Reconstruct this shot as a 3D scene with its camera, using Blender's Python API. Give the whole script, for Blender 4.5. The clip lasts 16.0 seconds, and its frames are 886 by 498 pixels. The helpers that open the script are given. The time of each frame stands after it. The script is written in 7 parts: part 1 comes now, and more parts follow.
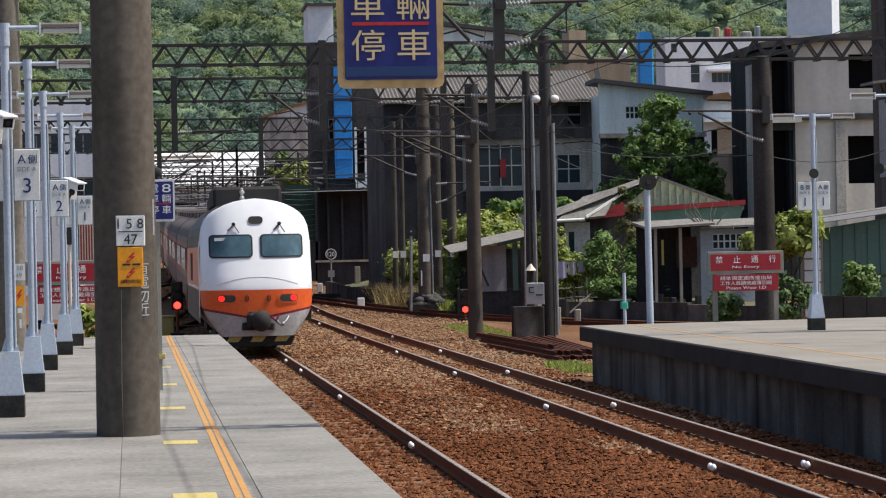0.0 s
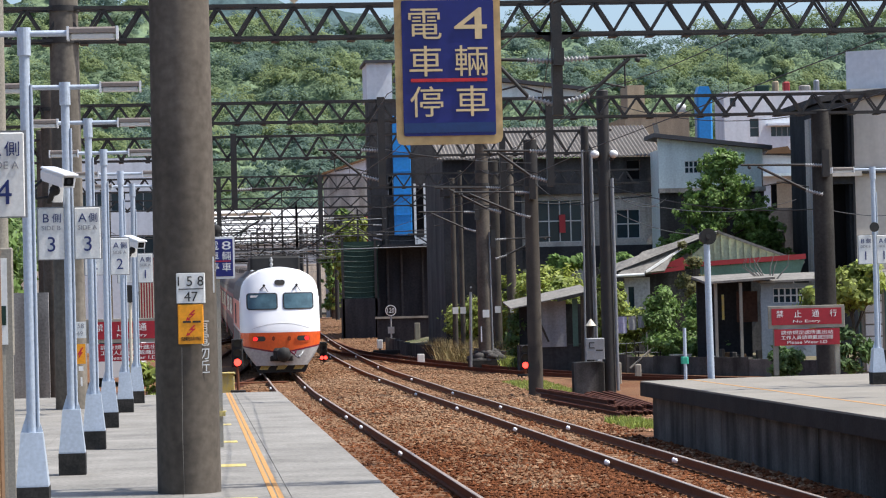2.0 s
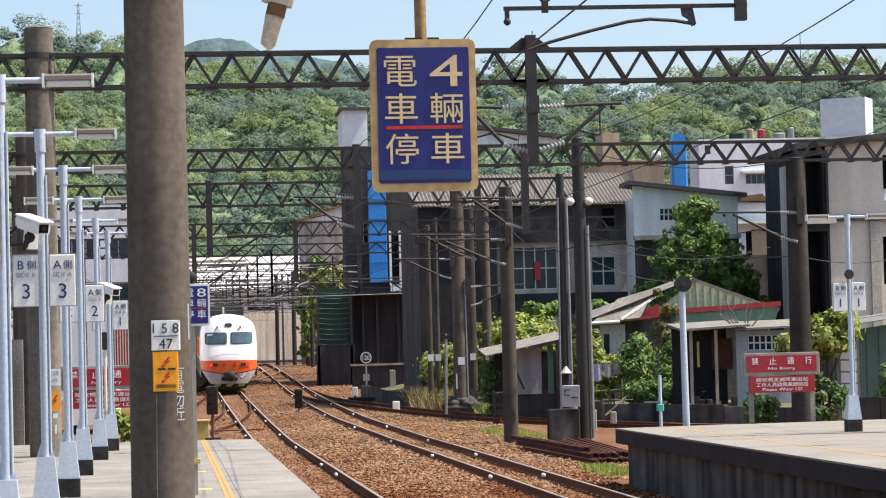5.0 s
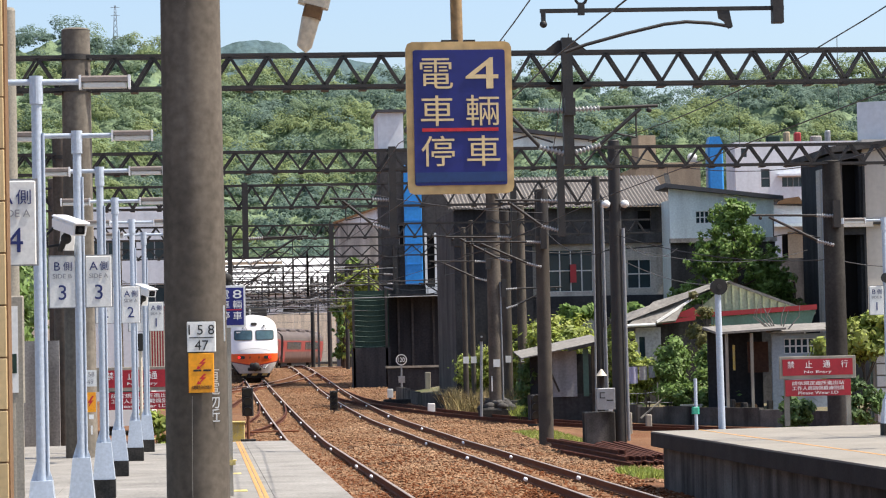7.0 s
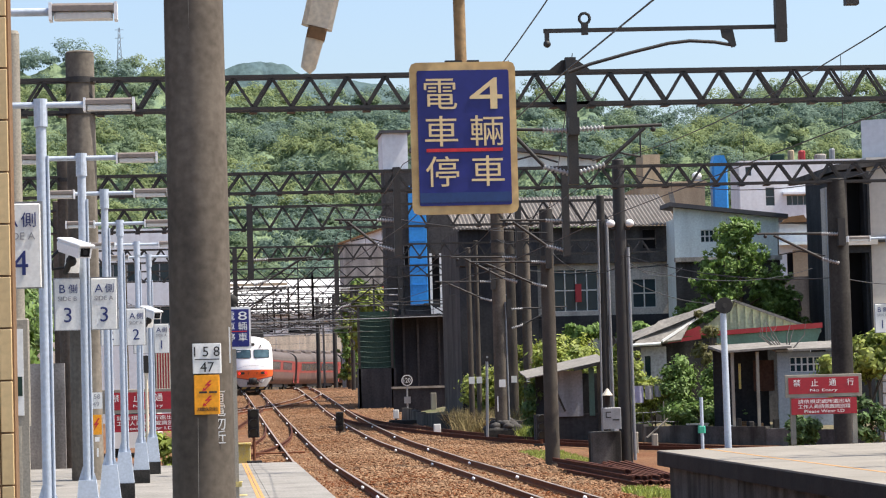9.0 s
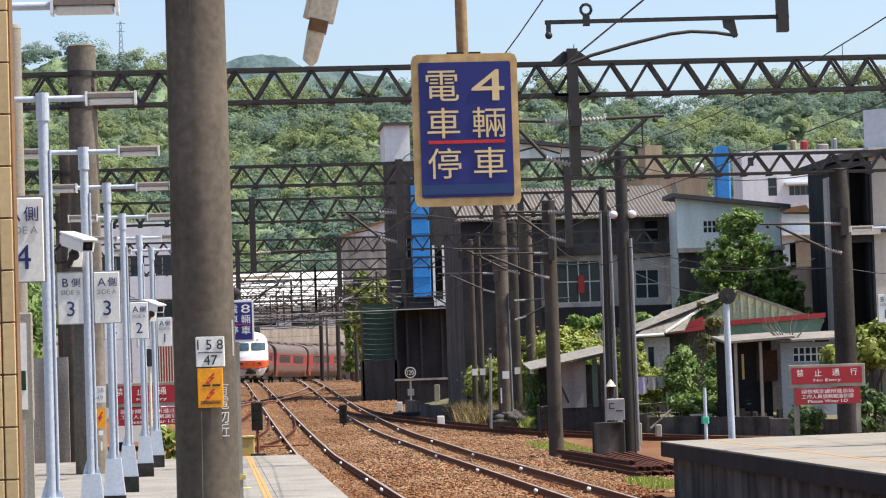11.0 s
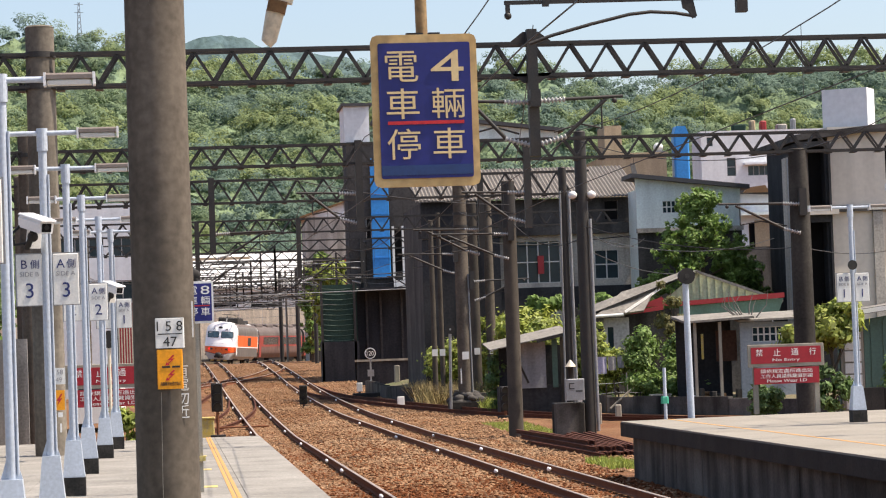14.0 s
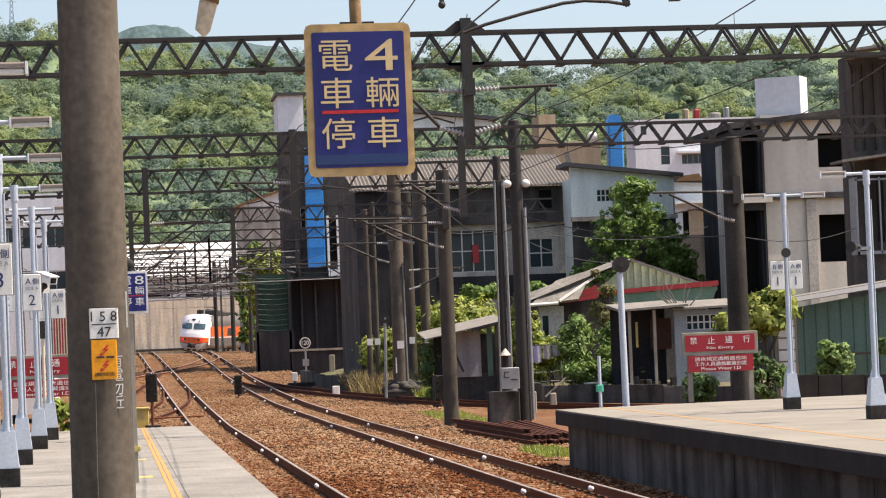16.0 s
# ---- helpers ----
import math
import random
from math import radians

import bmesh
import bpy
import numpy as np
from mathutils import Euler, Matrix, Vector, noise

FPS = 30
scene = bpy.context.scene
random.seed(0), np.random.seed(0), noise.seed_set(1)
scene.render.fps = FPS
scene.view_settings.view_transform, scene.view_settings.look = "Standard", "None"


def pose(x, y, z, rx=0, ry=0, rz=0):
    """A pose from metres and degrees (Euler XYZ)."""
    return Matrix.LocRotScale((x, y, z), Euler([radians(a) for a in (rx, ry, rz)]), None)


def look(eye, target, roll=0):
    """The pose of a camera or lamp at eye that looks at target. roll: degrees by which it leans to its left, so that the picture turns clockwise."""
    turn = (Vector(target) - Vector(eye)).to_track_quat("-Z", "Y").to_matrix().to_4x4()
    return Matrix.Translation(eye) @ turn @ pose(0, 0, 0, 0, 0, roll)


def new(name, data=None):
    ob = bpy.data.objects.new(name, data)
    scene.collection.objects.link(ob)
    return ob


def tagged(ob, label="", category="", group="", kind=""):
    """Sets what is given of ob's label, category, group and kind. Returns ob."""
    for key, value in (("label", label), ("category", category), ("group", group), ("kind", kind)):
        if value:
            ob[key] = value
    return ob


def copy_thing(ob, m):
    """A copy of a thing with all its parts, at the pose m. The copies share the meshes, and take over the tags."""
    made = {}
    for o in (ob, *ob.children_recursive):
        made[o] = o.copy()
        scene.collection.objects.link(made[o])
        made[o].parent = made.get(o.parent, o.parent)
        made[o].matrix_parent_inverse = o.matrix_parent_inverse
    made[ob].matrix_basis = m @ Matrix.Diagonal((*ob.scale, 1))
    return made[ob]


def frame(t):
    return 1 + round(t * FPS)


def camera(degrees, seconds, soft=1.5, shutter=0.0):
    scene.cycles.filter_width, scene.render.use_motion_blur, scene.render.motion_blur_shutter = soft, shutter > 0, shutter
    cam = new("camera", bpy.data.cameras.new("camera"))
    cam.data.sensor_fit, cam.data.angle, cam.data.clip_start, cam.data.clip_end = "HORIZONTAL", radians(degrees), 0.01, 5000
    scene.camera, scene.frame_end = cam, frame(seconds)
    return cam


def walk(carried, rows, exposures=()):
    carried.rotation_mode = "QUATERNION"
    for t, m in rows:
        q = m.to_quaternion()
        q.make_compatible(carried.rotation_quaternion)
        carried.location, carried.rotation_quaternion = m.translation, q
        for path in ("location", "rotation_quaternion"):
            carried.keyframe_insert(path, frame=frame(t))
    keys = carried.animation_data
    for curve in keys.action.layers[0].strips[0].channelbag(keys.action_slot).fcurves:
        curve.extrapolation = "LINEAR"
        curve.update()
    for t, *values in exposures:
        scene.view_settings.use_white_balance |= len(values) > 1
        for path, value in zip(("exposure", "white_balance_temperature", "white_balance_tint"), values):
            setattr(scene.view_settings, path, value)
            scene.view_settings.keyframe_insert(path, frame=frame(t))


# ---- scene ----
# World: x to the right, y along the line, z up from the platform's top. The camera stands on the platform and only turns.
EYE = 1.6
cam = camera(19.14, 16.0, soft=1.15)
TURNS = [
    (0.0, 90.018, 1.103, -6.786),
    (0.5, 90.121, 1.124, -6.209),
    (1.0, 91.121, 0.673, -6.017),
    (1.5, 91.235, 0.877, -5.7),
    (2.0, 91.266, 1.403, -5.484),
    (2.5, 91.288, 1.335, -5.851),
    (3.0, 91.262, 1.508, -6.354),
    (3.5, 91.517, 1.471, -6.456),
    (4.0, 92.129, 1.515, -6.37),
    (6.5, 92.34, 1.179, -5.412),
    (7.0, 92.348, 1.217, -5.252),
    (7.5, 92.372, 1.294, -5.11),
    (8.0, 92.393, 1.295, -4.967),
    (8.5, 92.524, 1.394, -4.998),
    (9.0, 92.795, 1.544, -5.129),
    (11.5, 92.55, 1.95, -5.087),
    (12.0, 92.446, 2.138, -5.243),
    (12.5, 92.295, 2.058, -5.499),
    (13.0, 92.285, 1.739, -5.447),
    (13.5, 92.226, 1.893, -5.502),
    (14.0, 92.172, 2.004, -5.931),
    (14.5, 92.288, 1.845, -6.417),
    (15.0, 92.256, 2.121, -6.711),
    (15.5, 92.05, 2.106, -7.063),
    (16.0, 91.882, 2.234, -7.348),
]
# the clip's camera opens up as it tilts from the dark start
STOPS = [(0.0, -0.01, 6300, 10), (0.5, 0.03, 6100, 10), (1.0, 0.09, 5890, 10), (2.0, 0.36, 6050, 10), (3.5, 0.45, 6550, 11), (4.2, 0.61, 6550, 11), (7.0, 0.61, 6450, 11), (12.0, 0.61, 6650, 12), (16.0, 0.6, 7100, 14)]
walk(cam, [(t, pose(0, 0, EYE, rx, ry, rz)) for t, rx, ry, rz in TURNS], STOPS)

# ---- world and sun ----
SUN_TO = Vector((0.50, -0.075, 0.85)).normalized()
world = bpy.data.worlds.new("sky")
scene.world = world
world.use_nodes = True
wn = world.node_tree
sky = wn.nodes.new("ShaderNodeTexSky")
sky.sky_type = "NISHITA"
sky.sun_disc = False
sky.sun_elevation = math.asin(SUN_TO.z)
sky.sun_rotation = math.atan2(SUN_TO.x, SUN_TO.y)
sky.air_density, sky.dust_density, sky.ozone_density = 1.0, 2.6, 2.3
wn.links.new(sky.outputs[0], wn.nodes["Background"].inputs[0])
wn.nodes["Background"].inputs[1].default_value = 0.15
sun = new("sun", bpy.data.lights.new("sun", "SUN"))
sun.data.energy, sun.data.angle, sun.data.color = 5.0, radians(0.53), (1.0, 0.925, 0.81)
sun.matrix_world = look((0, 0, 60), Vector((0, 0, 60)) - SUN_TO)


# ---- materials ----
def c(r, g, b):
    """Linear colour from 0-255 screen values."""
    return tuple((v / 255 / 12.92 if v <= 10 else ((v / 255 + 0.055) / 1.055) ** 2.4) for v in (r, g, b)) + (1.0,)


MATS = {}


def mat(name, base, second=None, rough=0.7, metal=0.0, scale=3.0, fine=40.0, amount=0.5, bump=0.15, dist=0.01,
        streak=0.0, spread=0.0, island=0.0, emit=0.0, stretch=(1, 1, 1), third=None, thin=0.0):
    """A surface: two colours mixed by large stains and fine grain, with relief; streak: vertical rain streaks; spread: change from object to object."""
    if name in MATS:
        return MATS[name]
    m = bpy.data.materials.new(name)
    MATS[name] = m
    m.use_nodes = True
    nt = m.node_tree
    n, l = nt.nodes, nt.links
    bs = n["Principled BSDF"]
    bs.inputs["Roughness"].default_value, bs.inputs["Metallic"].default_value = rough, metal
    bs.inputs["Specular IOR Level"].default_value = 0.15 if rough >= 0.85 else 0.5
    second = second or tuple(v * 0.62 for v in base[:3]) + (1,)
    co = n.new("ShaderNodeTexCoord")
    mp = n.new("ShaderNodeMapping")
    mp.inputs["Scale"].default_value = stretch
    geo = n.new("ShaderNodeNewGeometry")
    l.new(geo.outputs["Position"] if not spread else co.outputs["Object"], mp.inputs[0])
    n1, n2 = n.new("ShaderNodeTexNoise"), n.new("ShaderNodeTexNoise")
    n1.inputs["Scale"].default_value, n1.inputs["Detail"].default_value, n1.inputs["Roughness"].default_value = scale, 6, 0.62
    n2.inputs["Scale"].default_value, n2.inputs["Detail"].default_value = fine, 4
    l.new(mp.outputs[0], n1.inputs[0])
    l.new(mp.outputs[0], n2.inputs[0])
    ramp = n.new("ShaderNodeMapRange")
    ramp.inputs[1].default_value, ramp.inputs[2].default_value = 0.34, 0.68
    ramp.inputs[4].default_value = min(1.0, amount * 1.6)
    l.new(n1.outputs[0], ramp.inputs[0])
    mix = n.new("ShaderNodeMix")
    mix.data_type = "RGBA"
    mix.inputs[6].default_value, mix.inputs[7].default_value = base, second
    l.new(ramp.outputs[0], mix.inputs[0])
    last = mix.outputs[2]
    grain = n.new("ShaderNodeMapRange")
    grain.inputs[1].default_value, grain.inputs[2].default_value = 0.3, 0.7
    grain.inputs[3].default_value, grain.inputs[4].default_value = 1 - amount * 0.5, 1 + amount * 0.35
    l.new(n2.outputs[0], grain.inputs[0])

    def times(a, b):
        v = n.new("ShaderNodeVectorMath")
        v.operation = "MULTIPLY"
        l.new(a, v.inputs[0])
        l.new(b, v.inputs[1])
        return v.outputs[0]
    last = times(last, grain.outputs[0])
    if third:
        n4 = n.new("ShaderNodeTexNoise")
        n4.inputs["Scale"].default_value, n4.inputs["Detail"].default_value = scale * 2.7, 5
        l.new(mp.outputs[0], n4.inputs[0])
        r4 = n.new("ShaderNodeMapRange")
        r4.inputs[1].default_value, r4.inputs[2].default_value = 0.55, 0.68
        l.new(n4.outputs[0], r4.inputs[0])
        m4 = n.new("ShaderNodeMix")
        m4.data_type = "RGBA"
        l.new(r4.outputs[0], m4.inputs[0])
        l.new(last, m4.inputs[6])
        m4.inputs[7].default_value = third
        last = m4.outputs[2]
    if streak:
        mp3 = n.new("ShaderNodeMapping")
        mp3.inputs["Scale"].default_value = (1.6, 1.6, 0.16)
        l.new(geo.outputs["Position"], mp3.inputs[0])
        n3 = n.new("ShaderNodeTexNoise")
        n3.inputs["Scale"].default_value, n3.inputs["Detail"].default_value = 1.0, 5
        l.new(mp3.outputs[0], n3.inputs[0])
        r3 = n.new("ShaderNodeMapRange")
        r3.inputs[1].default_value, r3.inputs[2].default_value = 0.42, 0.66
        r3.inputs[3].default_value, r3.inputs[4].default_value = 1.0, 1 - streak
        l.new(n3.outputs[0], r3.inputs[0])
        last = times(last, r3.outputs[0])
    if spread or island:
        src = n.new("ShaderNodeObjectInfo").outputs["Random"] if spread else geo.outputs["Random Per Island"]
        r5 = n.new("ShaderNodeMapRange")
        k = spread or island
        r5.inputs[3].default_value, r5.inputs[4].default_value = 1 - k, 1 + k
        l.new(src, r5.inputs[0])
        last = times(last, r5.outputs[0])
    l.new(last, bs.inputs["Base Color"])
    if bump:
        b = n.new("ShaderNodeBump")
        b.inputs["Strength"].default_value, b.inputs["Distance"].default_value = bump, dist
        l.new(n2.outputs[0], b.inputs["Height"])
        l.new(b.outputs[0], bs.inputs["Normal"])
    rr = n.new("ShaderNodeMapRange")
    rr.inputs[3].default_value, rr.inputs[4].default_value = max(0.02, rough - 0.12), min(1, rough + 0.12)
    l.new(n1.outputs[0], rr.inputs[0])
    l.new(rr.outputs[0], bs.inputs["Roughness"])
    if thin:
        tl, ms = n.new("ShaderNodeBsdfTranslucent"), n.new("ShaderNodeMixShader")
        l.new(last, tl.inputs[0])
        ms.inputs[0].default_value = thin
        l.new(bs.outputs[0], ms.inputs[1])
        l.new(tl.outputs[0], ms.inputs[2])
        l.new(ms.outputs[0], n["Material Output"].inputs[0])
    if emit:
        bs.inputs["Emission Color"].default_value = base
        bs.inputs["Emission Strength"].default_value = emit
    return m


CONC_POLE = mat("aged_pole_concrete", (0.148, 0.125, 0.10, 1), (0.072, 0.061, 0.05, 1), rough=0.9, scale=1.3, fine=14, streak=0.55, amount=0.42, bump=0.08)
# Lit and shaded tones of the same pole concrete, put into the base colours.
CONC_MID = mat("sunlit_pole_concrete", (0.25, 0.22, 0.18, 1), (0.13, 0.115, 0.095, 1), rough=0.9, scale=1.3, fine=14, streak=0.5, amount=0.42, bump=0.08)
CONC_SHADED = mat("shaded_pole_concrete", (0.075, 0.07, 0.062, 1), (0.035, 0.033, 0.03, 1), rough=0.9, scale=1.3, fine=14, streak=0.5, amount=0.45, bump=0.08)
CONC_PALE = mat("pale_pole_concrete", (0.36, 0.33, 0.27, 1), (0.24, 0.22, 0.19, 1), rough=0.85, scale=1.4, fine=60, streak=0.3, amount=0.4)
WOOD_POLE = mat("brown_weathered_pole", (0.10, 0.086, 0.070, 1), (0.055, 0.049, 0.043, 1), rough=0.9, scale=1.5, fine=50, streak=0.4, amount=0.5)
STEEL = mat("dark_weathered_steel", (0.028, 0.028, 0.027, 1), (0.05, 0.042, 0.036, 1), rough=0.6, metal=0.3, scale=4, amount=0.5)
STEEL_GREY = mat("grey_galvanised_steel", (0.32, 0.33, 0.34, 1), (0.22, 0.22, 0.22, 1), rough=0.5, metal=0.5, scale=5, amount=0.35)
LAMP_BLUE = mat("pale_blue_grey_paint", (0.46, 0.52, 0.60, 1), (0.39, 0.44, 0.52, 1), rough=0.4, scale=3, fine=30, amount=0.25, bump=0.03, streak=0.12)
BLACK_BASE = mat("black_dirty_concrete", (0.022, 0.022, 0.021, 1), (0.06, 0.055, 0.05, 1), rough=0.85, scale=5, amount=0.5)
WHITE_SIGN = mat("white_enamel", (0.76, 0.76, 0.73, 1), (0.66, 0.65, 0.60, 1), rough=0.35, scale=4, amount=0.2, bump=0.02)
INK_BLUE = mat("navy_lettering", (0.018, 0.03, 0.14, 1), rough=0.4, amount=0.15, bump=0)
INK_GREY = mat("grey_lettering", (0.28, 0.28, 0.30, 1), rough=0.5, amount=0.15, bump=0)
INK_BLACK = mat("black_lettering", (0.02, 0.02, 0.02, 1), rough=0.5, amount=0.15, bump=0)
INK_WHITE = mat("white_lettering", (0.8, 0.8, 0.78, 1), (0.62, 0.62, 0.6, 1), rough=0.5, amount=0.2, bump=0)
NAVY = mat("navy_enamel", (0.012, 0.016, 0.15, 1), (0.012, 0.022, 0.19, 1), rough=0.4, scale=3, fine=20, amount=0.25, bump=0.03)
CREAM = mat("yellowed_cream_paint", (0.62, 0.44, 0.20, 1), (0.42, 0.25, 0.08, 1), rough=0.55, scale=5, fine=14, amount=0.45, bump=0.03)
CREAM_INK = mat("cream_lettering", (0.70, 0.55, 0.30, 1), (0.62, 0.45, 0.22, 1), rough=0.55, scale=12, amount=0.2, bump=0)
RED_INK = mat("red_paint", (0.55, 0.02, 0.03, 1), (0.42, 0.02, 0.02, 1), rough=0.45, amount=0.3, bump=0.02)
RED_BOARD = mat("red_enamel_board", (0.33, 0.008, 0.02, 1), (0.27, 0.008, 0.016, 1), rough=0.45, amount=0.3, bump=0.02)
ORANGE_PLATE = mat("orange_enamel", (0.85, 0.34, 0.008, 1), (0.78, 0.29, 0.008, 1), rough=0.45, amount=0.25, bump=0.02)
YELLOW_LINE = mat("ochre_line_paint", (0.52, 0.26, 0.06, 1), (0.40, 0.22, 0.08, 1), rough=0.7, scale=3, fine=30, amount=0.4)
YELLOW_TICK = mat("worn_yellow_paint", (0.58, 0.44, 0.08, 1), (0.45, 0.38, 0.2, 1), rough=0.75, scale=9, fine=40, amount=0.6)
SLAB = mat("platform_concrete", (0.29, 0.274, 0.246, 1), (0.15, 0.142, 0.127, 1), rough=0.85, scale=0.9, fine=20, amount=0.5, spread=0.05, bump=0.2, third=(0.235, 0.222, 0.20, 1))
SLAB_R = mat("sunlit_platform_paving", (0.285, 0.262, 0.222, 1), (0.19, 0.173, 0.148, 1), rough=0.85, scale=0.7, fine=35, amount=0.4, spread=0.04)
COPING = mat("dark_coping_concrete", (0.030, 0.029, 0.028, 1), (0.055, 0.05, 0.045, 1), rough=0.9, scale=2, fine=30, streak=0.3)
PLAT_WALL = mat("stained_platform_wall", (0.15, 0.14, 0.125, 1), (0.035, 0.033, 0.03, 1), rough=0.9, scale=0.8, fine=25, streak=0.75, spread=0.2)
BALLAST = mat("ballast", (0.15, 0.066, 0.03, 1), (0.215, 0.12, 0.064, 1), rough=0.95, scale=0.22, fine=9, amount=0.75, bump=0.9, dist=0.09, third=(0.13, 0.07, 0.04, 1))
STONE_RUST = mat("rusty_ballast_stones", (0.115, 0.038, 0.013, 1), (0.17, 0.066, 0.028, 1), rough=0.95, scale=0.35, fine=18, amount=0.6, island=0.4, bump=0.2)
STONE_TAN = mat("tan_ballast_stones", (0.205, 0.105, 0.052, 1), (0.31, 0.205, 0.125, 1), rough=0.95, scale=0.3, fine=18, amount=0.6, island=0.33, bump=0.2)
SOIL = mat("weedy_soil", (0.16, 0.13, 0.085, 1), (0.10, 0.11, 0.05, 1), rough=0.95, scale=0.25, fine=6, amount=0.6, bump=0.6, dist=0.1)
RAIL_SIDE = mat("rusty_rail", (0.15, 0.06, 0.032, 1), (0.21, 0.088, 0.046, 1), rough=0.88, metal=0.0, scale=2, fine=30, amount=0.5)
RAIL_TOP = mat("polished_rail_head", (0.44, 0.36, 0.29, 1), (0.30, 0.21, 0.15, 1), rough=0.5, metal=0.5, scale=1, fine=8, amount=0.3, bump=0.02)
RAIL_RED = mat("red_rusted_rail", (0.10, 0.036, 0.022, 1), (0.065, 0.028, 0.018, 1), rough=0.85, scale=2, fine=30, amount=0.5)
SLEEPER = mat("brown_stained_sleeper", (0.23, 0.125, 0.066, 1), (0.15, 0.08, 0.045, 1), rough=0.95, scale=2, fine=30, amount=0.5, spread=0.2)
BOND = mat("bright_joint_cover", (0.92, 0.93, 0.95, 1), (0.85, 0.86, 0.88, 1), rough=0.15, amount=0.15, bump=0)
TRAIN_WHITE = mat("white_train_paint", (0.90, 0.905, 0.91, 1), (0.88, 0.885, 0.89, 1), rough=0.25, scale=0.8, fine=3, amount=0.05, bump=0.01)
TRAIN_ORANGE = mat("orange_train_paint", (0.78, 0.12, 0.018, 1), (0.68, 0.10, 0.018, 1), rough=0.35, scale=0.8, fine=12, amount=0.2, bump=0.01)
TRAIN_GREY = mat("grey_train_skirt", (0.42, 0.40, 0.38, 1), (0.30, 0.28, 0.26, 1), rough=0.5, scale=1.2, fine=12, amount=0.35, bump=0.02)
TRAIN_RED = mat("maroon_stripe_paint", (0.16, 0.01, 0.03, 1), rough=0.4, amount=0.15, bump=0)
COACH_RED = mat("faded_coach_red", (0.28, 0.038, 0.03, 1), (0.22, 0.038, 0.03, 1), rough=0.5, scale=0.6, fine=10, amount=0.3, bump=0.02, streak=0.15)
COACH_GREY = mat("dusty_coach_grey", (0.13, 0.113, 0.10, 1), (0.09, 0.08, 0.073, 1), rough=0.6, scale=0.8, fine=12, amount=0.35, bump=0.02, streak=0.25)
COACH_LOW = mat("dusty_brown_coach_side", (0.15, 0.085, 0.07, 1), (0.10, 0.063, 0.055, 1), rough=0.6, scale=0.8, fine=12, amount=0.35, bump=0.02, streak=0.25)
COACH_ROOF = mat("sooty_coach_roof", (0.115, 0.09, 0.08, 1), (0.075, 0.06, 0.055, 1), rough=0.8, scale=0.8, fine=12, amount=0.4)
UNDER = mat("black_running_gear", (0.012, 0.012, 0.012, 1), (0.03, 0.026, 0.022, 1), rough=0.8, scale=4, amount=0.4)
GLASS_DARK = mat("dark_window_glass", (0.02, 0.035, 0.045, 1), (0.03, 0.06, 0.07, 1), rough=0.12, scale=1.5, amount=0.3, bump=0)
GLASS_TEAL = mat("teal_windscreen", (0.09, 0.16, 0.19, 1), (0.03, 0.06, 0.08, 1), rough=0.12, scale=1.2, fine=3, amount=0.5, bump=0)
RUBBER = mat("black_rubber", (0.012, 0.012, 0.013, 1), rough=0.6, amount=0.2, bump=0)
GLOW_RED = mat("lit_red_lamp", (0.9, 0.015, 0.012, 1), rough=0.4, amount=0.0, bump=0, emit=1.6)
GLOW_SIGNAL = mat("lit_signal_lens", (1.0, 0.035, 0.022, 1), rough=0.4, amount=0.0, bump=0, emit=4.5)
LENS_DARK = mat("unlit_lens", (0.05, 0.055, 0.05, 1), rough=0.15, amount=0.2, bump=0)
INSUL = mat("grey_white_porcelain", (0.34, 0.34, 0.33, 1), (0.24, 0.24, 0.24, 1), rough=0.25, amount=0.2, bump=0)
WIRE = mat("dark_wire", (0.05, 0.05, 0.05, 1), rough=0.6, metal=0.4, amount=0.2, bump=0)
TILE = mat("tan_glazed_tile", (0.55, 0.40, 0.20, 1), (0.47, 0.33, 0.17, 1), rough=0.35, scale=3, fine=30, amount=0.25, spread=0.1, bump=0.03)
JOINT = mat("pale_slab_joint", (0.20, 0.19, 0.17, 1), rough=0.9, amount=0.4)
GROUT = mat("brown_grout", (0.22, 0.13, 0.07, 1), rough=0.9, amount=0.4)
LEAF = mat("mixed_green_leaves", (0.175, 0.275, 0.06, 1), (0.11, 0.19, 0.042, 1), rough=0.6, scale=0.9, fine=8, amount=0.5, island=0.35, bump=0, thin=0.35)
LEAF_LIME = mat("lime_green_leaves", (0.33, 0.37, 0.07, 1), (0.20, 0.27, 0.05, 1), rough=0.6, scale=0.8, fine=8, amount=0.5, island=0.35, bump=0, thin=0.35)
LEAF_FRESH = mat("fresh_green_leaves", (0.21, 0.32, 0.075, 1), (0.14, 0.23, 0.05, 1), rough=0.6, scale=0.9, fine=8, amount=0.5, island=0.35, bump=0, thin=0.4)
LEAF_OLIVE = mat("olive_brown_leaves", (0.19, 0.19, 0.06, 1), (0.13, 0.11, 0.045, 1), rough=0.7, scale=0.9, fine=8, amount=0.5, island=0.35, bump=0, thin=0.35)
LEAF_DARK = mat("deep_green_leaves", (0.12, 0.20, 0.055, 1), (0.075, 0.14, 0.04, 1), rough=0.6, scale=0.8, fine=8, amount=0.5, island=0.35, bump=0, thin=0.35)
DRY_GRASS = mat("dry_straw_grass", (0.36, 0.27, 0.14, 1), (0.22, 0.20, 0.08, 1), rough=0.9, scale=1, fine=8, amount=0.5, island=0.4, bump=0)
BARK = mat("bark", (0.12, 0.09, 0.065, 1), rough=0.95, scale=4, fine=40, amount=0.5)
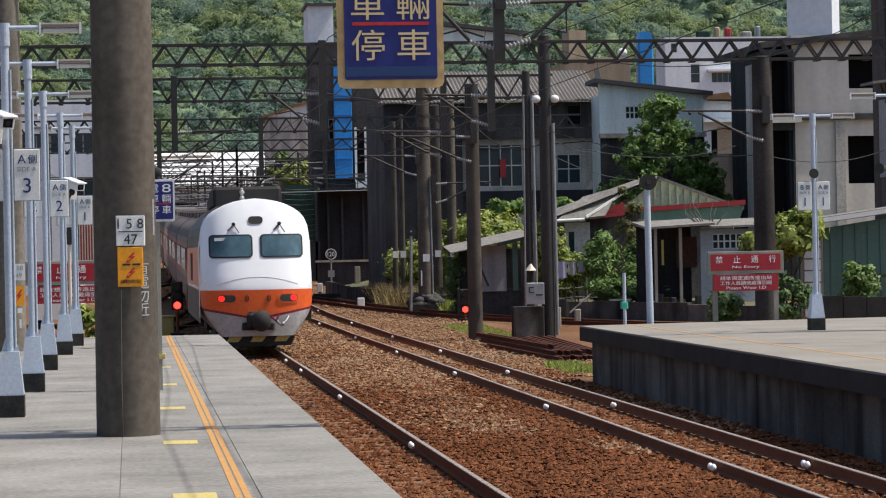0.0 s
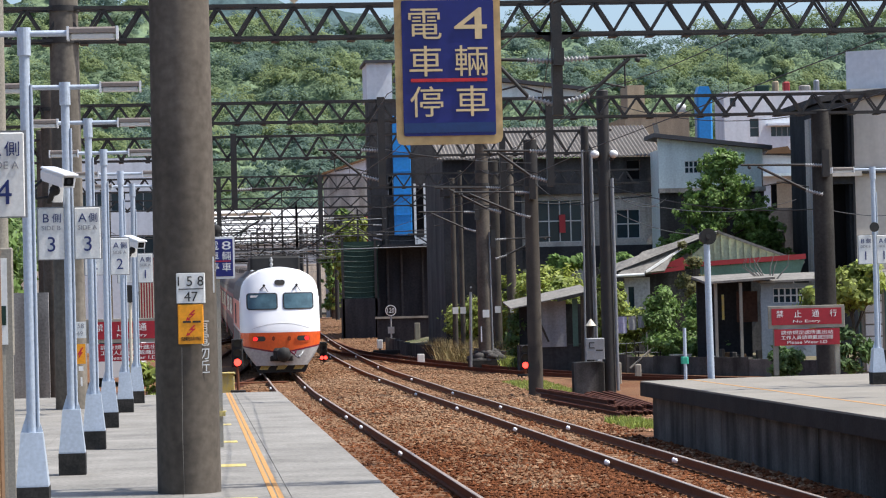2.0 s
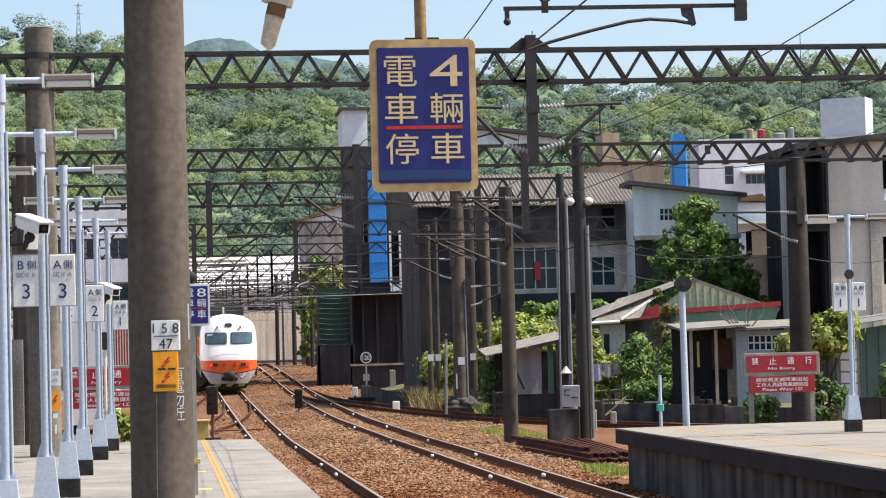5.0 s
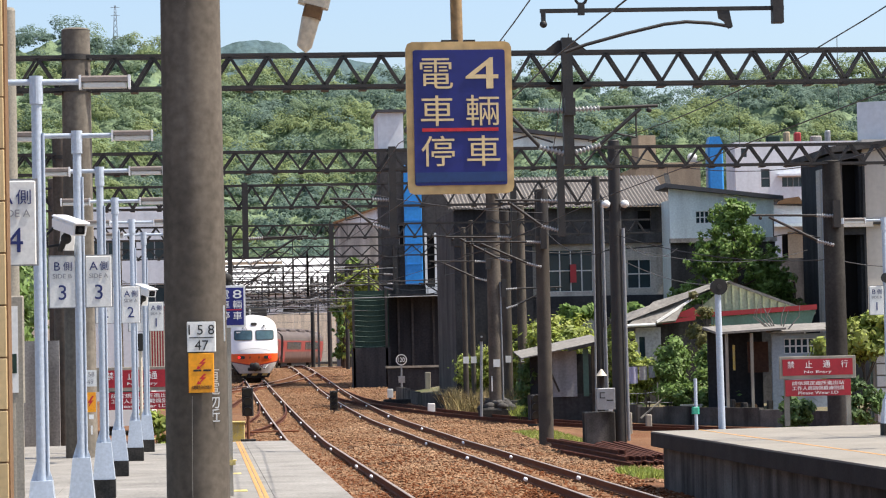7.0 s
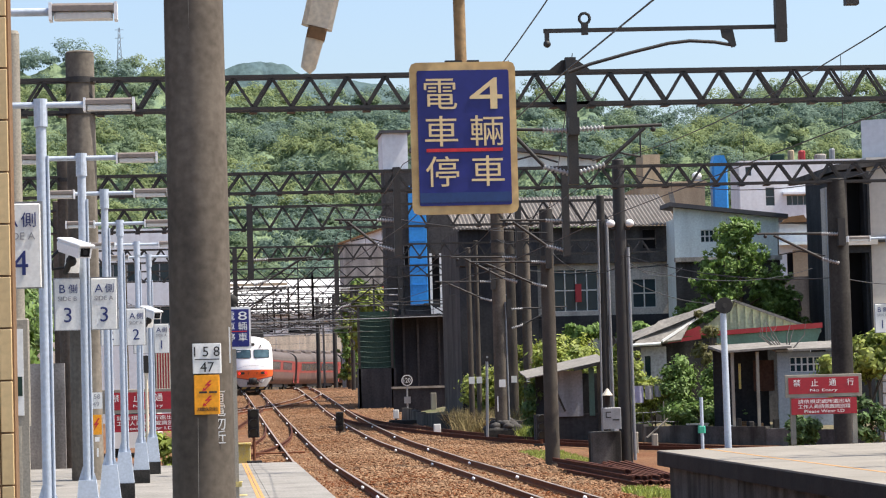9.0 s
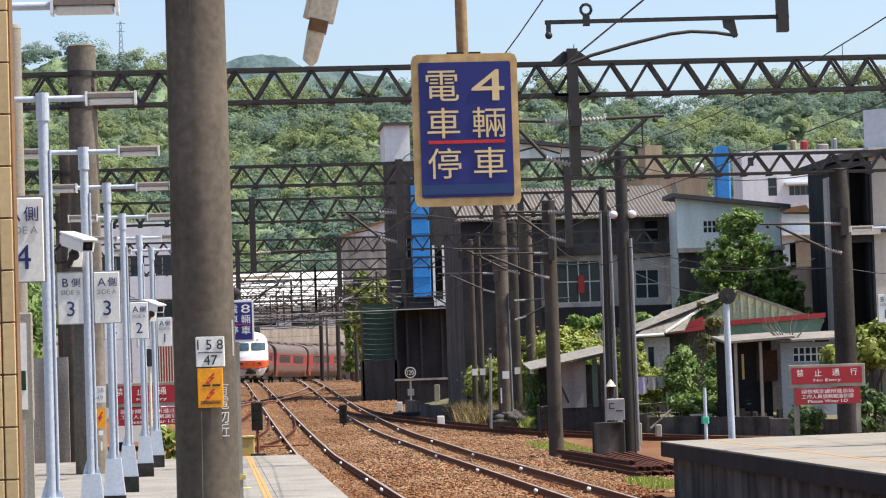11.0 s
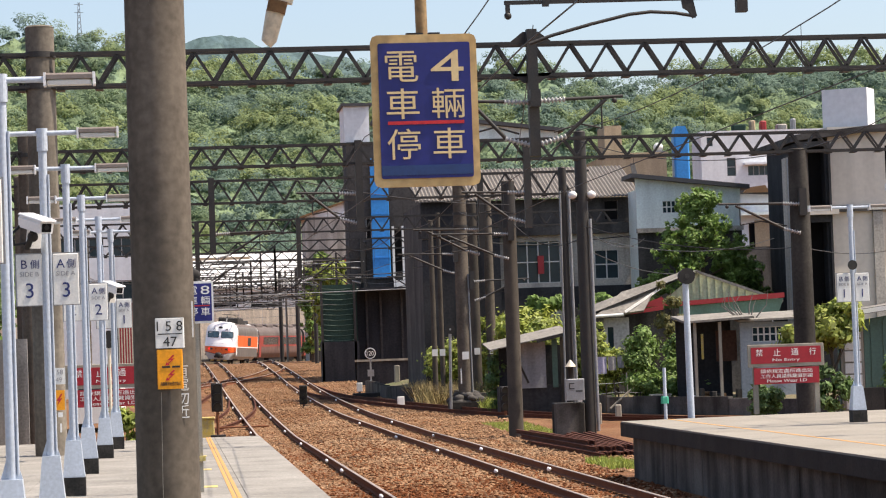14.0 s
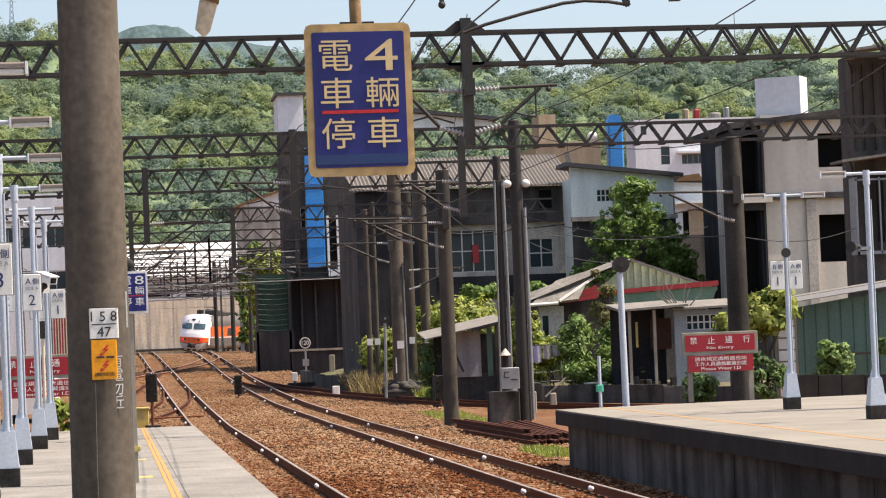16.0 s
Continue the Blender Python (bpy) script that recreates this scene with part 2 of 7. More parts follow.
# Hillside greens are paled and blued: distance haze put into the foliage colours.
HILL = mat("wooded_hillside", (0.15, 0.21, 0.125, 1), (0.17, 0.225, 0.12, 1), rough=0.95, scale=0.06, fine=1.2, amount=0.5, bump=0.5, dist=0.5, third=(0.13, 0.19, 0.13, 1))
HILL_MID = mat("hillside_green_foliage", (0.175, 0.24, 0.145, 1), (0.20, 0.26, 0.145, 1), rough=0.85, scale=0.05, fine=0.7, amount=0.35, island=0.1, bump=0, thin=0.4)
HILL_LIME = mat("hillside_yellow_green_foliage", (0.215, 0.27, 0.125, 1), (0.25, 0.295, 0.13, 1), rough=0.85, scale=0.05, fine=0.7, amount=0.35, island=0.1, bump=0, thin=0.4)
HILL_DEEP = mat("hillside_haze_blue_foliage", (0.145, 0.21, 0.17, 1), (0.16, 0.225, 0.17, 1), rough=0.85, scale=0.05, fine=0.7, amount=0.35, island=0.1, bump=0, thin=0.4)
# Blue tint of the far ridge is haze mixed into its base colour.
HILL_FAR = mat("haze_tinted_ridge", (0.085, 0.135, 0.15, 1), (0.11, 0.165, 0.155, 1), rough=1.0, scale=0.08, fine=0.5, amount=0.6, bump=0.3, dist=1.0)
WALL_GREY = mat("stained_grey_render", (0.56, 0.52, 0.46, 1), (0.36, 0.335, 0.30, 1), rough=0.9, scale=0.5, fine=12, streak=0.45, amount=0.5)
# Dark render; on the blue house and porch walls it stands in for shade.
WALL_DARK = mat("dark_render", (0.105, 0.098, 0.092, 1), (0.055, 0.052, 0.05, 1), rough=0.9, scale=0.5, fine=12, streak=0.5, amount=0.5)
# Near-black; stands in for deep shade in the yard storey and shed backs.
WALL_BLACK_SHADE = mat("black_wall_and_shade", (0.030, 0.031, 0.036, 1), (0.062, 0.062, 0.064, 1), rough=0.9, scale=0.4, fine=10, streak=0.4, amount=0.5)
WALL_CREAM = mat("pale_cream_render", (0.66, 0.60, 0.52, 1), (0.59, 0.535, 0.46, 1), rough=0.85, scale=0.3, fine=5, amount=0.14, streak=0.14, bump=0.02)
WALL_WHITE = mat("white_render", (0.74, 0.765, 0.79, 1), (0.66, 0.685, 0.71, 1), rough=0.85, scale=0.3, fine=5, amount=0.15, streak=0.12)
WALL_TAN = mat("tan_render", (0.50, 0.40, 0.27, 1), (0.42, 0.33, 0.22, 1), rough=0.9, scale=0.4, fine=12, amount=0.3, streak=0.2)
FAR_WALL = mat("sunlit_beige_retaining_wall", (0.84, 0.73, 0.56, 1), (0.70, 0.59, 0.44, 1), rough=0.9, scale=0.25, fine=6, amount=0.4, streak=0.35)
SHEET_BLUE = mat("pale_blue_sheet_metal", (0.76, 0.83, 0.79, 1), (0.68, 0.76, 0.73, 1), rough=0.5, scale=0.7, fine=12, amount=0.25, streak=0.2)
SHEET_GREEN = mat("green_sheet_metal", (0.10, 0.19, 0.15, 1), (0.075, 0.145, 0.11, 1), rough=0.55, scale=0.7, fine=12, amount=0.3, streak=0.25)
SHEET_OLIVE = mat("faded_green_gable", (0.50, 0.53, 0.34, 1), (0.38, 0.41, 0.27, 1), rough=0.7, scale=1, fine=12, amount=0.35, streak=0.2)
ROOF_GREY = mat("grey_corrugated_roof", (0.17, 0.15, 0.13, 1), (0.11, 0.098, 0.088, 1), rough=0.8, scale=0.8, fine=12, amount=0.45)
ROOF_PALE = mat("pale_weathered_roofing", (0.25, 0.235, 0.21, 1), (0.15, 0.14, 0.125, 1), rough=0.85, scale=1.6, fine=8, amount=0.5)
ROOF_DARK = mat("dark_roof_edge", (0.06, 0.06, 0.065, 1), rough=0.7, amount=0.3)
RED_TRIM = mat("red_fascia", (0.38, 0.025, 0.03, 1), (0.28, 0.03, 0.03, 1), rough=0.6, amount=0.35)
BLUE_PLASTIC = mat("bright_blue_sheeting", (0.02, 0.24, 0.62, 1), (0.02, 0.18, 0.5, 1), rough=0.45, scale=1, fine=8, amount=0.3, bump=0.05)
BLACK_HOLE = mat("black_glass_and_inner_shade", (0.012, 0.011, 0.011, 1), rough=0.95, amount=0.3, bump=0)
FRAME_WHITE = mat("white_window_bars", (0.62, 0.62, 0.60, 1), rough=0.6, amount=0.2, bump=0)
NET_GREEN = mat("green_shade_net", (0.03, 0.058, 0.046, 1), (0.02, 0.04, 0.031, 1), rough=0.85, scale=0.6, fine=14, amount=0.5)
WHITE_ROOF = mat("glaring_white_roofing", (0.78, 0.77, 0.74, 1), (0.66, 0.65, 0.62, 1), rough=0.5, scale=0.3, fine=5, amount=0.3)
CAM_WHITE = mat("white_camera_housing", (0.78, 0.78, 0.78, 1), (0.72, 0.72, 0.72, 1), rough=0.35, amount=0.12, bump=0)
TUBE_GLASS = mat("opal_lamp_cover", (0.66, 0.64, 0.58, 1), (0.58, 0.56, 0.5, 1), rough=0.35, amount=0.15, bump=0)
LAMP_TOP = mat("grey_lamp_housing", (0.22, 0.185, 0.16, 1), (0.16, 0.135, 0.12, 1), rough=0.5, amount=0.3, bump=0.02)


# ---- mesh helpers ----
class Shape:
    """Collects vertices and faces of one mesh."""

    def __init__(self):
        self.v, self.f, self.smooth = [], [], []

    def add(self, verts, faces, smooth=False):
        o = len(self.v)
        self.v += [tuple(p) for p in verts]
        self.f += [tuple(i + o for i in f) for f in faces]
        self.smooth += [smooth] * len(faces)
        return self

    def box(self, x0, x1, y0, y1, z0, z1, ch=0.0):
        """A box, with chamfered upright and top edges where ch is given."""
        if not ch:
            v = [(x, y, z) for z in (z0, z1) for x, y in ((x0, y0), (x1, y0), (x1, y1), (x0, y1))]
            return self.add(v, [(3, 2, 1, 0), (4, 5, 6, 7), (0, 1, 5, 4), (1, 2, 6, 5), (2, 3, 7, 6), (3, 0, 4, 7)])
        def ring(d, z):
            return [(x0 + ch + d, y0 + d, z), (x1 - ch - d, y0 + d, z), (x1 - d, y0 + ch + d, z), (x1 - d, y1 - ch - d, z),
                    (x1 - ch - d, y1 - d, z), (x0 + ch + d, y1 - d, z), (x0 + d, y1 - ch - d, z), (x0 + d, y0 + ch + d, z)]
        return self.rings([ring(0, z0), ring(0, z1 - ch), ring(ch * 0.7, z1)], True, True)

    def rings(self, rings, cap0=True, cap1=True, smooth=False, closed=True):
        n = len(rings[0])
        v = [p for r in rings for p in r]
        f = []
        for k in range(len(rings) - 1):
            for i in range(n if closed else n - 1):
                j = (i + 1) % n
                f.append((k * n + i, k * n + j, (k + 1) * n + j, (k + 1) * n + i))
        self.add(v, f, smooth)
        if cap0:
            self.add(rings[0], [tuple(reversed(range(n)))])
        if cap1:
            self.add(rings[-1], [tuple(range(n))])
        return self

    def tube(self, pts, r, seg=8, caps=True, smooth=True):
        """A round bar along points; r may be a list."""
        pts = [Vector(p) for p in pts]
        rs = r if isinstance(r, (list, tuple)) else [r] * len(pts)
        out, ref = [], None
        for i, p in enumerate(pts):
            d = (pts[min(i + 1, len(pts) - 1)] - pts[max(i - 1, 0)]).normalized()
            a = ref if ref is not None else (Vector((0, 0, 1)) if abs(d.z) < 0.9 else Vector((0, 1, 0)))
            side = d.cross(a).normalized()
            ref = side.cross(d).normalized()
            out.append([p + (side * math.cos(q) + ref * math.sin(q)) * rs[i] for q in (2 * math.pi * k / seg for k in range(seg))])
        return self.rings(out, caps, caps, smooth)

    def bar(self, a, b, w, d=None):
        """A square bar from a to b."""
        a, b, d = Vector(a), Vector(b), d or w
        n = (b - a).normalized()
        up = Vector((0, 0, 1)) if abs(n.z) < 0.95 else Vector((0, 1, 0))
        s = n.cross(up).normalized() * w / 2
        u = s.cross(n).normalized() * d / 2
        return self.rings([[p - s - u, p + s - u, p + s + u, p - s + u] for p in (a, b)])

    def ball(self, p, r, nu=10, nv=6, squash=(1, 1, 1)):
        p = Vector(p)
        rings = []
        for j in range(nv + 1):
            a = -math.pi / 2 + math.pi * (0.04 + 0.92 * j / nv)
            rings.append([p + Vector((math.cos(a) * math.cos(2 * math.pi * i / nu) * squash[0], math.cos(a) * math.sin(2 * math.pi * i / nu) * squash[1], math.sin(a) * squash[2])) * r for i in range(nu)])
        return self.rings(rings, True, True, True)

    def prism(self, poly, y0, y1):
        """A polygon in x and z, drawn out along y."""
        return self.rings([[(x, y0, z) for x, z in poly], [(x, y1, z) for x, z in poly]])

    def disc(self, p, r, thick, seg=20, axis="y"):
        x, y, z = p
        return self.rings([[(x + r * math.cos(2 * math.pi * k / seg), y + d, z + r * math.sin(2 * math.pi * k / seg)) for k in range(seg)] for d in (0, thick)])

    def mesh(self, name):
        m = bpy.data.meshes.new(name)
        m.from_pydata(self.v, [], self.f)
        m.polygons.foreach_set("use_smooth", self.smooth)
        bm = bmesh.new()
        bm.from_mesh(m)
        bmesh.ops.recalc_face_normals(bm, faces=bm.faces)
        bm.to_mesh(m)
        bm.free()
        return m


def raw_mesh(name, verts, faces, smooth=False):
    m = bpy.data.meshes.new(name)
    verts, faces = np.asarray(verts, np.float32), np.asarray(faces, np.int32)
    m.vertices.add(len(verts))
    m.vertices.foreach_set("co", verts.ravel())
    k = faces.shape[1]
    m.loops.add(faces.size)
    m.loops.foreach_set("vertex_index", faces.ravel())
    m.polygons.add(len(faces))
    m.polygons.foreach_set("loop_start", np.arange(0, faces.size, k, dtype=np.int32))
    m.polygons.foreach_set("use_smooth", np.full(len(faces), smooth))
    m.update(calc_edges=True)
    return m


def part(name, shape, material, parent=None, label="", at=None):
    """One mesh object, under a thing or a part."""
    me = shape.mesh(name) if isinstance(shape, Shape) else shape
    if not me.materials:
        me.materials.append(material)
    ob = new(name, me)
    if parent:
        ob.parent = parent
    if at is not None:
        ob.matrix_basis = at if isinstance(at, Matrix) else Matrix.Translation(at)
    return tagged(ob, label) if label else ob


def thing(name, label, category, at=(0, 0, 0), group="", kind=""):
    ob = new(name)
    ob.empty_display_size = 0.2
    ob.matrix_basis = at if isinstance(at, Matrix) else Matrix.Translation(at)
    return tagged(ob, label, category, group, kind)


def letters(name, text, height, x, y, z, material, parent, width=None, lean=None):
    """Writing that faces the camera's side (-y): its middle at x, z, its capitals about that high; stretched to width."""
    cu = bpy.data.curves.new(name, "FONT")
    cu.body, cu.size, cu.extrude, cu.resolution_u = text, 1.0, 0.004, 3
    ob = bpy.data.objects.new(name, cu)
    scene.collection.objects.link(ob)
    dg = bpy.context.evaluated_depsgraph_get()
    me = bpy.data.meshes.new_from_object(ob.evaluated_get(dg))
    bpy.data.objects.remove(ob)
    co = np.empty(len(me.vertices) * 3, np.float32)
    me.vertices.foreach_get("co", co)
    co = co.reshape(-1, 3)
    lo, hi = co.min(0), co.max(0)
    s = height / (hi[1] - lo[1])
    sx = width / (hi[0] - lo[0]) if width else s
    out = np.stack([(co[:, 0] - (lo[0] + hi[0]) / 2) * sx, co[:, 2] * 0.5, (co[:, 1] - (lo[1] + hi[1]) / 2) * s], 1)
    me.vertices.foreach_set("co", out.astype(np.float32).ravel())
    me.update()
    me.materials.clear()
    return part(name, me, material, parent, at=(x, y, z))


# ---- the line's levels ----
def drop(y):
    """How far the rail head lies below the eye, at y along the line."""
    if y < 210:
        s = min(max((y - 82) / 128, 0), 1)
        s = s * s * (3 - 2 * s) * 0.35 + s * 0.65
        return 2.56 - 2.13 * s
    return 0.43 + 0.37 * min((y - 210) / 55, 1)


def rail_z(y):
    return EYE - drop(y)


def ground_z(y):
    return rail_z(y) - 0.19


def spline(pts, step=2.0):
    """A smooth line through points of the plan, as a list of points."""
    P = [Vector(p).to_2d() if len(p) > 2 else Vector(p) for p in pts]
    P = [P[0] * 2 - P[1]] + P + [P[-1] * 2 - P[-2]]
    out = []
    for i in range(1, len(P) - 2):
        n = max(2, int((P[i + 1] - P[i]).length / step))
        for k in range(n):
            t = k / n
            out.append(0.5 * ((2 * P[i]) + (P[i + 1] - P[i - 1]) * t + (2 * P[i - 1] - 5 * P[i] + 4 * P[i + 1] - P[i + 2]) * t * t + (3 * P[i] - P[i - 1] - 3 * P[i + 1] + P[i + 2]) * t ** 3))
    return out + [P[-2]]


BEND_Y, BEND_R, LEFT_X = 226.0, 180.0, 3.25


def line_at(s, off=0.0):
    """Plan and heading of the left track at s along it; off: metres to its right."""
    if s <= BEND_Y:
        return Vector((LEFT_X + off, s)), 0.0
    a = (s - BEND_Y) / BEND_R
    r = BEND_R - off
    return Vector((LEFT_X + BEND_R - r * math.cos(a), BEND_Y + r * math.sin(a))), a


def gone(t):
    """Where along the line the train's tail is."""
    return 68.0 + 13.9 * t - 0.075 * t * t


# ---- ground and hills ----
def build_ground():
    xs = np.concatenate([np.linspace(-700, -40, 12), np.linspace(-30, 60, 46), np.linspace(70, 900, 14)])
    ys = np.concatenate([np.linspace(-60, 10, 6), np.linspace(14, 330, 159), np.linspace(345, 1500, 14)])
    zz = np.array([ground_z(y) for y in ys])
    X, Y = np.meshgrid(xs, ys)
    Z = np.repeat(zz[:, None], len(xs), 1)
    Z += 0.03 * np.sin(X * 1.7 + Y * 0.6) * np.sin(Y * 0.9 - X * 0.4) * (np.abs(X - 5.3) > 5)
    nx = len(xs)
    f = [(j * nx + i, j * nx + i + 1, (j + 1) * nx + i + 1, (j + 1) * nx + i) for j in range(len(ys) - 1) for i in range(nx - 1)]
    g = part("ground", raw_mesh("ground", np.stack([X, Y, Z], -1).reshape(-1, 3), f, True), BALLAST)
    tagged(g, "rust-brown and tan ballast ground along the railway", "ground", kind="structure")


def value_noise(x, y, seed):
    """Smooth noise of two arrays."""
    rnd = np.random.RandomState(seed).rand(256, 256)
    xi, yi = np.floor(x).astype(int), np.floor(y).astype(int)
    fx, fy = x - xi, y - yi
    fx, fy = fx * fx * (3 - 2 * fx), fy * fy * (3 - 2 * fy)
    g = lambda a, b: rnd[a % 256, b % 256]
    return (g(xi, yi) * (1 - fx) + g(xi + 1, yi) * fx) * (1 - fy) + (g(xi, yi + 1) * (1 - fx) + g(xi + 1, yi + 1) * fx) * fy


def crowns(x, y, cell, seed):
    """Domes of tree crowns: height 0 to 1 over each crown."""
    r = np.random.RandomState(seed)
    jx, jy, jh = r.rand(256, 256), r.rand(256, 256), r.rand(256, 256)
    xi, yi = np.floor(x / cell).astype(int), np.floor(y / cell).astype(int)
    best = np.full(x.shape, -9.0)
    for a in (-1, 0, 1):
        for b in (-1, 0, 1):
            u, v = (xi + a) % 256, (yi + b) % 256
            d2 = (x / cell - (xi + a) - jx[u, v]) ** 2 + (y / cell - (yi + b) - jy[u, v]) ** 2
            best = np.maximum(best, (0.55 + 0.45 * jh[u, v]) - d2 * (0.9 + 0.7 * jy[u, v]))
    return np.clip(best, -0.5, 1)


def ridge_height(x):
    """The near hill's skyline, metres above the platform at its crest line."""
    return np.interp(x, [-260, -120, -42, -33, -24, -17, -9, 6.5, 17, 30, 43, 74, 82, 88, 95, 106, 112, 120, 128, 135, 148, 157, 186, 240, 360],
                     [62, 73, 77.5, 78.7, 78, 77, 76, 70.5, 69.5, 68.7, 68.1, 68, 67.2, 66.8, 64.3, 62, 62.6, 64.4, 65, 66.2, 67.4, 68.4, 71, 76, 72])


def build_hills():
    nx, ny = 520, 120
    xs, t = np.linspace(-110, 235, nx), np.linspace(0, 1, ny)
    X, T = np.meshgrid(xs, t)
    Y = 430 + 175 * T
    base = ridge_height(X) - 4.2
    Z = base * (0.02 + 0.98 * T ** 0.92)
    big = value_noise(X / 34, Y / 30, 1) - 0.5
    Z += big * 13 * np.sin(np.pi * T) + (value_noise(X / 13, Y / 13, 2) - 0.5) * 5 * np.sin(np.pi * np.clip(T, 0, 1)) ** 0.5
    Z += 4.6 * crowns(X, Y, 9.5, 3) + 1.2 * crowns(X, Y, 3.3, 4)
    Z += (value_noise(X / 1.3, Y / 1.6, 5) - 0.5) * 1.0
    Y2 = Y + (value_noise(X / 2.1, Y / 2.1, 6) - 0.5) * 2.0
    f = np.stack([(np.arange(ny - 1)[:, None] * nx + np.arange(nx - 1)[None]).ravel()], 1)
    f = np.concatenate([f, f + 1, f + nx + 1, f + nx], 1)
    V = np.stack([X, Y2, Z], -1).reshape(-1, 3)
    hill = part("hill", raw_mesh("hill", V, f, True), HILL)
    tagged(hill, "steep hillside covered with dense green forest", "hill", kind="structure")
    # tree crowns: clumps of leaves over each tree, in three greens
    r = np.random.RandomState(7)
    gx, gy = np.meshgrid(np.arange(-44, 166, 4.7), np.arange(434, 606, 4.7))
    gx = gx.ravel() + r.uniform(-2.2, 2.2, gx.size)
    gy = gy.ravel() + r.uniform(-2.2, 2.2, gy.size)
    ix = np.clip(np.round((gx + 110) / 345 * (nx - 1)).astype(int), 0, nx - 1)
    iy = np.clip(np.round((gy - 430) / 175 * (ny - 1)).astype(int), 0, ny - 1)
    gz = Z[iy, ix]
    hill.location.z = -2.4
    size = 2.3 + 2.3 * r.rand(gx.size) ** 1.8
    tone = value_noise(gx / 26, gy / 26, 21) + r.randn(gx.size) * 0.17
    kinds = np.digitize(tone, (0.42, 0.66))
    for kind, mt, lab in ((0, HILL_DEEP, "treetops on the hillside tinted blue-green for haze"), (1, HILL_MID, "green treetops on the hillside"), (2, HILL_LIME, "sunlit yellow-green treetops on the hillside")):
        sel = np.where(kinds == kind)[0]
        m, k, q = len(sel), 12, 40
        R = size[sel][:, None]
        d = r.randn(m, k, 3)
        d /= np.linalg.norm(d, axis=2)[..., None]
        d[..., 2] = np.abs(d[..., 2]) * 0.9
        C = np.stack([gx[sel], gy[sel], gz[sel] - 0.8], -1)[:, None] + d * R[..., None] * (0.55 + 0.4 * r.rand(m, k, 1)) * (1, 1, 1.05)
        cr = R * (0.32 + 0.2 * r.rand(m, k))
        e = r.randn(m, k, q, 3)
        e /= np.linalg.norm(e, axis=3)[..., None]
        e[..., 2] = np.abs(e[..., 2]) * 1.0 - 0.18
        P = (C[:, :, None] + e * cr[..., None, None] * (0.75 + 0.4 * r.rand(m, k, q, 1))).reshape(-1, 3)
        nn = (e + 0.4 * d[:, :, None] + 0.16 * r.randn(m, k, q, 3) + (0.1, -0.25, 0.4)).reshape(-1, 3)
        nn /= np.linalg.norm(nn, axis=1)[:, None]
        ta = np.cross(nn, r.randn(len(P), 3))
        ta /= np.linalg.norm(ta, axis=1)[:, None]
        tb = np.cross(nn, ta)
        sz = 0.20 + 0.18 * r.rand(len(P), 1)
        quad = np.stack([P - ta * sz, P - tb * sz * 0.6, P + ta * sz, P + tb * sz * 0.6], 1).reshape(-1, 3)
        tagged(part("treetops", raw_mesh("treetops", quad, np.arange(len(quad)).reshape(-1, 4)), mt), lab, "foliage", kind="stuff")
    # far ridge
    nx, ny = 300, 40
    xs, t = np.linspace(-180, 420, nx), np.linspace(0, 1, ny)
    X, T = np.meshgrid(xs, t)
    crest = np.interp(X, [-180, -40, 6, 21, 37, 48, 63, 75, 108, 150, 250, 420], [92, 106, 110.3, 111.3, 108.2, 105.5, 102.6, 101.3, 97, 88, 90, 85]) - 1.2
    Y = 820 + 80 * T
    Z = crest * (0.1 + 0.9 * T) + 3.6 * crowns(X, Y, 9, 11) - 2 + 1.8 * crowns(X, Y, 4.5, 12)
    f = np.stack([(np.arange(ny - 1)[:, None] * nx + np.arange(nx - 1)[None]).ravel()], 1)
    f = np.concatenate([f, f + 1, f + nx + 1, f + nx], 1)
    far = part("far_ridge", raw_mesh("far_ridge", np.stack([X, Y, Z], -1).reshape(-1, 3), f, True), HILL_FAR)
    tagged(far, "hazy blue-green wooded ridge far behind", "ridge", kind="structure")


# ---- platforms ----
def platform_left():
    p = thing("platform_1", "grey concrete station platform with ochre safety line", "platform", kind="structure")
    part("platform_body", Shape().box(-7.5, 1.45, -12, 52.4, -1.3, -0.19), PLAT_WALL, p)
    part("coping", Shape().box(1.2, 1.72, -12, 52.5, -0.18, -0.006), COPING, p)
    part("platform_bed", Shape().box(-7.5, 1.19, -12, 52.45, -0.18, -0.006), JOINT, p)
    cols = [(-7.5, -5.6), (-5.6, -3.7), (-3.7, -1.8), (-1.8, -0.1), (-0.1, 0.83), (0.83, 1.725)]
    cuts = [-12, -5, 0, 5, 9.2, 13.5, 18.2, 22.8, 26.8, 30.8, 35.2, 39.6, 44.05, 48.3, 52.5]
    for x0, x1 in cols:
        for y0, y1 in zip(cuts, cuts[1:]):
            me = Shape().box(x0, x1 - 0.005, y0, y1 - 0.008, -0.005, 0.0, 0.002).mesh("slab")
            part("slab", me, SLAB, p)
    for x in (0.655, 0.715):
        part("safety_line", Shape().box(x, x + 0.045, -12, 52.45, 0.0, 0.004), YELLOW_LINE, p)
    for k in range(-4, 7):
        y = 17.47 + 5.05 * k
        part("floor_mark", Shape().box(0.25, 0.54, y - 0.22, y + 0.22, 0.0, 0.004), YELLOW_TICK, p)


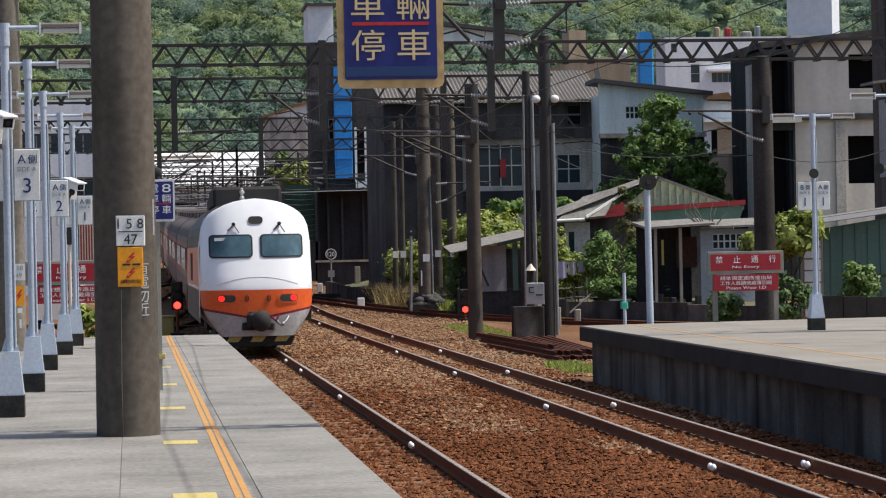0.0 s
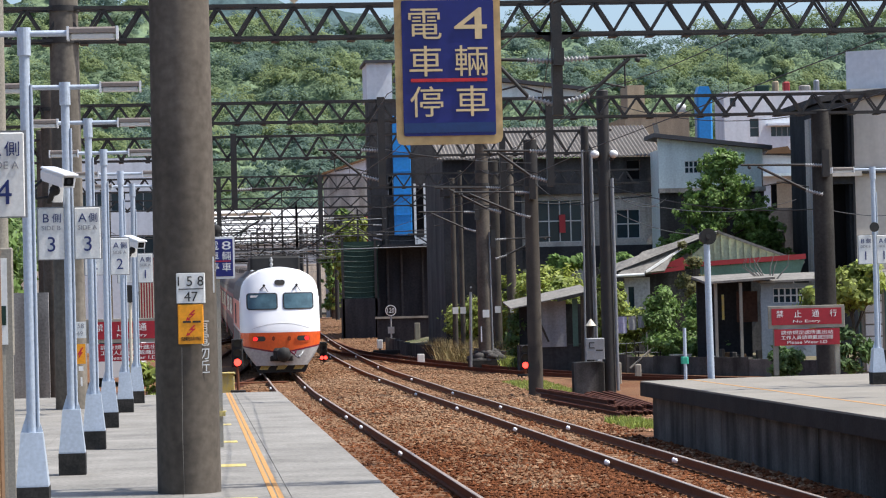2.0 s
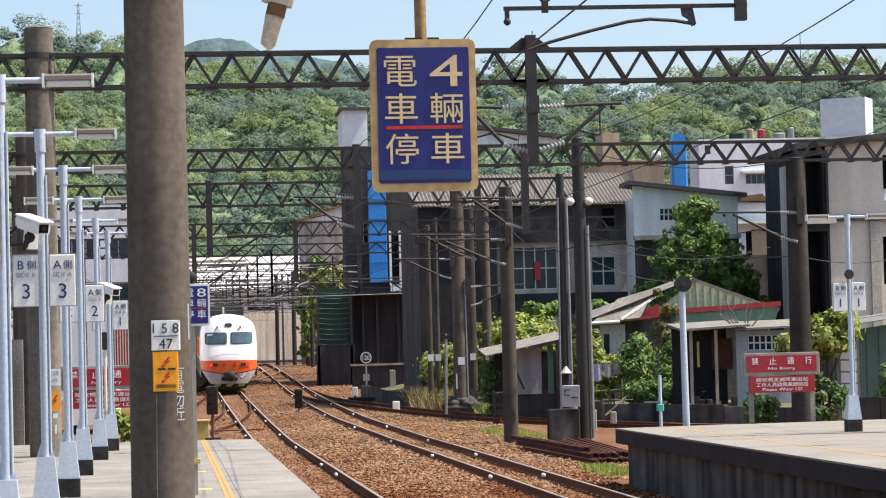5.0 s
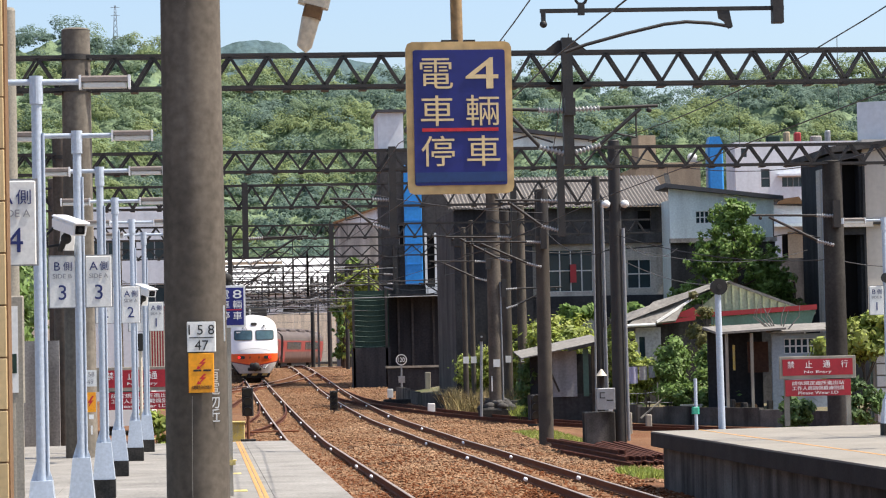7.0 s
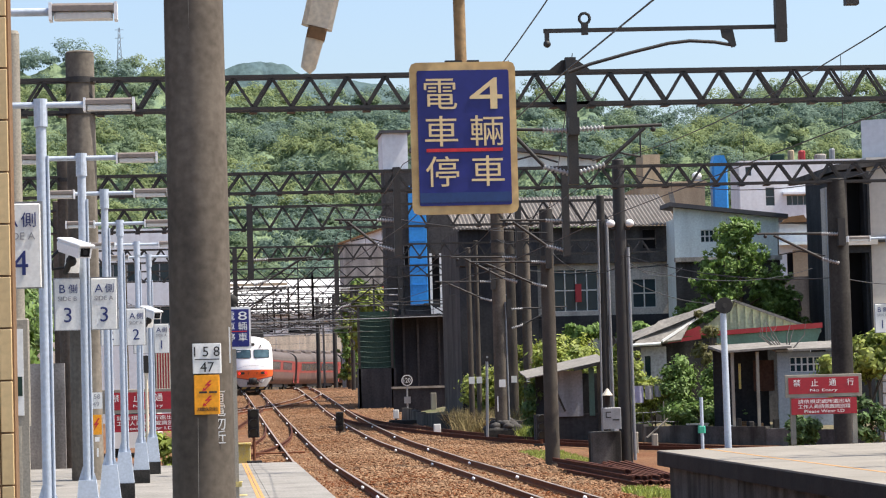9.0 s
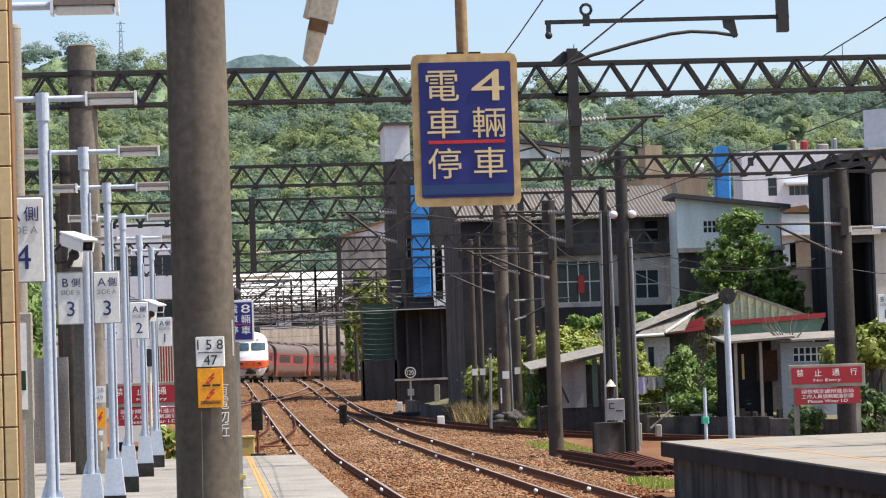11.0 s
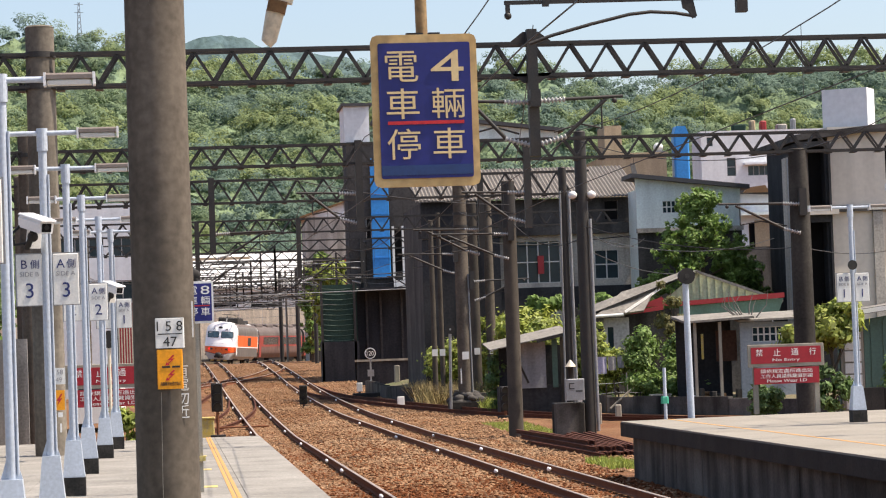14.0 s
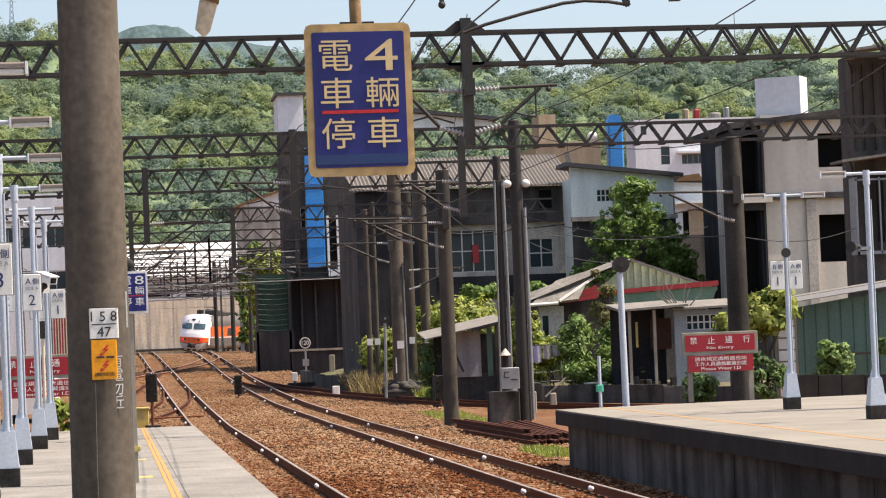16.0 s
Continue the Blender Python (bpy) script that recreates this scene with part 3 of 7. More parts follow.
def platform_right():
    p = thing("platform_2", "sunlit concrete platform with dark overhanging edge", "platform", kind="structure")
    def slab(x0, x1, z0, z1, d=0.0):
        e = lambda x: 52.8 + (x - 9.05) * 0.42 + d if x < 15 else 55.3 + d + (x - 15) * 0.1
        ring = [(x0, -12), (x1, -12), (x1, e(x1)), (x0, e(x0))]
        return Shape().rings([[(x, y, z) for x, y in ring] for z in (z0, z1)])
    # Stained concrete, set darker still to carry the overhang's shade in its colour.
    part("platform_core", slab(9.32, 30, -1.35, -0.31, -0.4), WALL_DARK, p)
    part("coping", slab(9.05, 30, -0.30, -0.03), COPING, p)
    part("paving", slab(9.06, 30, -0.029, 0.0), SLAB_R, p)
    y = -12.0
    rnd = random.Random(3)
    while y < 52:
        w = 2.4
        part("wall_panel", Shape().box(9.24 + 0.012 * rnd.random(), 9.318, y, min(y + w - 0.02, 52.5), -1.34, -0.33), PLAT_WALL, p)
        y += w
    part("safety_line", Shape().box(10.05, 10.12, -12, 53, 0.0, 0.004), YELLOW_LINE, p)
    # low dark wall at the back of the platform
    w = thing("wall_1", "black stained low concrete wall behind the platform", "wall", kind="structure")
    x = 17.6
    while x < 27:
        part("panel", Shape().box(x, x + 0.62 - 0.02, 66.0, 66.2, -1.3, 0.22 - 0.04 * (x - 17.6)), COPING, w)
        x += 0.62


# ---- tracks ----
RAIL_PROFILE = [(-0.05, -0.15), (0.05, -0.15), (0.047, -0.138), (0.012, -0.12), (0.012, -0.04), (0.034, -0.034), (0.034, -0.008)]
RAIL_PROFILE = RAIL_PROFILE + [(-x, z) for x, z in RAIL_PROFILE[:1:-1]]


def sweep(path, off, profile, dz=0.0):
    rings = []
    for i, p in enumerate(path):
        d = (path[min(i + 1, len(path) - 1)] - path[max(i - 1, 0)]).normalized()
        side = Vector((d.y, -d.x))
        z = rail_z(p.y) + dz
        rings.append([(p.x + side.x * (off + a), p.y + side.y * (off + a), z + b) for a, b in profile])
    return Shape().rings(rings)


def track(label, path, sleepers=None, rusty=False, bonds=(), dz=0.0):
    t = thing("railway_track", label, "railway track", group="tracks of the station", kind="structure")
    for s in (-1, 1):
        r = part("rail", sweep(path, s * 0.567, RAIL_PROFILE, dz), RAIL_RED if rusty else RAIL_SIDE, t)
        part("rail_head", sweep(path, s * 0.567, [(-0.033, -0.007), (0.033, -0.007), (0.029, 0.001), (-0.029, 0.001)], dz), RAIL_RED if rusty else RAIL_TOP, r)
        for y in bonds:
            x = min(path, key=lambda p: abs(p.y - y)).x + s * 0.567
            b = Shape()
            for k in (-0.09, 0.09):
                b.ball((x - 0.10, y + k, rail_z(y) - 0.07), 0.045, 8, 5, (0.8, 1.4, 1))
            part("joint_bond", b, BOND, r)
    if sleepers:
        me = Shape().box(-1.05, 1.05, -0.11, 0.11, -0.17, 0.0, 0.02).mesh("sleeper")
        y, n = sleepers[0], 0
        while y < sleepers[1] and n < 290:
            p = min(path, key=lambda q: abs(q.y - y))
            part("sleeper", me, SLEEPER, t, at=pose(p.x, y, rail_z(y) - 0.178))
            y += 0.62
            n += 1
    return t


def curve_on(pts, s0, off):
    out = spline(pts)
    s = s0
    while s < 420:
        out.append(line_at(s, off)[0])
        s += 4
    return out


def build_tracks():
    track("main railway track with shiny worn rails on brown ballast", curve_on([(3.25, -10), (3.25, 60), (3.25, 130), (3.25, 224)], 228, 0.0), (16, 195), bonds=[35.3, 47.5, 58.5, 64.1, 76.8, 87.5, 100, 112, 124.5, 137, 149, 161.5, 174, 186, 198])
    track("second railway track curving gently through the yard", curve_on([(7.45, -10), (7.45, 40), (7.45, 78), (7.25, 90), (6.95, 101), (6.8, 122), (6.85, 140), (7.1, 165), (7.4, 202), (7.45, 224)], 228, 4.2), (16, 195), bonds=[30.5, 43.0, 55.4, 67.7, 79.8, 92, 104.5, 117, 129, 141.5, 154, 166, 178.5, 191, 203])
    track("rust-red siding track branching off to the side", spline([(6.85, 142), (7.3, 124), (8.6, 114.5), (10.4, 104), (12.6, 95), (15.2, 88.5), (19, 82), (24, 76), (32, 68)]), None, True)
    track("worn crossover track joining the two main lines", spline([(-1.2, 128), (0.2, 138), (1.7, 145), (3.4, 151), (5.0, 159), (6.4, 170), (7.25, 182), (7.45, 198)]), (133, 176), bonds=(), dz=-0.012)
    track("rusty siding on the far side of the platform", spline([(-6.5, 20), (-5.6, 50), (-4.0, 68), (-1.9, 86), (-0.3, 106), (1.4, 130), (2.9, 155), (3.25, 170)]), None, True, dz=-0.012)
    track("rusty turnout track leading off behind the platform", spline([(3.25, 122), (2.8, 108), (1.7, 96), (-0.2, 86), (-2.2, 78)]), None, True, dz=-0.02)


def build_ballast():
    """Loose stones over the bed of the two main lines."""
    r = np.random.RandomState(5)
    octa = np.array([(1, 0, 0), (-1, 0, 0), (0, 1, 0), (0, -1, 0), (0, 0, 1), (0, 0, -1)], float)
    tris = np.array([(0, 2, 4), (2, 1, 4), (1, 3, 4), (3, 0, 4), (2, 0, 5), (1, 2, 5), (3, 1, 5), (0, 3, 5)])
    for name, mt, lab, n, y0, y1, rusty in (("ballast_stones", STONE_RUST, "rust-brown crushed ballast stones between the tracks", 70000, 16, 130, True), ("pale_ballast_stones", STONE_TAN, "tan crushed ballast stones of the railway bed", 105000, 30, 200, False)):
        u = r.rand(n)
        y = 1 / (1 / y0 + u * (1 / y1 - 1 / y0))
        x = 1.75 + r.rand(n) * (9.3 - 1.75 if rusty else 10.2)
        patch_tone = value_noise(x / 1.1, y / 5.0, 8) - 0.5
        mixed = np.clip((y - 40) / 55 + 0.75 * patch_tone - 0.3 * np.exp(-((x - 3.25) / 0.8) ** 2) - 0.15 * np.exp(-((x - 7.45) / 0.7) ** 2), 0, 1) ** 0.8
        z = np.array([ground_z(v) for v in y]) + r.rand(n) * 0.045
        # heaped shoulders beside the rails, lower between them
        for cx in (3.25, 7.45):
            z += np.where(np.abs(x - cx) < 0.5, -0.02, 0.0)
        z += 0.06 * np.exp(-((x - 5.35) / 0.9) ** 2)
        s = (0.024 + 0.022 * r.rand(n)) * (1.0 if rusty else 1.15)
        V = octa[None] * s[:, None, None] * (0.6 + 0.8 * r.rand(n, 6, 1)) * (0.7 + 0.6 * r.rand(n, 1, 3)) * (1.15, 1.15, 0.7)
        a = r.rand(n) * 6.28
        ca, sa = np.cos(a)[:, None], np.sin(a)[:, None]
        V = np.stack([V[..., 0] * ca - V[..., 1] * sa, V[..., 0] * sa + V[..., 1] * ca, V[..., 2]], -1) + np.stack([x, y, z], -1)[:, None]
        keep = (r.rand(n) > mixed * 0.9) if rusty else (r.rand(n) < mixed)
        for cx in (3.25, 7.45):
            for e in (-0.567, 0.567):
                keep &= np.abs(x - cx - e) > 0.085
        keep &= ~((y < 55) & (x > 9.1))
        V, m = V[keep].reshape(-1, 3), keep.sum()
        F = (tris[None] + 6 * np.arange(m)[:, None, None]).reshape(-1, 3)
        ob = part(name, raw_mesh(name, V, F), mt)
        tagged(ob, lab, "ballast", kind="stuff")


# ---- train ----
OUT_Z = [0.42, 0.62, 0.80, 0.92, 1.00, 1.12, 1.30, 1.62, 1.68, 2.0, 2.42, 2.8, 3.1, 3.3, 3.48, 3.62, 3.74, 3.84, 3.92, 3.97, 4.0]
OUT_W = [0.93, 1.09, 1.22, 1.30, 1.34, 1.40, 1.44, 1.45, 1.45, 1.45, 1.44, 1.43, 1.41, 1.37, 1.29, 1.17, 1.00, 0.80, 0.56, 0.30, 0.0]


def half_width(z):
    return float(np.interp(z, OUT_Z, OUT_W))


def nose(x, z):
    """How far back the face lies from the tip."""
    w = max(half_width(z), 0.2)
    s = min(abs(x) / 1.45, 1)
    rake = 0.05 * max(0, 1.0 - z) + (0.0 if z < 1.7 else 0.30 * (z - 1.7) + 0.10 * max(0, z - 3.0) ** 2)
    return rake + 0.42 * s ** 2.6 + 0.25 * s ** 8


def loco_skin(z0, z1, length, dip0=0.0, dip1=0.0, n=20, rows=8):
    """The strip of the locomotive's shell between two heights: face and both sides; dips sink its edges towards the middle of the face."""
    sh = Shape()
    grid = []
    zs = sorted({z0, z1, *[z for z in OUT_Z if z0 < z < z1]}) if z1 - z0 > 0.3 else [z0, (z0 + z1) / 2, z1]
    for z in zs:
        k = (z - z0) / (z1 - z0)
        row = []
        w = half_width(z)
        for i in range(n + 1):
            s = -1 + 2 * i / n
            zz = z - (dip0 * (1 - k) + dip1 * k) * (1 - abs(s))
            row.append((w * s, nose(w * s, zz), zz))
        grid.append([(-w, length, z)] + row + [(w, length, z)])
    return sh.rings(grid, False, False, True, closed=False)


def patch(cx, hw, z0, z1, back, front, rr, nx=12, nz=9):
    """A rounded plate that follows the locomotive's face."""
    rows = []
    for j in range(nz + 1):
        z = z0 + (z1 - z0) * (0.5 - 0.5 * math.cos(math.pi * j / nz))
        d = min(z - z0, z1 - z)
        inset = rr - math.sqrt(max(0, rr * rr - max(0, rr - d) ** 2))
        rows.append([(cx - (hw - inset) + 2 * (hw - inset) * i / nx, z) for i in range(nx + 1)])
    sh = Shape()
    n = nx + 1
    f = [(j * n + i, j * n + i + 1, (j + 1) * n + i + 1, (j + 1) * n + i) for j in range(nz) for i in range(nx)]
    for off in (front, back):
        sh.add([(x, nose(x, z) - off, z) for r in rows for x, z in r], f, True)
    rim = [r[0] for r in rows] + rows[-1][1:] + [r[-1] for r in rows[-2::-1]] + rows[0][-2:0:-1]
    return sh.rings([[(x, nose(x, z) - o, z) for x, z in rim] for o in (front, back)], False, False)


def bogie(parent, y):
    b = part("bogie", Shape().box(-0.95, 0.95, y - 1.3, y + 1.3, 0.32, 0.62, 0.04).box(-1.02, -0.84, y - 1.5, y + 1.5, 0.30, 0.72).box(0.84, 1.02, y - 1.5, y + 1.5, 0.30, 0.72), UNDER, parent)
    for dy in (-0.95, 0.95):
        s = Shape()
        for x in (-0.62, 0.50):
            s.rings([[(x + d, y + dy + 0.43 * math.cos(a), 0.43 + 0.43 * math.sin(a)) for a in (2 * math.pi * k / 18 for k in range(18))] for d in (0, 0.12)])
        s.tube([(-0.6, y + dy, 0.43), (0.6, y + dy, 0.43)], 0.08)
        part("wheelset", s, UNDER, b)


def locomotive():
    L = 16.5
    t = thing("locomotive", "white streamlined electric locomotive with orange band at train's tail", "train")
    part("upper_body", loco_skin(1.62, 4.0, L), TRAIN_WHITE, t, "glossy white upper body")
    part("orange_band", loco_skin(1.16, 1.62, L, 0.26, 0.0), TRAIN_ORANGE, t, "orange painted band")
    part("maroon_stripe", loco_skin(1.10, 1.16, L, 0.26, 0.26), TRAIN_RED, t, "dark red pinstripe")
    part("lower_body", loco_skin(0.42, 1.10, L, 0.0, 0.26), TRAIN_GREY, t, "grey lower valance")
    # orange and grey side panels
    for s in (-1, 1):
        x = s * 1.452
        a = [(x, 2.2, 1.7), (x, L - 0.4, 1.7), (x * 0.995, L - 0.4, 2.75), (x * 0.995, 1.6, 2.75)]
        part("side_panel", Shape().rings([[(p[0] - s * 0.01, *p[1:]) for p in a], [(p[0] + s * 0.004, *p[1:]) for p in a]]), TRAIN_ORANGE, t, "orange side panel")
        part("cantrail_panel", Shape().rings([[(s * (half_width(z) + o), y, z) for z in (2.76, 3.1, 3.3, 3.48, 3.62)] + [(s * (half_width(z) - 0.02), y, z) for z in (3.62, 3.48, 3.3, 3.1, 2.76)] for y, o in ((2.4, 0.006), (L - 0.2, 0.006))]), COACH_GREY, t, "grey upper side")
        part("side_skirt", Shape().box(min(x, x + s * 0.006), max(x, x + s * 0.006), 1.2, L - 0.4, 0.75, 1.6), COACH_GREY, t, "grey side panel")
        part("side_grille", Shape().box(min(x, x + s * 0.01), max(x, x + s * 0.01), 9.0, 11.2, 1.8, 2.6), UNDER, t)
        part("cab_door", Shape().box(min(x, x + s * 0.012), max(x, x + s * 0.012), 1.3, 1.9, 0.9, 2.9), TRAIN_WHITE, t)
    part("roof_cover", Shape().rings([[(w * k, y, z) for k, w, z in ((-1, 1.2, 3.60), (-1, 0.9, 3.86), (1, 0.9, 3.86), (1, 1.2, 3.60))] for y in (3.2, L)], True, True), COACH_ROOF, t, "grey roof")
    # windscreens
    for cx in (-0.66, 0.66):
        fr = part("windscreen_frame", patch(cx, 0.565, 2.45, 3.06, -0.01, 0.022, 0.10), RUBBER, t)
        part("windscreen", patch(cx, 0.52, 2.49, 3.02, 0.01, 0.03, 0.07), GLASS_TEAL, fr, "reflecting teal windscreen")
        wx = cx * 0.9
        part("wiper", Shape().tube([(wx + 0.02, nose(wx, 3.3) - 0.05, 3.32), (wx - 0.14, nose(wx, 3.2) - 0.08, 3.16)], 0.018, 6).tube([(wx + 0.02, nose(wx, 3.3) - 0.05, 3.32), (wx + 0.16, nose(wx, 3.2) - 0.08, 3.10)], 0.012, 6).ball((wx + 0.02, nose(wx, 3.3) - 0.04, 3.33), 0.05), UNDER, t)
        lx = cx * 1.22
        sg = math.copysign(0.13, cx)
        h = part("lamp_surround", patch(lx, 0.29, 1.265, 1.535, -0.02, 0.025, 0.135), TRAIN_ORANGE, t)
        part("lamp_glass", patch(lx, 0.235, 1.31, 1.49, 0.01, 0.032, 0.09), LENS_DARK, h)
        part("tail_lamp", patch(lx + sg, 0.085, 1.325, 1.475, 0.02, 0.04, 0.075), GLOW_RED, h, "lit red tail lamp")
        gx = cx * 0.43
        g = Shape()
        for k in (-1, 0, 1):
            g.bar((gx + 0.04 * k, nose(gx, 1.4) - 0.015, 1.34 if k else 1.31), (gx + 0.04 * k, nose(gx, 1.4) - 0.015, 1.46 if k else 1.49), 0.018)
        part("horn_grille", g, UNDER, t)
    part("crest_plate", patch(0, 0.19, 3.34, 3.53, -0.02, 0.03, 0.09), UNDER, t, "dark oval plate")
    part("destination_card", Shape().box(-1.08, -0.62, nose(-0.9, 2.95) - 0.06, nose(-0.9, 2.95) - 0.05, 2.90, 2.98), INK_WHITE, t)
    part("seam", Shape().tube([(x, nose(x, 1.75 + 0.2 * (1 - (x / 1.05) ** 2)) - 0.004, 1.75 + 0.2 * (1 - (x / 1.05) ** 2)) for x in np.linspace(-1.05, 1.05, 14)], 0.005, 5), TRAIN_GREY, t)
    # coupler
    cp = part("coupler", Shape().box(-0.30, 0.30, -0.25, 0.6, 0.66, 1.06, 0.09).box(-0.42, 0.42, -0.05, 0.4, 0.58, 0.78, 0.04), UNDER, t)
    part("coupler_head", Shape().ball((0.06, -0.34, 0.82), 0.25, 12, 8, (1, 0.8, 1.1)), UNDER, cp)
    part("brake_hose", Shape().tube([(0.42, -0.08, 0.85), (0.58, -0.28, 0.70), (0.70, -0.22, 0.80), (0.78, -0.06, 0.92)], 0.035, 8).ball((0.62, -0.26, 0.73), 0.06), STEEL_GREY, cp)
    part("brake_pipe", Shape().tube([(0.34, -0.05, 0.9), (0.46, -0.2, 0.82), (0.52, -0.1, 0.95)], 0.03, 8), TRAIN_RED, cp)
    pl = part("plough", Shape().prism([(-0.85, 0.16), (0.85, 0.16), (0.98, 0.44), (-0.98, 0.44)], 0.25, 0.55), UNDER, t)
    for x in (-0.62, 0.0, 0.62):
        part("yellow_chevron", Shape().prism([(x - 0.2, 0.27), (x + 0.1, 0.27), (x + 0.22, 0.41), (x - 0.12, 0.41)], 0.242, 0.249), YELLOW_TICK, pl, "worn yellow chevron")
    bogie(t, 4.2)
    bogie(t, 12.3)
    # roof gear
    part("roof_equipment", Shape().box(-0.95, 0.95, 5.0, 8.6, 3.9, 4.42, 0.08).box(-0.9, 0.9, 8.6, 12.5, 3.9, 4.25, 0.08), UNDER, t)
    pg = Shape()
    for s in (-1, 1):
        pg.tube([(0.55 * s, 6.2, 4.3), (0.5 * s, 8.0, 4.52), (0.35 * s, 6.3, 4.68)], 0.03, 6)
    pg.tube([(-0.8, 6.3, 4.72), (0.8, 6.3, 4.72)], 0.03, 6).tube([(-0.6, 7.9, 4.45), (0.6, 7.9, 4.45)], 0.03, 6)
    part("pantograph", pg, STEEL, t)
    ins = Shape()
    for k in range(5):
        ins.ball((-0.15, 5.0, 4.02 + 0.08 * k), 0.075 if k % 2 else 0.045, 8, 4)
    part("roof_insulator", ins, INSUL, t)
    part("rear_wall", Shape().prism([(s * w, z) for s, seq in ((-1, list(zip(OUT_W, OUT_Z))), (1, list(zip(OUT_W, OUT_Z))[::-1][1:])) for w, z in seq], L, L + 0.02), TRAIN_GREY, t)
    return t


def coach_strip(z0, z1, L, push=0.0):
    zs = sorted({z0, z1, *[z for z in OUT_Z if z0 < z < z1]})
    sh = Shape()
    for s in (-1, 1):
        sh.rings([[(s * (half_width(z) + push), 0.35, z * 0.955 + 0.02), (s * (half_width(z) + push), L, z * 0.955 + 0.02)] for z in zs], False, False, True, closed=False)
    return sh


def coach():
    L = 20.0
    t = thing("passenger_coach", "grey passenger coach with faded red window band", "train", group="coaches of the train")
    part("lower_side", coach_strip(0.62, 1.85, L), COACH_LOW, t, "dusty brown-grey lower side")
    part("window_band", coach_strip(1.85, 3.0, L), COACH_RED, t, "faded red window band")
    part("cornice", coach_strip(3.0, 3.2, L), COACH_GREY, t)
    part("roof", coach_strip(3.2, 4.0, L), COACH_ROOF, t, "sooty grey roof")
    end = [(s * w, z * 0.955 + 0.02) for s, seq in ((-1, list(zip(OUT_W, OUT_Z))[1:]), (1, list(zip(OUT_W, OUT_Z))[1:][::-1][1:])) for w, z in seq]
    for y in (0.36, L - 0.02):
        part("end_wall", Shape().prism(end, y, y + 0.02), COACH_GREY, t)
    part("gangway", Shape().box(-0.5, 0.5, -0.15, 0.36, 0.9, 3.0, 0.04), RUBBER, t)
    me = Shape().box(-0.006, 0.006, -0.76, 0.76, -0.34, 0.36, 0.004).mesh("window_pane")
    for s in (-1, 1):
        for y0 in (2.3, 10.9):
            w = part("window", Shape().box(*sorted((s * 1.436, s * 1.447)), y0 - 0.1, y0 + 6.5, 1.94, 2.74), RUBBER, t, "dark window ribbon")
            for k in range(4):
                part("window_pane", me, GLASS_DARK, w, at=(s * 1.448, y0 + 0.8 + 1.6 * k, 2.33))
        for y in (1.0, 19.2):
            part("door", Shape().box(*sorted((s * 1.43, s * 1.452)), y - 0.42, y + 0.42, 0.75, 2.75), COACH_RED, t)
    bogie(t, 3.2)
    bogie(t, 16.9)
    part("underfloor_box", Shape().box(-1.1, 1.1, 6.5, 13.5, 0.3, 0.66, 0.05), UNDER, t)
    for k in range(4):
        part("roof_vent", Shape().box(-0.75, 0.75, 1.8 + 4.6 * k, 4.4 + 4.6 * k, 3.62, 4.0, 0.10), COACH_ROOF, t)
    return t


def car_pose(s, length):
    """The pose of a car whose tail is s along the line."""
    a, _ = line_at(s + 0.2 * length)
    b, _ = line_at(s + 0.8 * length)
    d = b - a
    o = a - d.normalized() * 0.2 * length
    za, zb = rail_z(min(a.y, 400)), rail_z(min(b.y, 400))
    pitch = math.degrees(math.atan2(zb - za, d.length))
    yaw = math.degrees(math.atan2(-d.x, d.y))
    lean = 5.5 * min(max((s - 222) / 28, 0), 1)
    return pose(o.x, o.y, za - (zb - za) / 0.6 * 0.2, pitch, lean, yaw)


build_ground()
build_hills()
platform_left()
platform_right()
build_tracks()
TAIL_LOCO = locomotive()
COACHES = [coach()]
for _ in range(4):
    COACHES.append(copy_thing(COACHES[0], Matrix.Identity(4)))
build_ballast()


# ---- poles, portals and lines overhead ----
def pole(x, y, r, top, mt, label, name="catenary_pole", base=None, seg=20, bands=(), group="poles along the line"):
    z0 = base if base is not None else ground_z(y) - 0.1
    t = thing(name, label, "pole", (x, y, 0), group)
    n = 8
    part("shaft", Shape().tube([(0, 0, z0 + (top - z0) * k / n) for k in range(n + 1)], [r * (1.06 - 0.12 * k / n) for k in range(n + 1)], seg), mt, t)
    part("cap", Shape().tube([(0, 0, top), (0, 0, top + 0.03)], [r * 0.97, r * 0.8], seg), mt, t)
    for z in bands:
        part("steel_band", Shape().tube([(0, 0, z - 0.05), (0, 0, z + 0.05)], r * 1.04, seg), STEEL_GREY if mt is CONC_PALE else STEEL, t)
    return t


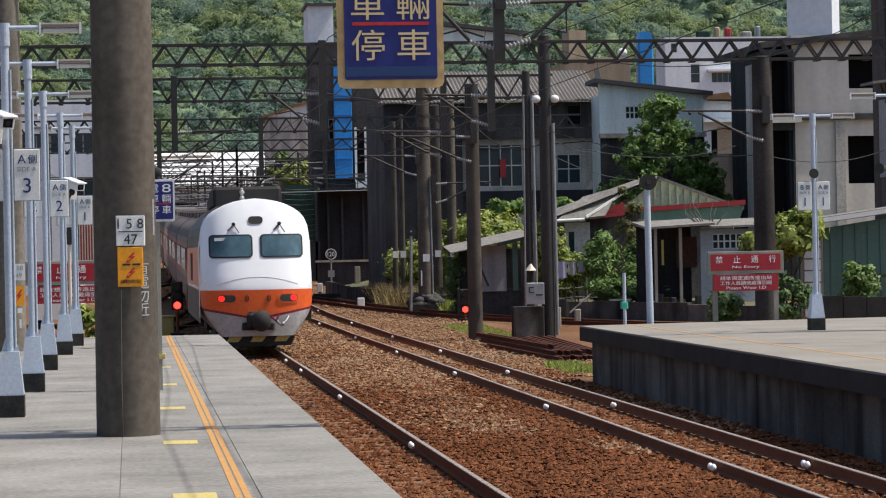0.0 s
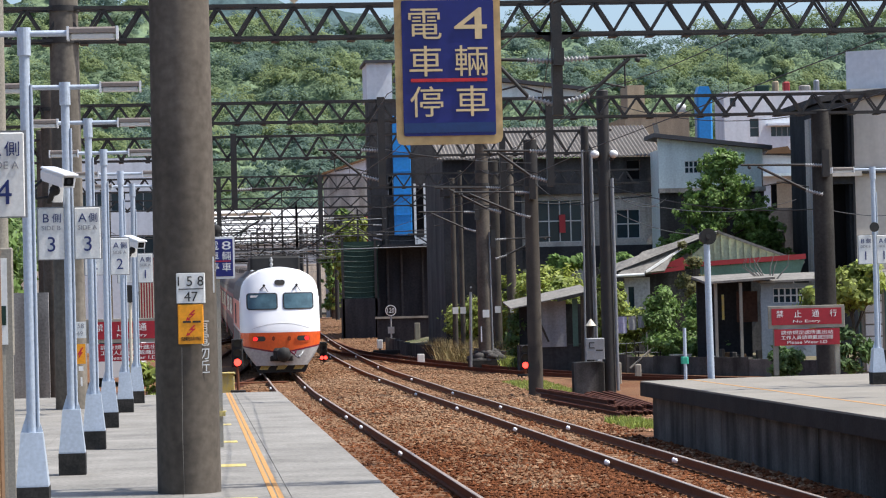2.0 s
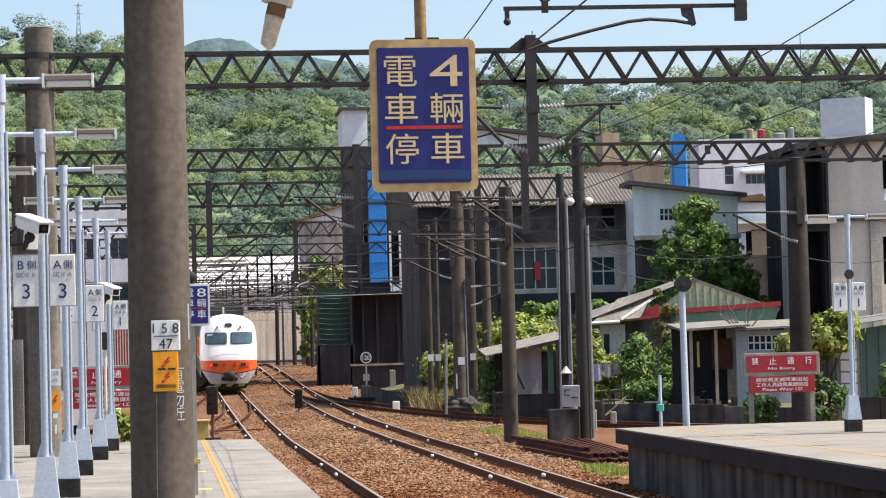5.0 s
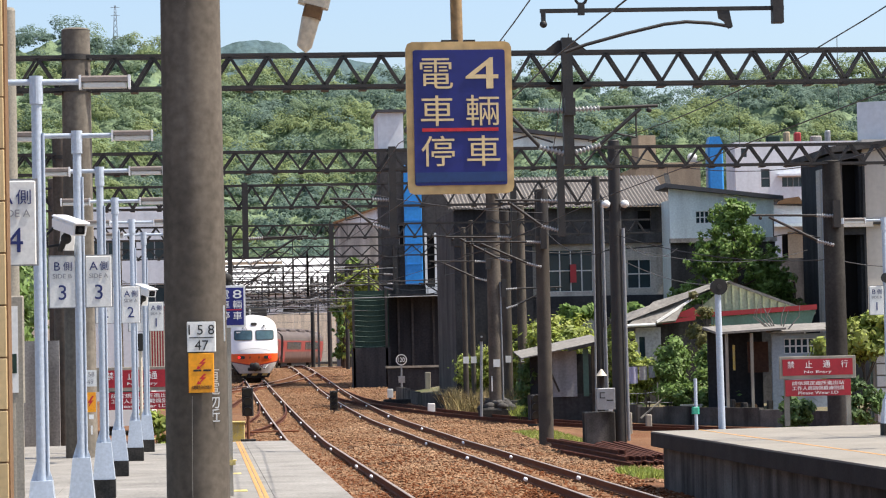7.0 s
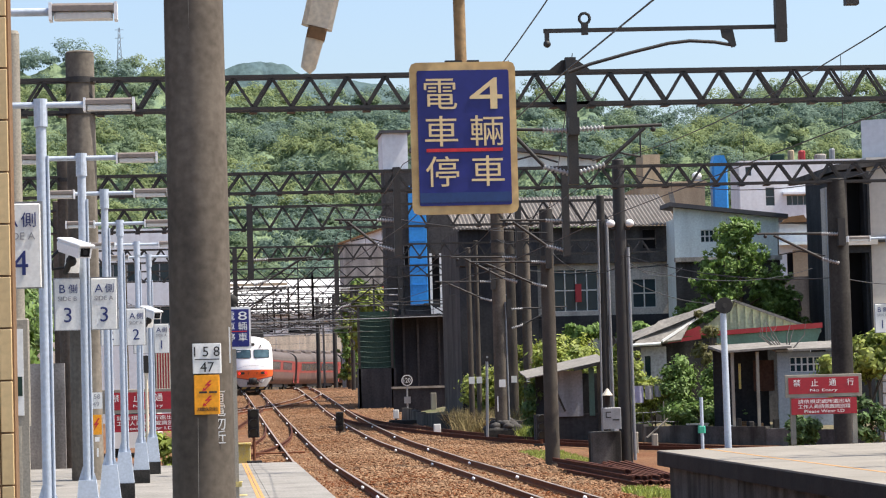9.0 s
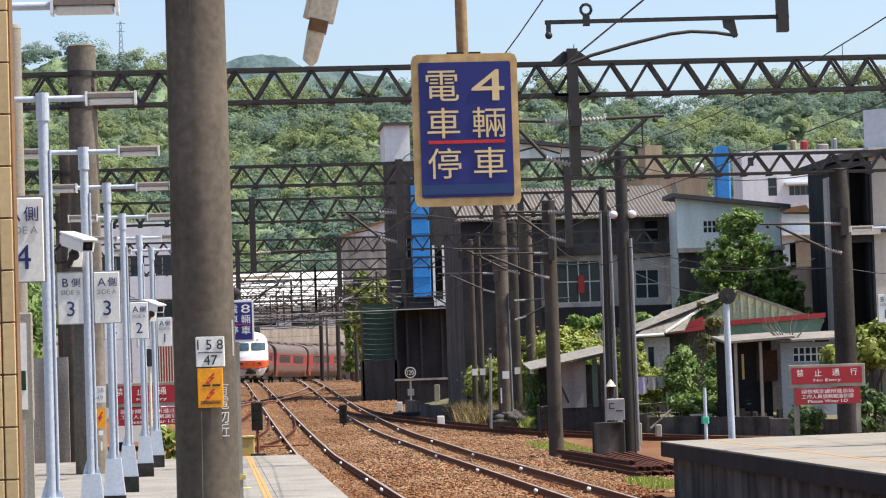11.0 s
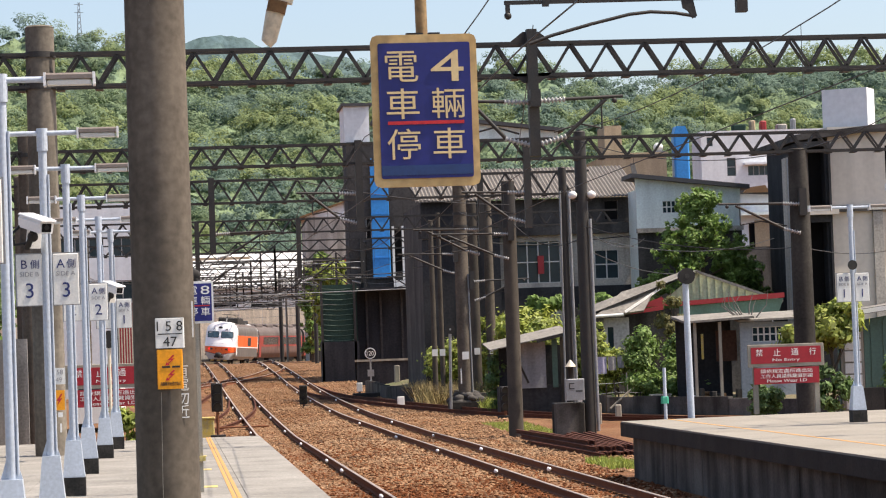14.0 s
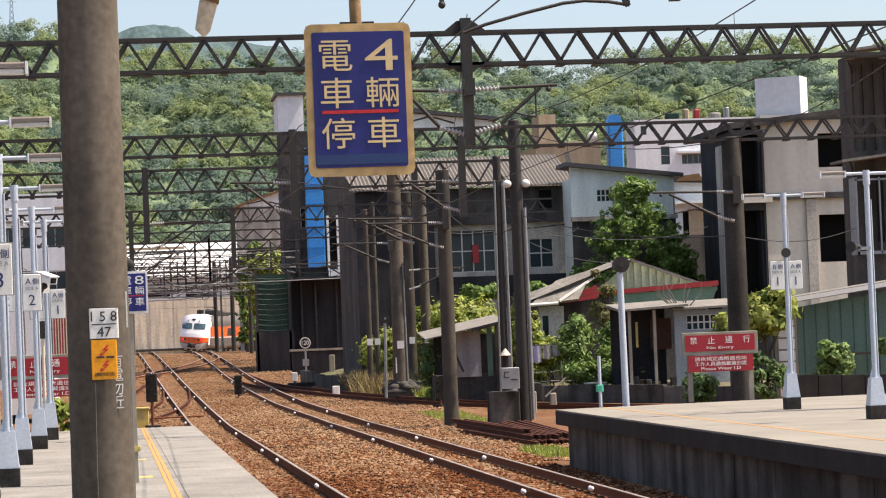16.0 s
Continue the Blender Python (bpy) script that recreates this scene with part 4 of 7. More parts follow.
def truss(x0, x1, y, top, depth, pitch, label, rise=0.0):
    t = thing("portal_beam", label, "gantry", group="lattice beams over the tracks")
    zt = lambda x: top + rise * (x - x0) / (x1 - x0)
    w = 0.34
    for nm, dz in (("top_chord", 0.0), ("bottom_chord", -depth)):
        for d in (-w / 2, w / 2):
            part(nm, Shape().box(x0, x1, y + d - 0.03, y + d + 0.03, top + dz - 0.055, top + dz) if not rise else Shape().bar((x0, y + d, zt(x0) + dz - 0.035), (x1, y + d, zt(x1) + dz - 0.035), 0.07), STEEL, t)
    n = int((x1 - x0) / pitch)
    for d in (-w / 2, w / 2):
        s = Shape()
        for k in range(n):
            a = x0 + k * pitch + (0.03 if d > 0 else 0)
            s.bar((a, y + d, zt(a) - depth), (a + pitch / 2, y + d, zt(a) - 0.04), 0.03, 0.05)
            s.bar((a + pitch / 2, y + d, zt(a) - 0.04), (a + pitch, y + d, zt(a) - depth), 0.03, 0.05)
        part("lattice", s, STEEL, t)
    g = Shape()
    for k in range(0, n, 1):
        g.box(x0 + k * pitch - 0.06, x0 + k * pitch + 0.08, y - w / 2, y + w / 2, zt(x0) - depth - 0.095, zt(x0) - depth - 0.07)
    part("batten", g, STEEL, t)
    return t


def insulator(sh, a, b, r=0.07, n=7):
    r *= 0.72
    a, b = Vector(a), Vector(b)
    d = b - a
    pts, rs = [], []
    for k in range(n):
        for q, f in ((0.0, 0.45), (0.25, 1.0), (0.55, 0.9), (0.6, 0.45)):
            pts.append(a + d * ((k + q) / n))
            rs.append(r * f)
    return sh.tube(pts, rs, 10)


def cantilever(x, y, z, reach, group="brackets over the tracks", post=(1.0, 1.6), half=0.09):
    """A hanging post with an insulated bracket that reaches out to hold the wire."""
    t = thing("hanging_bracket", "dark steel drop post with insulated wire bracket", "bracket", (x, y, z), group)
    s = math.copysign(1, reach)
    part("drop_post", Shape().box(-half, half, -half, half, -post[0], post[1]), STEEL, t)
    part("insulator", insulator(Shape(), (s * 0.08, 0, 0), (s * 0.55, 0, 0.02), 0.075), INSUL, t)
    part("insulator", insulator(Shape(), (s * 0.08, 0, -0.75), (s * 0.55, 0, -0.62), 0.075), INSUL, t)
    part("top_tube", Shape().tube([(s * 0.5, 0, 0.02), (reach, 0, 0.05)], 0.03, 8), STEEL, t)
    part("strut", Shape().tube([(s * 0.5, 0, -0.63), (reach * 0.8, 0, 0.0)], 0.035, 8), STEEL, t)
    part("steady_arm", Shape().tube([(reach * 0.75, 0, -0.5), (reach * 0.5, 0, -0.42), (reach * 0.2, 0, -0.55)], 0.018, 6), STEEL, t)
    part("hanger", Shape().tube([(reach * 0.75, 0, -0.5), (reach * 0.75, 0, 0.0)], 0.015, 6).ball((reach * 0.9, 0, -0.02), 0.05), STEEL, t)
    return t


def wire(pts, r=0.009, sag=0.0, name="overhead_wire", label="thin dark overhead line wire", n=10):
    out = []
    for a, b in zip(pts, pts[1:]):
        a, b = Vector(a), Vector(b)
        for k in range(n):
            t = k / n
            p = a.lerp(b, t)
            p.z -= 4 * sag * t * (1 - t)
            out.append(p)
    out.append(Vector(pts[-1]))
    ob = part(name, Shape().tube(out, r, 5), WIRE)
    return tagged(ob, label, "wire", "overhead wires")


def plates(t, r, num1, num2, w, h, z, dx=0.0):
    """Number plate, danger plate and painted warning on a pole's near side."""
    y = -r * 1.07
    at = (dx, 0, 0)
    a = part("number_plate", Shape().box(-w / 2, w / 2, y - 0.02, y - 0.005, z, z + h * 0.8, 0.008), WHITE_SIGN, t, "white pole number plate", at)
    letters("number", num1, h * 0.26, 0, y - 0.024, z + h * 0.58, INK_BLACK, a)
    letters("number", num2, h * 0.26, 0.0, y - 0.024, z + h * 0.17, INK_BLACK, a)
    part("rule", Shape().box(-w * 0.42, w * 0.42, y - 0.024, y - 0.02, z + h * 0.36, z + h * 0.385), INK_BLACK, a)
    b = part("danger_plate", Shape().box(-w * 0.47, w * 0.42, y - 0.02, y - 0.005, z - h * 1.08, z - 0.01, 0.008), ORANGE_PLATE, t, "orange danger plate with red bolts", at)
    for k in (0.30, 0.68):
        zz, m = z - h * 1.05 * k, w * 0.2
        part("bolt", Shape().prism([(0.75 * m, zz + 0.85 * m), (0.35 * m, zz + 0.85 * m), (-0.55 * m, zz - 0.05 * m), (0.1 * m, zz - 0.02 * m), (-0.5 * m, zz - 0.6 * m), (-0.7 * m, zz - 0.35 * m), (-0.95 * m, zz - 0.95 * m), (-0.2 * m, zz - 0.85 * m), (-0.38 * m, zz - 0.72 * m), (0.75 * m, zz + 0.28 * m), (0.1 * m, zz + 0.22 * m)], y - 0.024, y - 0.021), RED_INK, b)
    letters("caption", "高壓電危險請勿接近", h * 0.10, -w * 0.02, y - 0.024, z - h * 0.94, INK_BLACK, b, w * 0.7)
    bars = Shape()
    for k in range(2):
        bars.box(-w * 0.3 + k * w * 0.34, -w * 0.02 + k * w * 0.34, y - 0.024, y - 0.021, z - h * 0.52, z - h * 0.47)
    part("small_print", bars, INK_BLACK, b)


def build_poles():
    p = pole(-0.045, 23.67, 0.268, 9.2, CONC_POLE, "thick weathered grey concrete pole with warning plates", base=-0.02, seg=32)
    plates(p, 0.268, "1 5 8", "47", 0.255, 0.335, 1.69, 0.05)
    for k, ch in enumerate("有電勿近"):
        x = 0.145
        letters("warning", ch, 0.115, x, -0.240, 1.49 - 0.122 * k, INK_WHITE, p, 0.115)
    part("paint_mark", Shape().box(0.245, 0.262, -0.12, -0.10, 1.78, 2.1), INK_WHITE, p)
    part("seam", Shape().tube([(-0.045, -0.266, 2.1), (-0.05, -0.262, 2.9), (-0.04, -0.26, 3.3), (-0.045, -0.257, 5.5)], [0.004, 0.006, 0.004, 0.006], 5), CONC_PALE, p, "pale vertical mortar seam")
    part("seam", Shape().tube([(-0.045, -0.277, 0.0), (-0.05, -0.274, 0.5), (-0.04, -0.273, 1.3)], [0.003, 0.005, 0.004], 5), CONC_PALE, p)
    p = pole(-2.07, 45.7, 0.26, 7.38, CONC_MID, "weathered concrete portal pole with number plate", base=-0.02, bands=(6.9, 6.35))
    a = thing("pole_plate", "small white number plate over an orange danger plate", "sign", (-1.90, 45.42, 0))
    part("number_plate", Shape().box(-0.11, 0.11, 0, 0.012, 1.22, 1.50), WHITE_SIGN, a)
    letters("number", "158", 0.08, 0, -0.004, 1.43, INK_GREY, a)
    letters("number", "49", 0.08, 0, -0.004, 1.30, INK_GREY, a)
    part("danger_plate", Shape().box(-0.09, 0.09, 0, 0.012, 0.78, 1.12), ORANGE_PLATE, a)
    part("bolt", Shape().prism([(0.03, 1.06), (0.06, 1.06), (0.01, 0.98), (0.05, 0.98), (-0.04, 0.86), (-0.01, 0.94), (-0.05, 0.94)], -0.004, -0.001), RED_INK, a)
    part("painted_marks", Shape().box(-0.03, 0.05, 0, 0.006, 0.66, 0.74).box(0.0, 0.03, 0, 0.006, 0.40, 0.55), INK_WHITE, a)
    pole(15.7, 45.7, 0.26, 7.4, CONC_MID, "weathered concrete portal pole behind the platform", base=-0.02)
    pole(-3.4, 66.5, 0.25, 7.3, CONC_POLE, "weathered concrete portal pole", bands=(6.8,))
    pole(16.3, 66.5, 0.27, 6.42, CONC_SHADED, "dark concrete portal pole beside the hut")
    pole(-4.3, 80, 0.24, 7.2, CONC_POLE, "weathered concrete portal pole")
    pole(-5.55, 104, 0.25, 7.3, CONC_POLE, "dark concrete portal pole with small plates")
    d = pole(10.38, 79.2, 0.215, 6.6, WOOD_POLE, "brown weathered pole with dark stained top", name="utility_pole")
    part("stained_top", Shape().tube([(0, 0, 5.2), (0, 0, 6.61)], [0.212, 0.206], 20), STEEL, d)
    e = pole(11.88, 78.0, 0.13, 6.9, STEEL, "dark steel mast with conduit", name="utility_pole", seg=12)
    part("conduit", Shape().tube([(0.2, -0.1, -1.0), (0.16, -0.1, 6.2)], 0.045, 8), STEEL_GREY, e)
    part("conduit", Shape().tube([(-0.16, -0.12, -1.0), (-0.1, -0.12, 6.2)], 0.03, 8), STEEL_GREY, e)
    f = pole(12.32, 77.2, 0.19, 7.9, STEEL, "dark steel mast carrying two round white lamps", name="lamp_mast", seg=8)
    for s in (-1, 1):
        part("globe_lamp", Shape().ball((s * 0.28, -0.1, 6.02), 0.135, 14, 9, (1.0, 1, 0.9)), WHITE_SIGN, f, "round white lamp")
        part("lamp_arm", Shape().tube([(0, 0, 5.85), (s * 0.28, -0.1, 5.86)], 0.03), STEEL, f)
    part("conduit", Shape().tube([(0.24, -0.12, -1.0), (0.21, -0.12, 5.3)], 0.05, 8), STEEL_GREY, f)
    a = pole(11.55, 103, 0.275, 8.4, CONC_POLE, "thick concrete portal pole on a rock-rubble base", bands=(6.9, 6.4))
    part("plate", Shape().box(-0.13, 0.13, -0.33, -0.31, 1.15, 1.45), WHITE_SIGN, a)
    part("stencil", Shape().box(-0.22, -0.17, -0.29, -0.28, 0.2, 0.8), INK_WHITE, a)
    part("conduit", Shape().tube([(0.25, -0.2, -0.4), (0.22, -0.2, 4.5)], 0.035, 8), STEEL_GREY, a)
    r = random.Random(4)
    rub = Shape()
    for k in range(46):
        q, d = r.random() * 6.28, 0.2 + 0.45 * r.random()
        zc = ground_z(103) + 0.25 + r.random() * 0.5 * (1.1 - d)
        rub.ball((math.cos(q) * d, math.sin(q) * d, zc), 0.12 + 0.09 * r.random(), 6, 4, (1.2, 1, 0.8))
    part("rubble_base", rub, WALL_DARK, a, "heap of dark rubble")
    part("footing", Shape().box(-0.68, 0.68, -0.6, 0.6, ground_z(103) - 0.1, ground_z(103) + 0.42, 0.08), BLACK_BASE, a)
    for x, y, rr, top, m in ((12.85, 110, 0.2, 7.7, WOOD_POLE), (13.55, 110.5, 0.2, 7.9, CONC_POLE), (11.07, 110, 0.11, 7.0, WOOD_POLE), (11.6, 112, 0.10, 7.4, WOOD_POLE), (13.2, 112.5, 0.10, 7.4, CONC_POLE)):
        p = pole(x, y, rr, top, m, "weathered utility pole at the yard's edge", name="utility_pole")
        part("plate", Shape().box(-0.12, 0.12, -rr - 0.03, -rr - 0.015, 1.3, 1.58), WHITE_SIGN, p)
    # beams over the tracks
    truss(-9, 15.8, 45.7, 6.93, 0.56, 0.66, "dark steel lattice beam spanning the station tracks")
    truss(-6, 25, 66.5, 6.9, 0.50, 0.66, "dark steel lattice beam spanning the yard")
    truss(-6, 13.0, 80, 6.95, 0.68, 0.8, "dark steel lattice beam spanning the yard")
    truss(-6, 18, 104, 6.95, 0.52, 0.66, "dark steel lattice beam spanning the yard")
    truss(-4.5, 8.5, 23.67, 7.6, 0.56, 0.66, "dark steel lattice beam over the near tracks")
    # drop posts and brackets
    bb = thing("beam_bracket", "steel gusset plates clamped to the beam", "bracket")
    part("upper_gusset", Shape().prism([(6.1, 6.93), (6.82, 6.93), (6.6, 7.1), (6.32, 7.1)], 45.5, 45.55), STEEL, bb)
    part("lower_gusset", Shape().prism([(6.1, 6.37), (6.82, 6.37), (6.6, 6.2), (6.32, 6.2)], 45.5, 45.55), STEEL, bb)
    cantilever(6.46, 45.42, 5.85, -1.35, post=(0.95, 1.28))
    cantilever(6.46, 45.2, 5.85, 1.55, post=(0.1, 0.2))
    cantilever(4.9, 66.3, 5.6, -1.6, post=(0.9, 1.35))
    cantilever(9.2, 66.3, 5.5, -1.7, post=(0.9, 1.4))
    cantilever(1.4, 79.8, 5.3, 1.9, post=(0.6, 1.7))
    cantilever(9.6, 79.8, 5.2, -2.1, post=(0.6, 1.7))
    cantilever(10.38, 78.9, 5.0, -2.4, post=(0.2, 0.4))
    cantilever(1.2, 103.8, 5.2, 2.0, post=(0.6, 1.7))
    cantilever(5.2, 103.8, 5.2, 1.7, post=(0.6, 1.7))
    cantilever(11.3, 102.7, 5.3, -2.3, post=(0.3, 0.4))
    cantilever(11.9, 102.7, 4.2, 2.3, post=(0.3, 0.4))
    cantilever(16.3, 66.17, 5.0, -2.2, post=(0.3, 0.4))
    # near bracket over the left track
    t = thing("near_bracket", "dark steel arm with curved registration bar holding the wire", "bracket", (5.33, 23.67, 4.72), "brackets over the tracks")
    part("drop_post", Shape().box(-0.05, 0.05, -0.05, 0.05, -0.12, 2.9), STEEL, t)
    part("arm", Shape().bar((0.06, 0, 0.02), (-2.2, 0, 0.01), 0.036), STEEL, t)
    part("registration_bar", Shape().tube([(-0.43, 0, -0.15), (-0.62, 0, -0.115), (-0.85, 0, -0.10), (-1.05, 0, -0.12), (-1.4, 0, -0.20), (-1.78, 0, -0.30), (-1.98, 0, -0.37)], 0.016, 8), STEEL, t)
    part("clevis", Shape().prism([(-0.56, 0.0), (-0.45, 0.0), (-0.42, -0.15), (-0.46, -0.17), (-0.5, -0.1), (-0.55, -0.07)], -0.015, 0.015), STEEL, t)
    part("eye", Shape().tube([(-1.82 + 0.05 * math.cos(a), 0, 0.12 + 0.05 * math.sin(a)) for a in np.linspace(0, 6.28, 10)], 0.014, 6).box(-1.85, -1.79, -0.02, 0.02, -0.03, 0.08), STEEL, t)
    part("end_clamp", Shape().ball((-2.17, 0, -0.11), 0.035).box(-2.19, -2.15, -0.02, 0.02, -0.1, 0.02), STEEL, t)
    u = thing("near_bracket", "dark steel drop post with short level arm", "bracket", (6.0, 23.67, 5.05), "brackets over the tracks")
    part("drop_post", Shape().box(-0.06, 0.06, -0.06, 0.06, -0.12, 2.5), STEEL, u)
    part("arm", Shape().bar((-0.1, 0, 0.03), (1.9, 0, 0.06), 0.05), STEEL, u)
    # contact and messenger wires
    zw = lambda y: rail_z(y) + 5.3
    for xw, s in ((3.45, 1), (7.25, -1)):
        stops = [-8, 23.67, 45.7, 66.5, 80, 104, 130, 155, 180, 205, 225]
        wire([(xw + 0.15 * s * (-1) ** k, y, zw(y)) for k, y in enumerate(stops)], 0.008)
        wire([(xw + 0.05 * s * (-1) ** k, y, zw(y) + 1.0) for k, y in enumerate(stops)], 0.008, 0.25)
        for a, b in zip(stops, stops[1:]):
            for q in (0.25, 0.5, 0.75):
                y = a + (b - a) * q
                wire([(xw, y, zw(y)), (xw, y, zw(y) + 1.0 - 0.2)], 0.004, 0, "dropper", "short vertical dropper between line wires", 1)
    wire([(-2, 45.7, 7.1), (-3.3, 66.5, 7.0), (-4.2, 80, 7.0), (-5.5, 104, 7.0)], 0.01, 0.5)
    wire([(12.3, 77, 7.6), (16.3, 66.5, 6.4), (15.7, 45.7, 7.3)], 0.012, 0.4)
    wire([(6.5, 45.4, 7.2), (10.38, 79, 6.5), (11.5, 103, 7.0)], 0.009, 0.5)
    wire([(12.3, 77, 5.1), (16.3, 66.5, 3.9), (23.6, 80, 4.5)], 0.012, 0.3)
    wire([(12.35, 77, 4.4), (23, 112, 4.6)], 0.014, 0.4)
    wire([(12.35, 77, 5.0), (21, 114, 6.2)], 0.014, 0.5)
    wire([(10.4, 79, 5.4), (12.3, 77, 4.8), (24.5, 104.5, 5.6)], 0.012, 0.5)
    wire([(10.38, 79, 5.9), (2.5, 66.5, 6.2)], 0.010, 0.2)
    for x, y, r0, m in ((9.5, 224, 0.17, STEEL), (9.85, 221, 0.09, CONC_PALE), (10.5, 215, 0.18, STEEL), (11.3, 210, 0.2, CONC_POLE), (10.9, 196, 0.15, STEEL)):
        pole(x, y, r0, 8.6, m, "dark mast crowding the bend", seg=10)
    # far portals along the bend
    rnd = random.Random(9)
    spans = ((130, -4, 12.6), (150, -3.0, 11.2), (168, -2.5, 11.6), (186, -2.2, 11.4), (205, -2.0, 11.6), (226, -1.5, 12.0), (248, 0.0, 14.0), (272, 3, 17.5))
    for y, xl, xr in spans:
        truss(xl, xr + 2, y, 6.9 + 0.012 * (y - 104), 0.5, 1.0, "distant dark lattice beam over the bend")
        for x in (xl, xr):
            pole(x, y, 0.2, 7.3 + 0.012 * (y - 104), CONC_POLE if x == xl else STEEL, "distant dark portal pole", seg=10)
        for x, re in ((1.1, 1.9), (5.3, -1.8), (5.3, 1.8), (9.6, -1.9), (xr, -1.8)):
            off = 0 if y < 226 else (y - 225) ** 2 / 360
            cantilever(min(x + off * 0.8, xr), y - 0.2, 5.2 + 0.012 * (y - 104) + rnd.uniform(-0.3, 0.3), re, post=(0.7, 1.5), half=0.055)
    for k in range(30):
        i = rnd.randrange(0, 6)
        (y0, a0, b0), (y1, a1, b1) = spans[i], spans[i + rnd.choice((1, 2))]
        z = rnd.uniform(4.4, 7.0)
        wire([(rnd.choice((a0, b0)), y0, z), (rnd.choice((a1, b1)), y1, z + rnd.uniform(-0.3, 1.0))], 0.014, 0.25)
    for y, xl, xr in spans:
        for k in range(3):
            z = rnd.uniform(4.2, 6.4) + 0.012 * (y - 104)
            ob = part("cross_span_wire", Shape().tube([(xl, y - 0.25, z + rnd.uniform(-0.2, 0.2)), (xl * 0.6 + xr * 0.4, y - 0.25, z - 0.15), (xr, y - 0.25, z + rnd.uniform(-0.2, 0.3))], 0.022, 5), STEEL_GREY if k == 0 else STEEL)
            tagged(ob, "sagging cross-span tube between distant portal poles", "wire", "overhead wires")


# ---- platform furniture ----
def lamp_post(x, y, side, labels=True):
    t = thing("platform_lamp", "pale blue platform lamp post with twin tube lamps", "lamp post", (x, y, 0), "lamps on the platforms")
    part("plinth", Shape().rings([[(a * 0.135, b * 0.135, z) for a, b in ((-1, -1), (1, -1), (1, 1), (-1, 1))] for z in (0, 0.22)]), BLACK_BASE, t, "black concrete plinth")
    part("base_cover", Shape().rings([[(a * w, b * w, z) for a, b in ((-1, -1), (1, -1), (1, 1), (-1, 1))] for z, w in ((0.22, 0.13), (0.235, 0.13), (0.66, 0.088))]), LAMP_BLUE, t)
    for a in (-1, 1):
        part("gusset", Shape().prism([(a * 0.04, 0.66), (a * 0.09, 0.66), (a * 0.04, 0.82)], -0.008, 0.008), LAMP_BLUE, t)
    part("mast", Shape().tube([(0, 0, 0.6), (0, 0, 3.75)], 0.043, 16), LAMP_BLUE, t)
    part("head_socket", Shape().tube([(0, 0, 3.74), (0, 0, 3.97)], 0.056, 16, True, False), LAMP_BLUE, t)
    part("cross_arm", Shape().tube([(-0.46, 0, 3.92), (0.46, 0, 3.92)], 0.026, 10), LAMP_BLUE, t)
    for s in (-1, 1):
        a, b = sorted((s * 0.36, s * 0.76))
        h = part("lamp_housing", Shape().box(a, b, -0.07, 0.07, 3.915, 3.965, 0.015), LAMP_TOP, t)
        part("tube_cover", Shape().box(a + 0.02, b - 0.02, -0.06, 0.06, 3.868, 3.913, 0.012), TUBE_GLASS, h, "cream tube cover")
        for e in (a, b):
            part("end_cap", Shape().box(e - 0.010, e + 0.010, -0.07, 0.07, 3.862, 3.970), CAM_WHITE, h)
    part("conduit", Shape().tube([(0.054, -0.02, 0.7), (0.052, -0.02, 3.5)], 0.012, 8), LAMP_BLUE, t)
    return t


def side_sign(x, y, letter, num, zt=2.70, w=0.27, hgt=0.52):
    t = thing("platform_number_sign", f"white sign lettered {letter}側 SIDE {letter} {num} in navy", "sign", (x, y, zt), "coach position signs")
    part("board", Shape().box(-w / 2, w / 2, 0, 0.025, -hgt, 0, 0.012), WHITE_SIGN, t)
    part("rim", Shape().box(-w / 2 - 0.008, w / 2 + 0.008, 0.006, 0.02, -hgt - 0.008, 0.008), STEEL_GREY, t)
    letters("letter", letter, 0.085, -0.05, -0.004, -0.105, INK_BLUE, t)
    letters("character", "側", 0.09, 0.055, -0.004, -0.105, INK_BLUE, t)
    letters("side_word", "SIDE " + letter, 0.045, 0, -0.004, -0.205, INK_GREY, t, 0.19)
    letters("number", num, 0.15, 0, -0.004, -0.37, INK_BLUE, t)
    part("clamp", Shape().box(-0.03, 0.03, 0.025, 0.06, -0.1, -0.06).box(-0.03, 0.03, 0.025, 0.06, -0.44, -0.40), STEEL_GREY, t)
    return t


def security_camera(x, y, z, yaw):
    t = thing("security_camera", "white boxy security camera on a bracket", "camera", pose(x, y, z, 12, 0, yaw) @ Matrix.Scale(1.12, 4))
    part("housing", Shape().rings([[(a, yy, b) for a, b in ((-0.062, -0.055), (0.062, -0.055), (0.07, 0.03), (0.045, 0.062), (-0.045, 0.062), (-0.07, 0.03))] for yy in (-0.22, 0.2)]), CAM_WHITE, t)
    part("sunshield", Shape().box(-0.078, 0.078, -0.26, 0.2, 0.055, 0.072, 0.008), CAM_WHITE, t)
    part("lens_window", Shape().box(-0.045, 0.045, -0.226, -0.22, -0.04, 0.035), BLACK_HOLE, t)
    part("lens", Shape().disc((0, -0.232, 0.0), 0.022, 0.008), RUBBER, t)
    part("bracket", Shape().tube([(0, 0.02, -0.055), (-0.02, 0.04, -0.16), (0.02, 0.16, -0.24)], 0.028, 8).ball((0, 0.03, -0.12), 0.05), UNDER, t, "dark swivel bracket")
    part("junction_box", Shape().box(0.02, 0.13, 0.1, 0.2, -0.24, -0.06, 0.01), WHITE_SIGN, t)
    part("cable", Shape().tube([(-0.03, 0.18, -0.02), (-0.12, 0.2, -0.12), (-0.1, 0.18, -0.22), (0.02, 0.16, -0.2)], 0.014, 6), RUBBER, t)
    return t


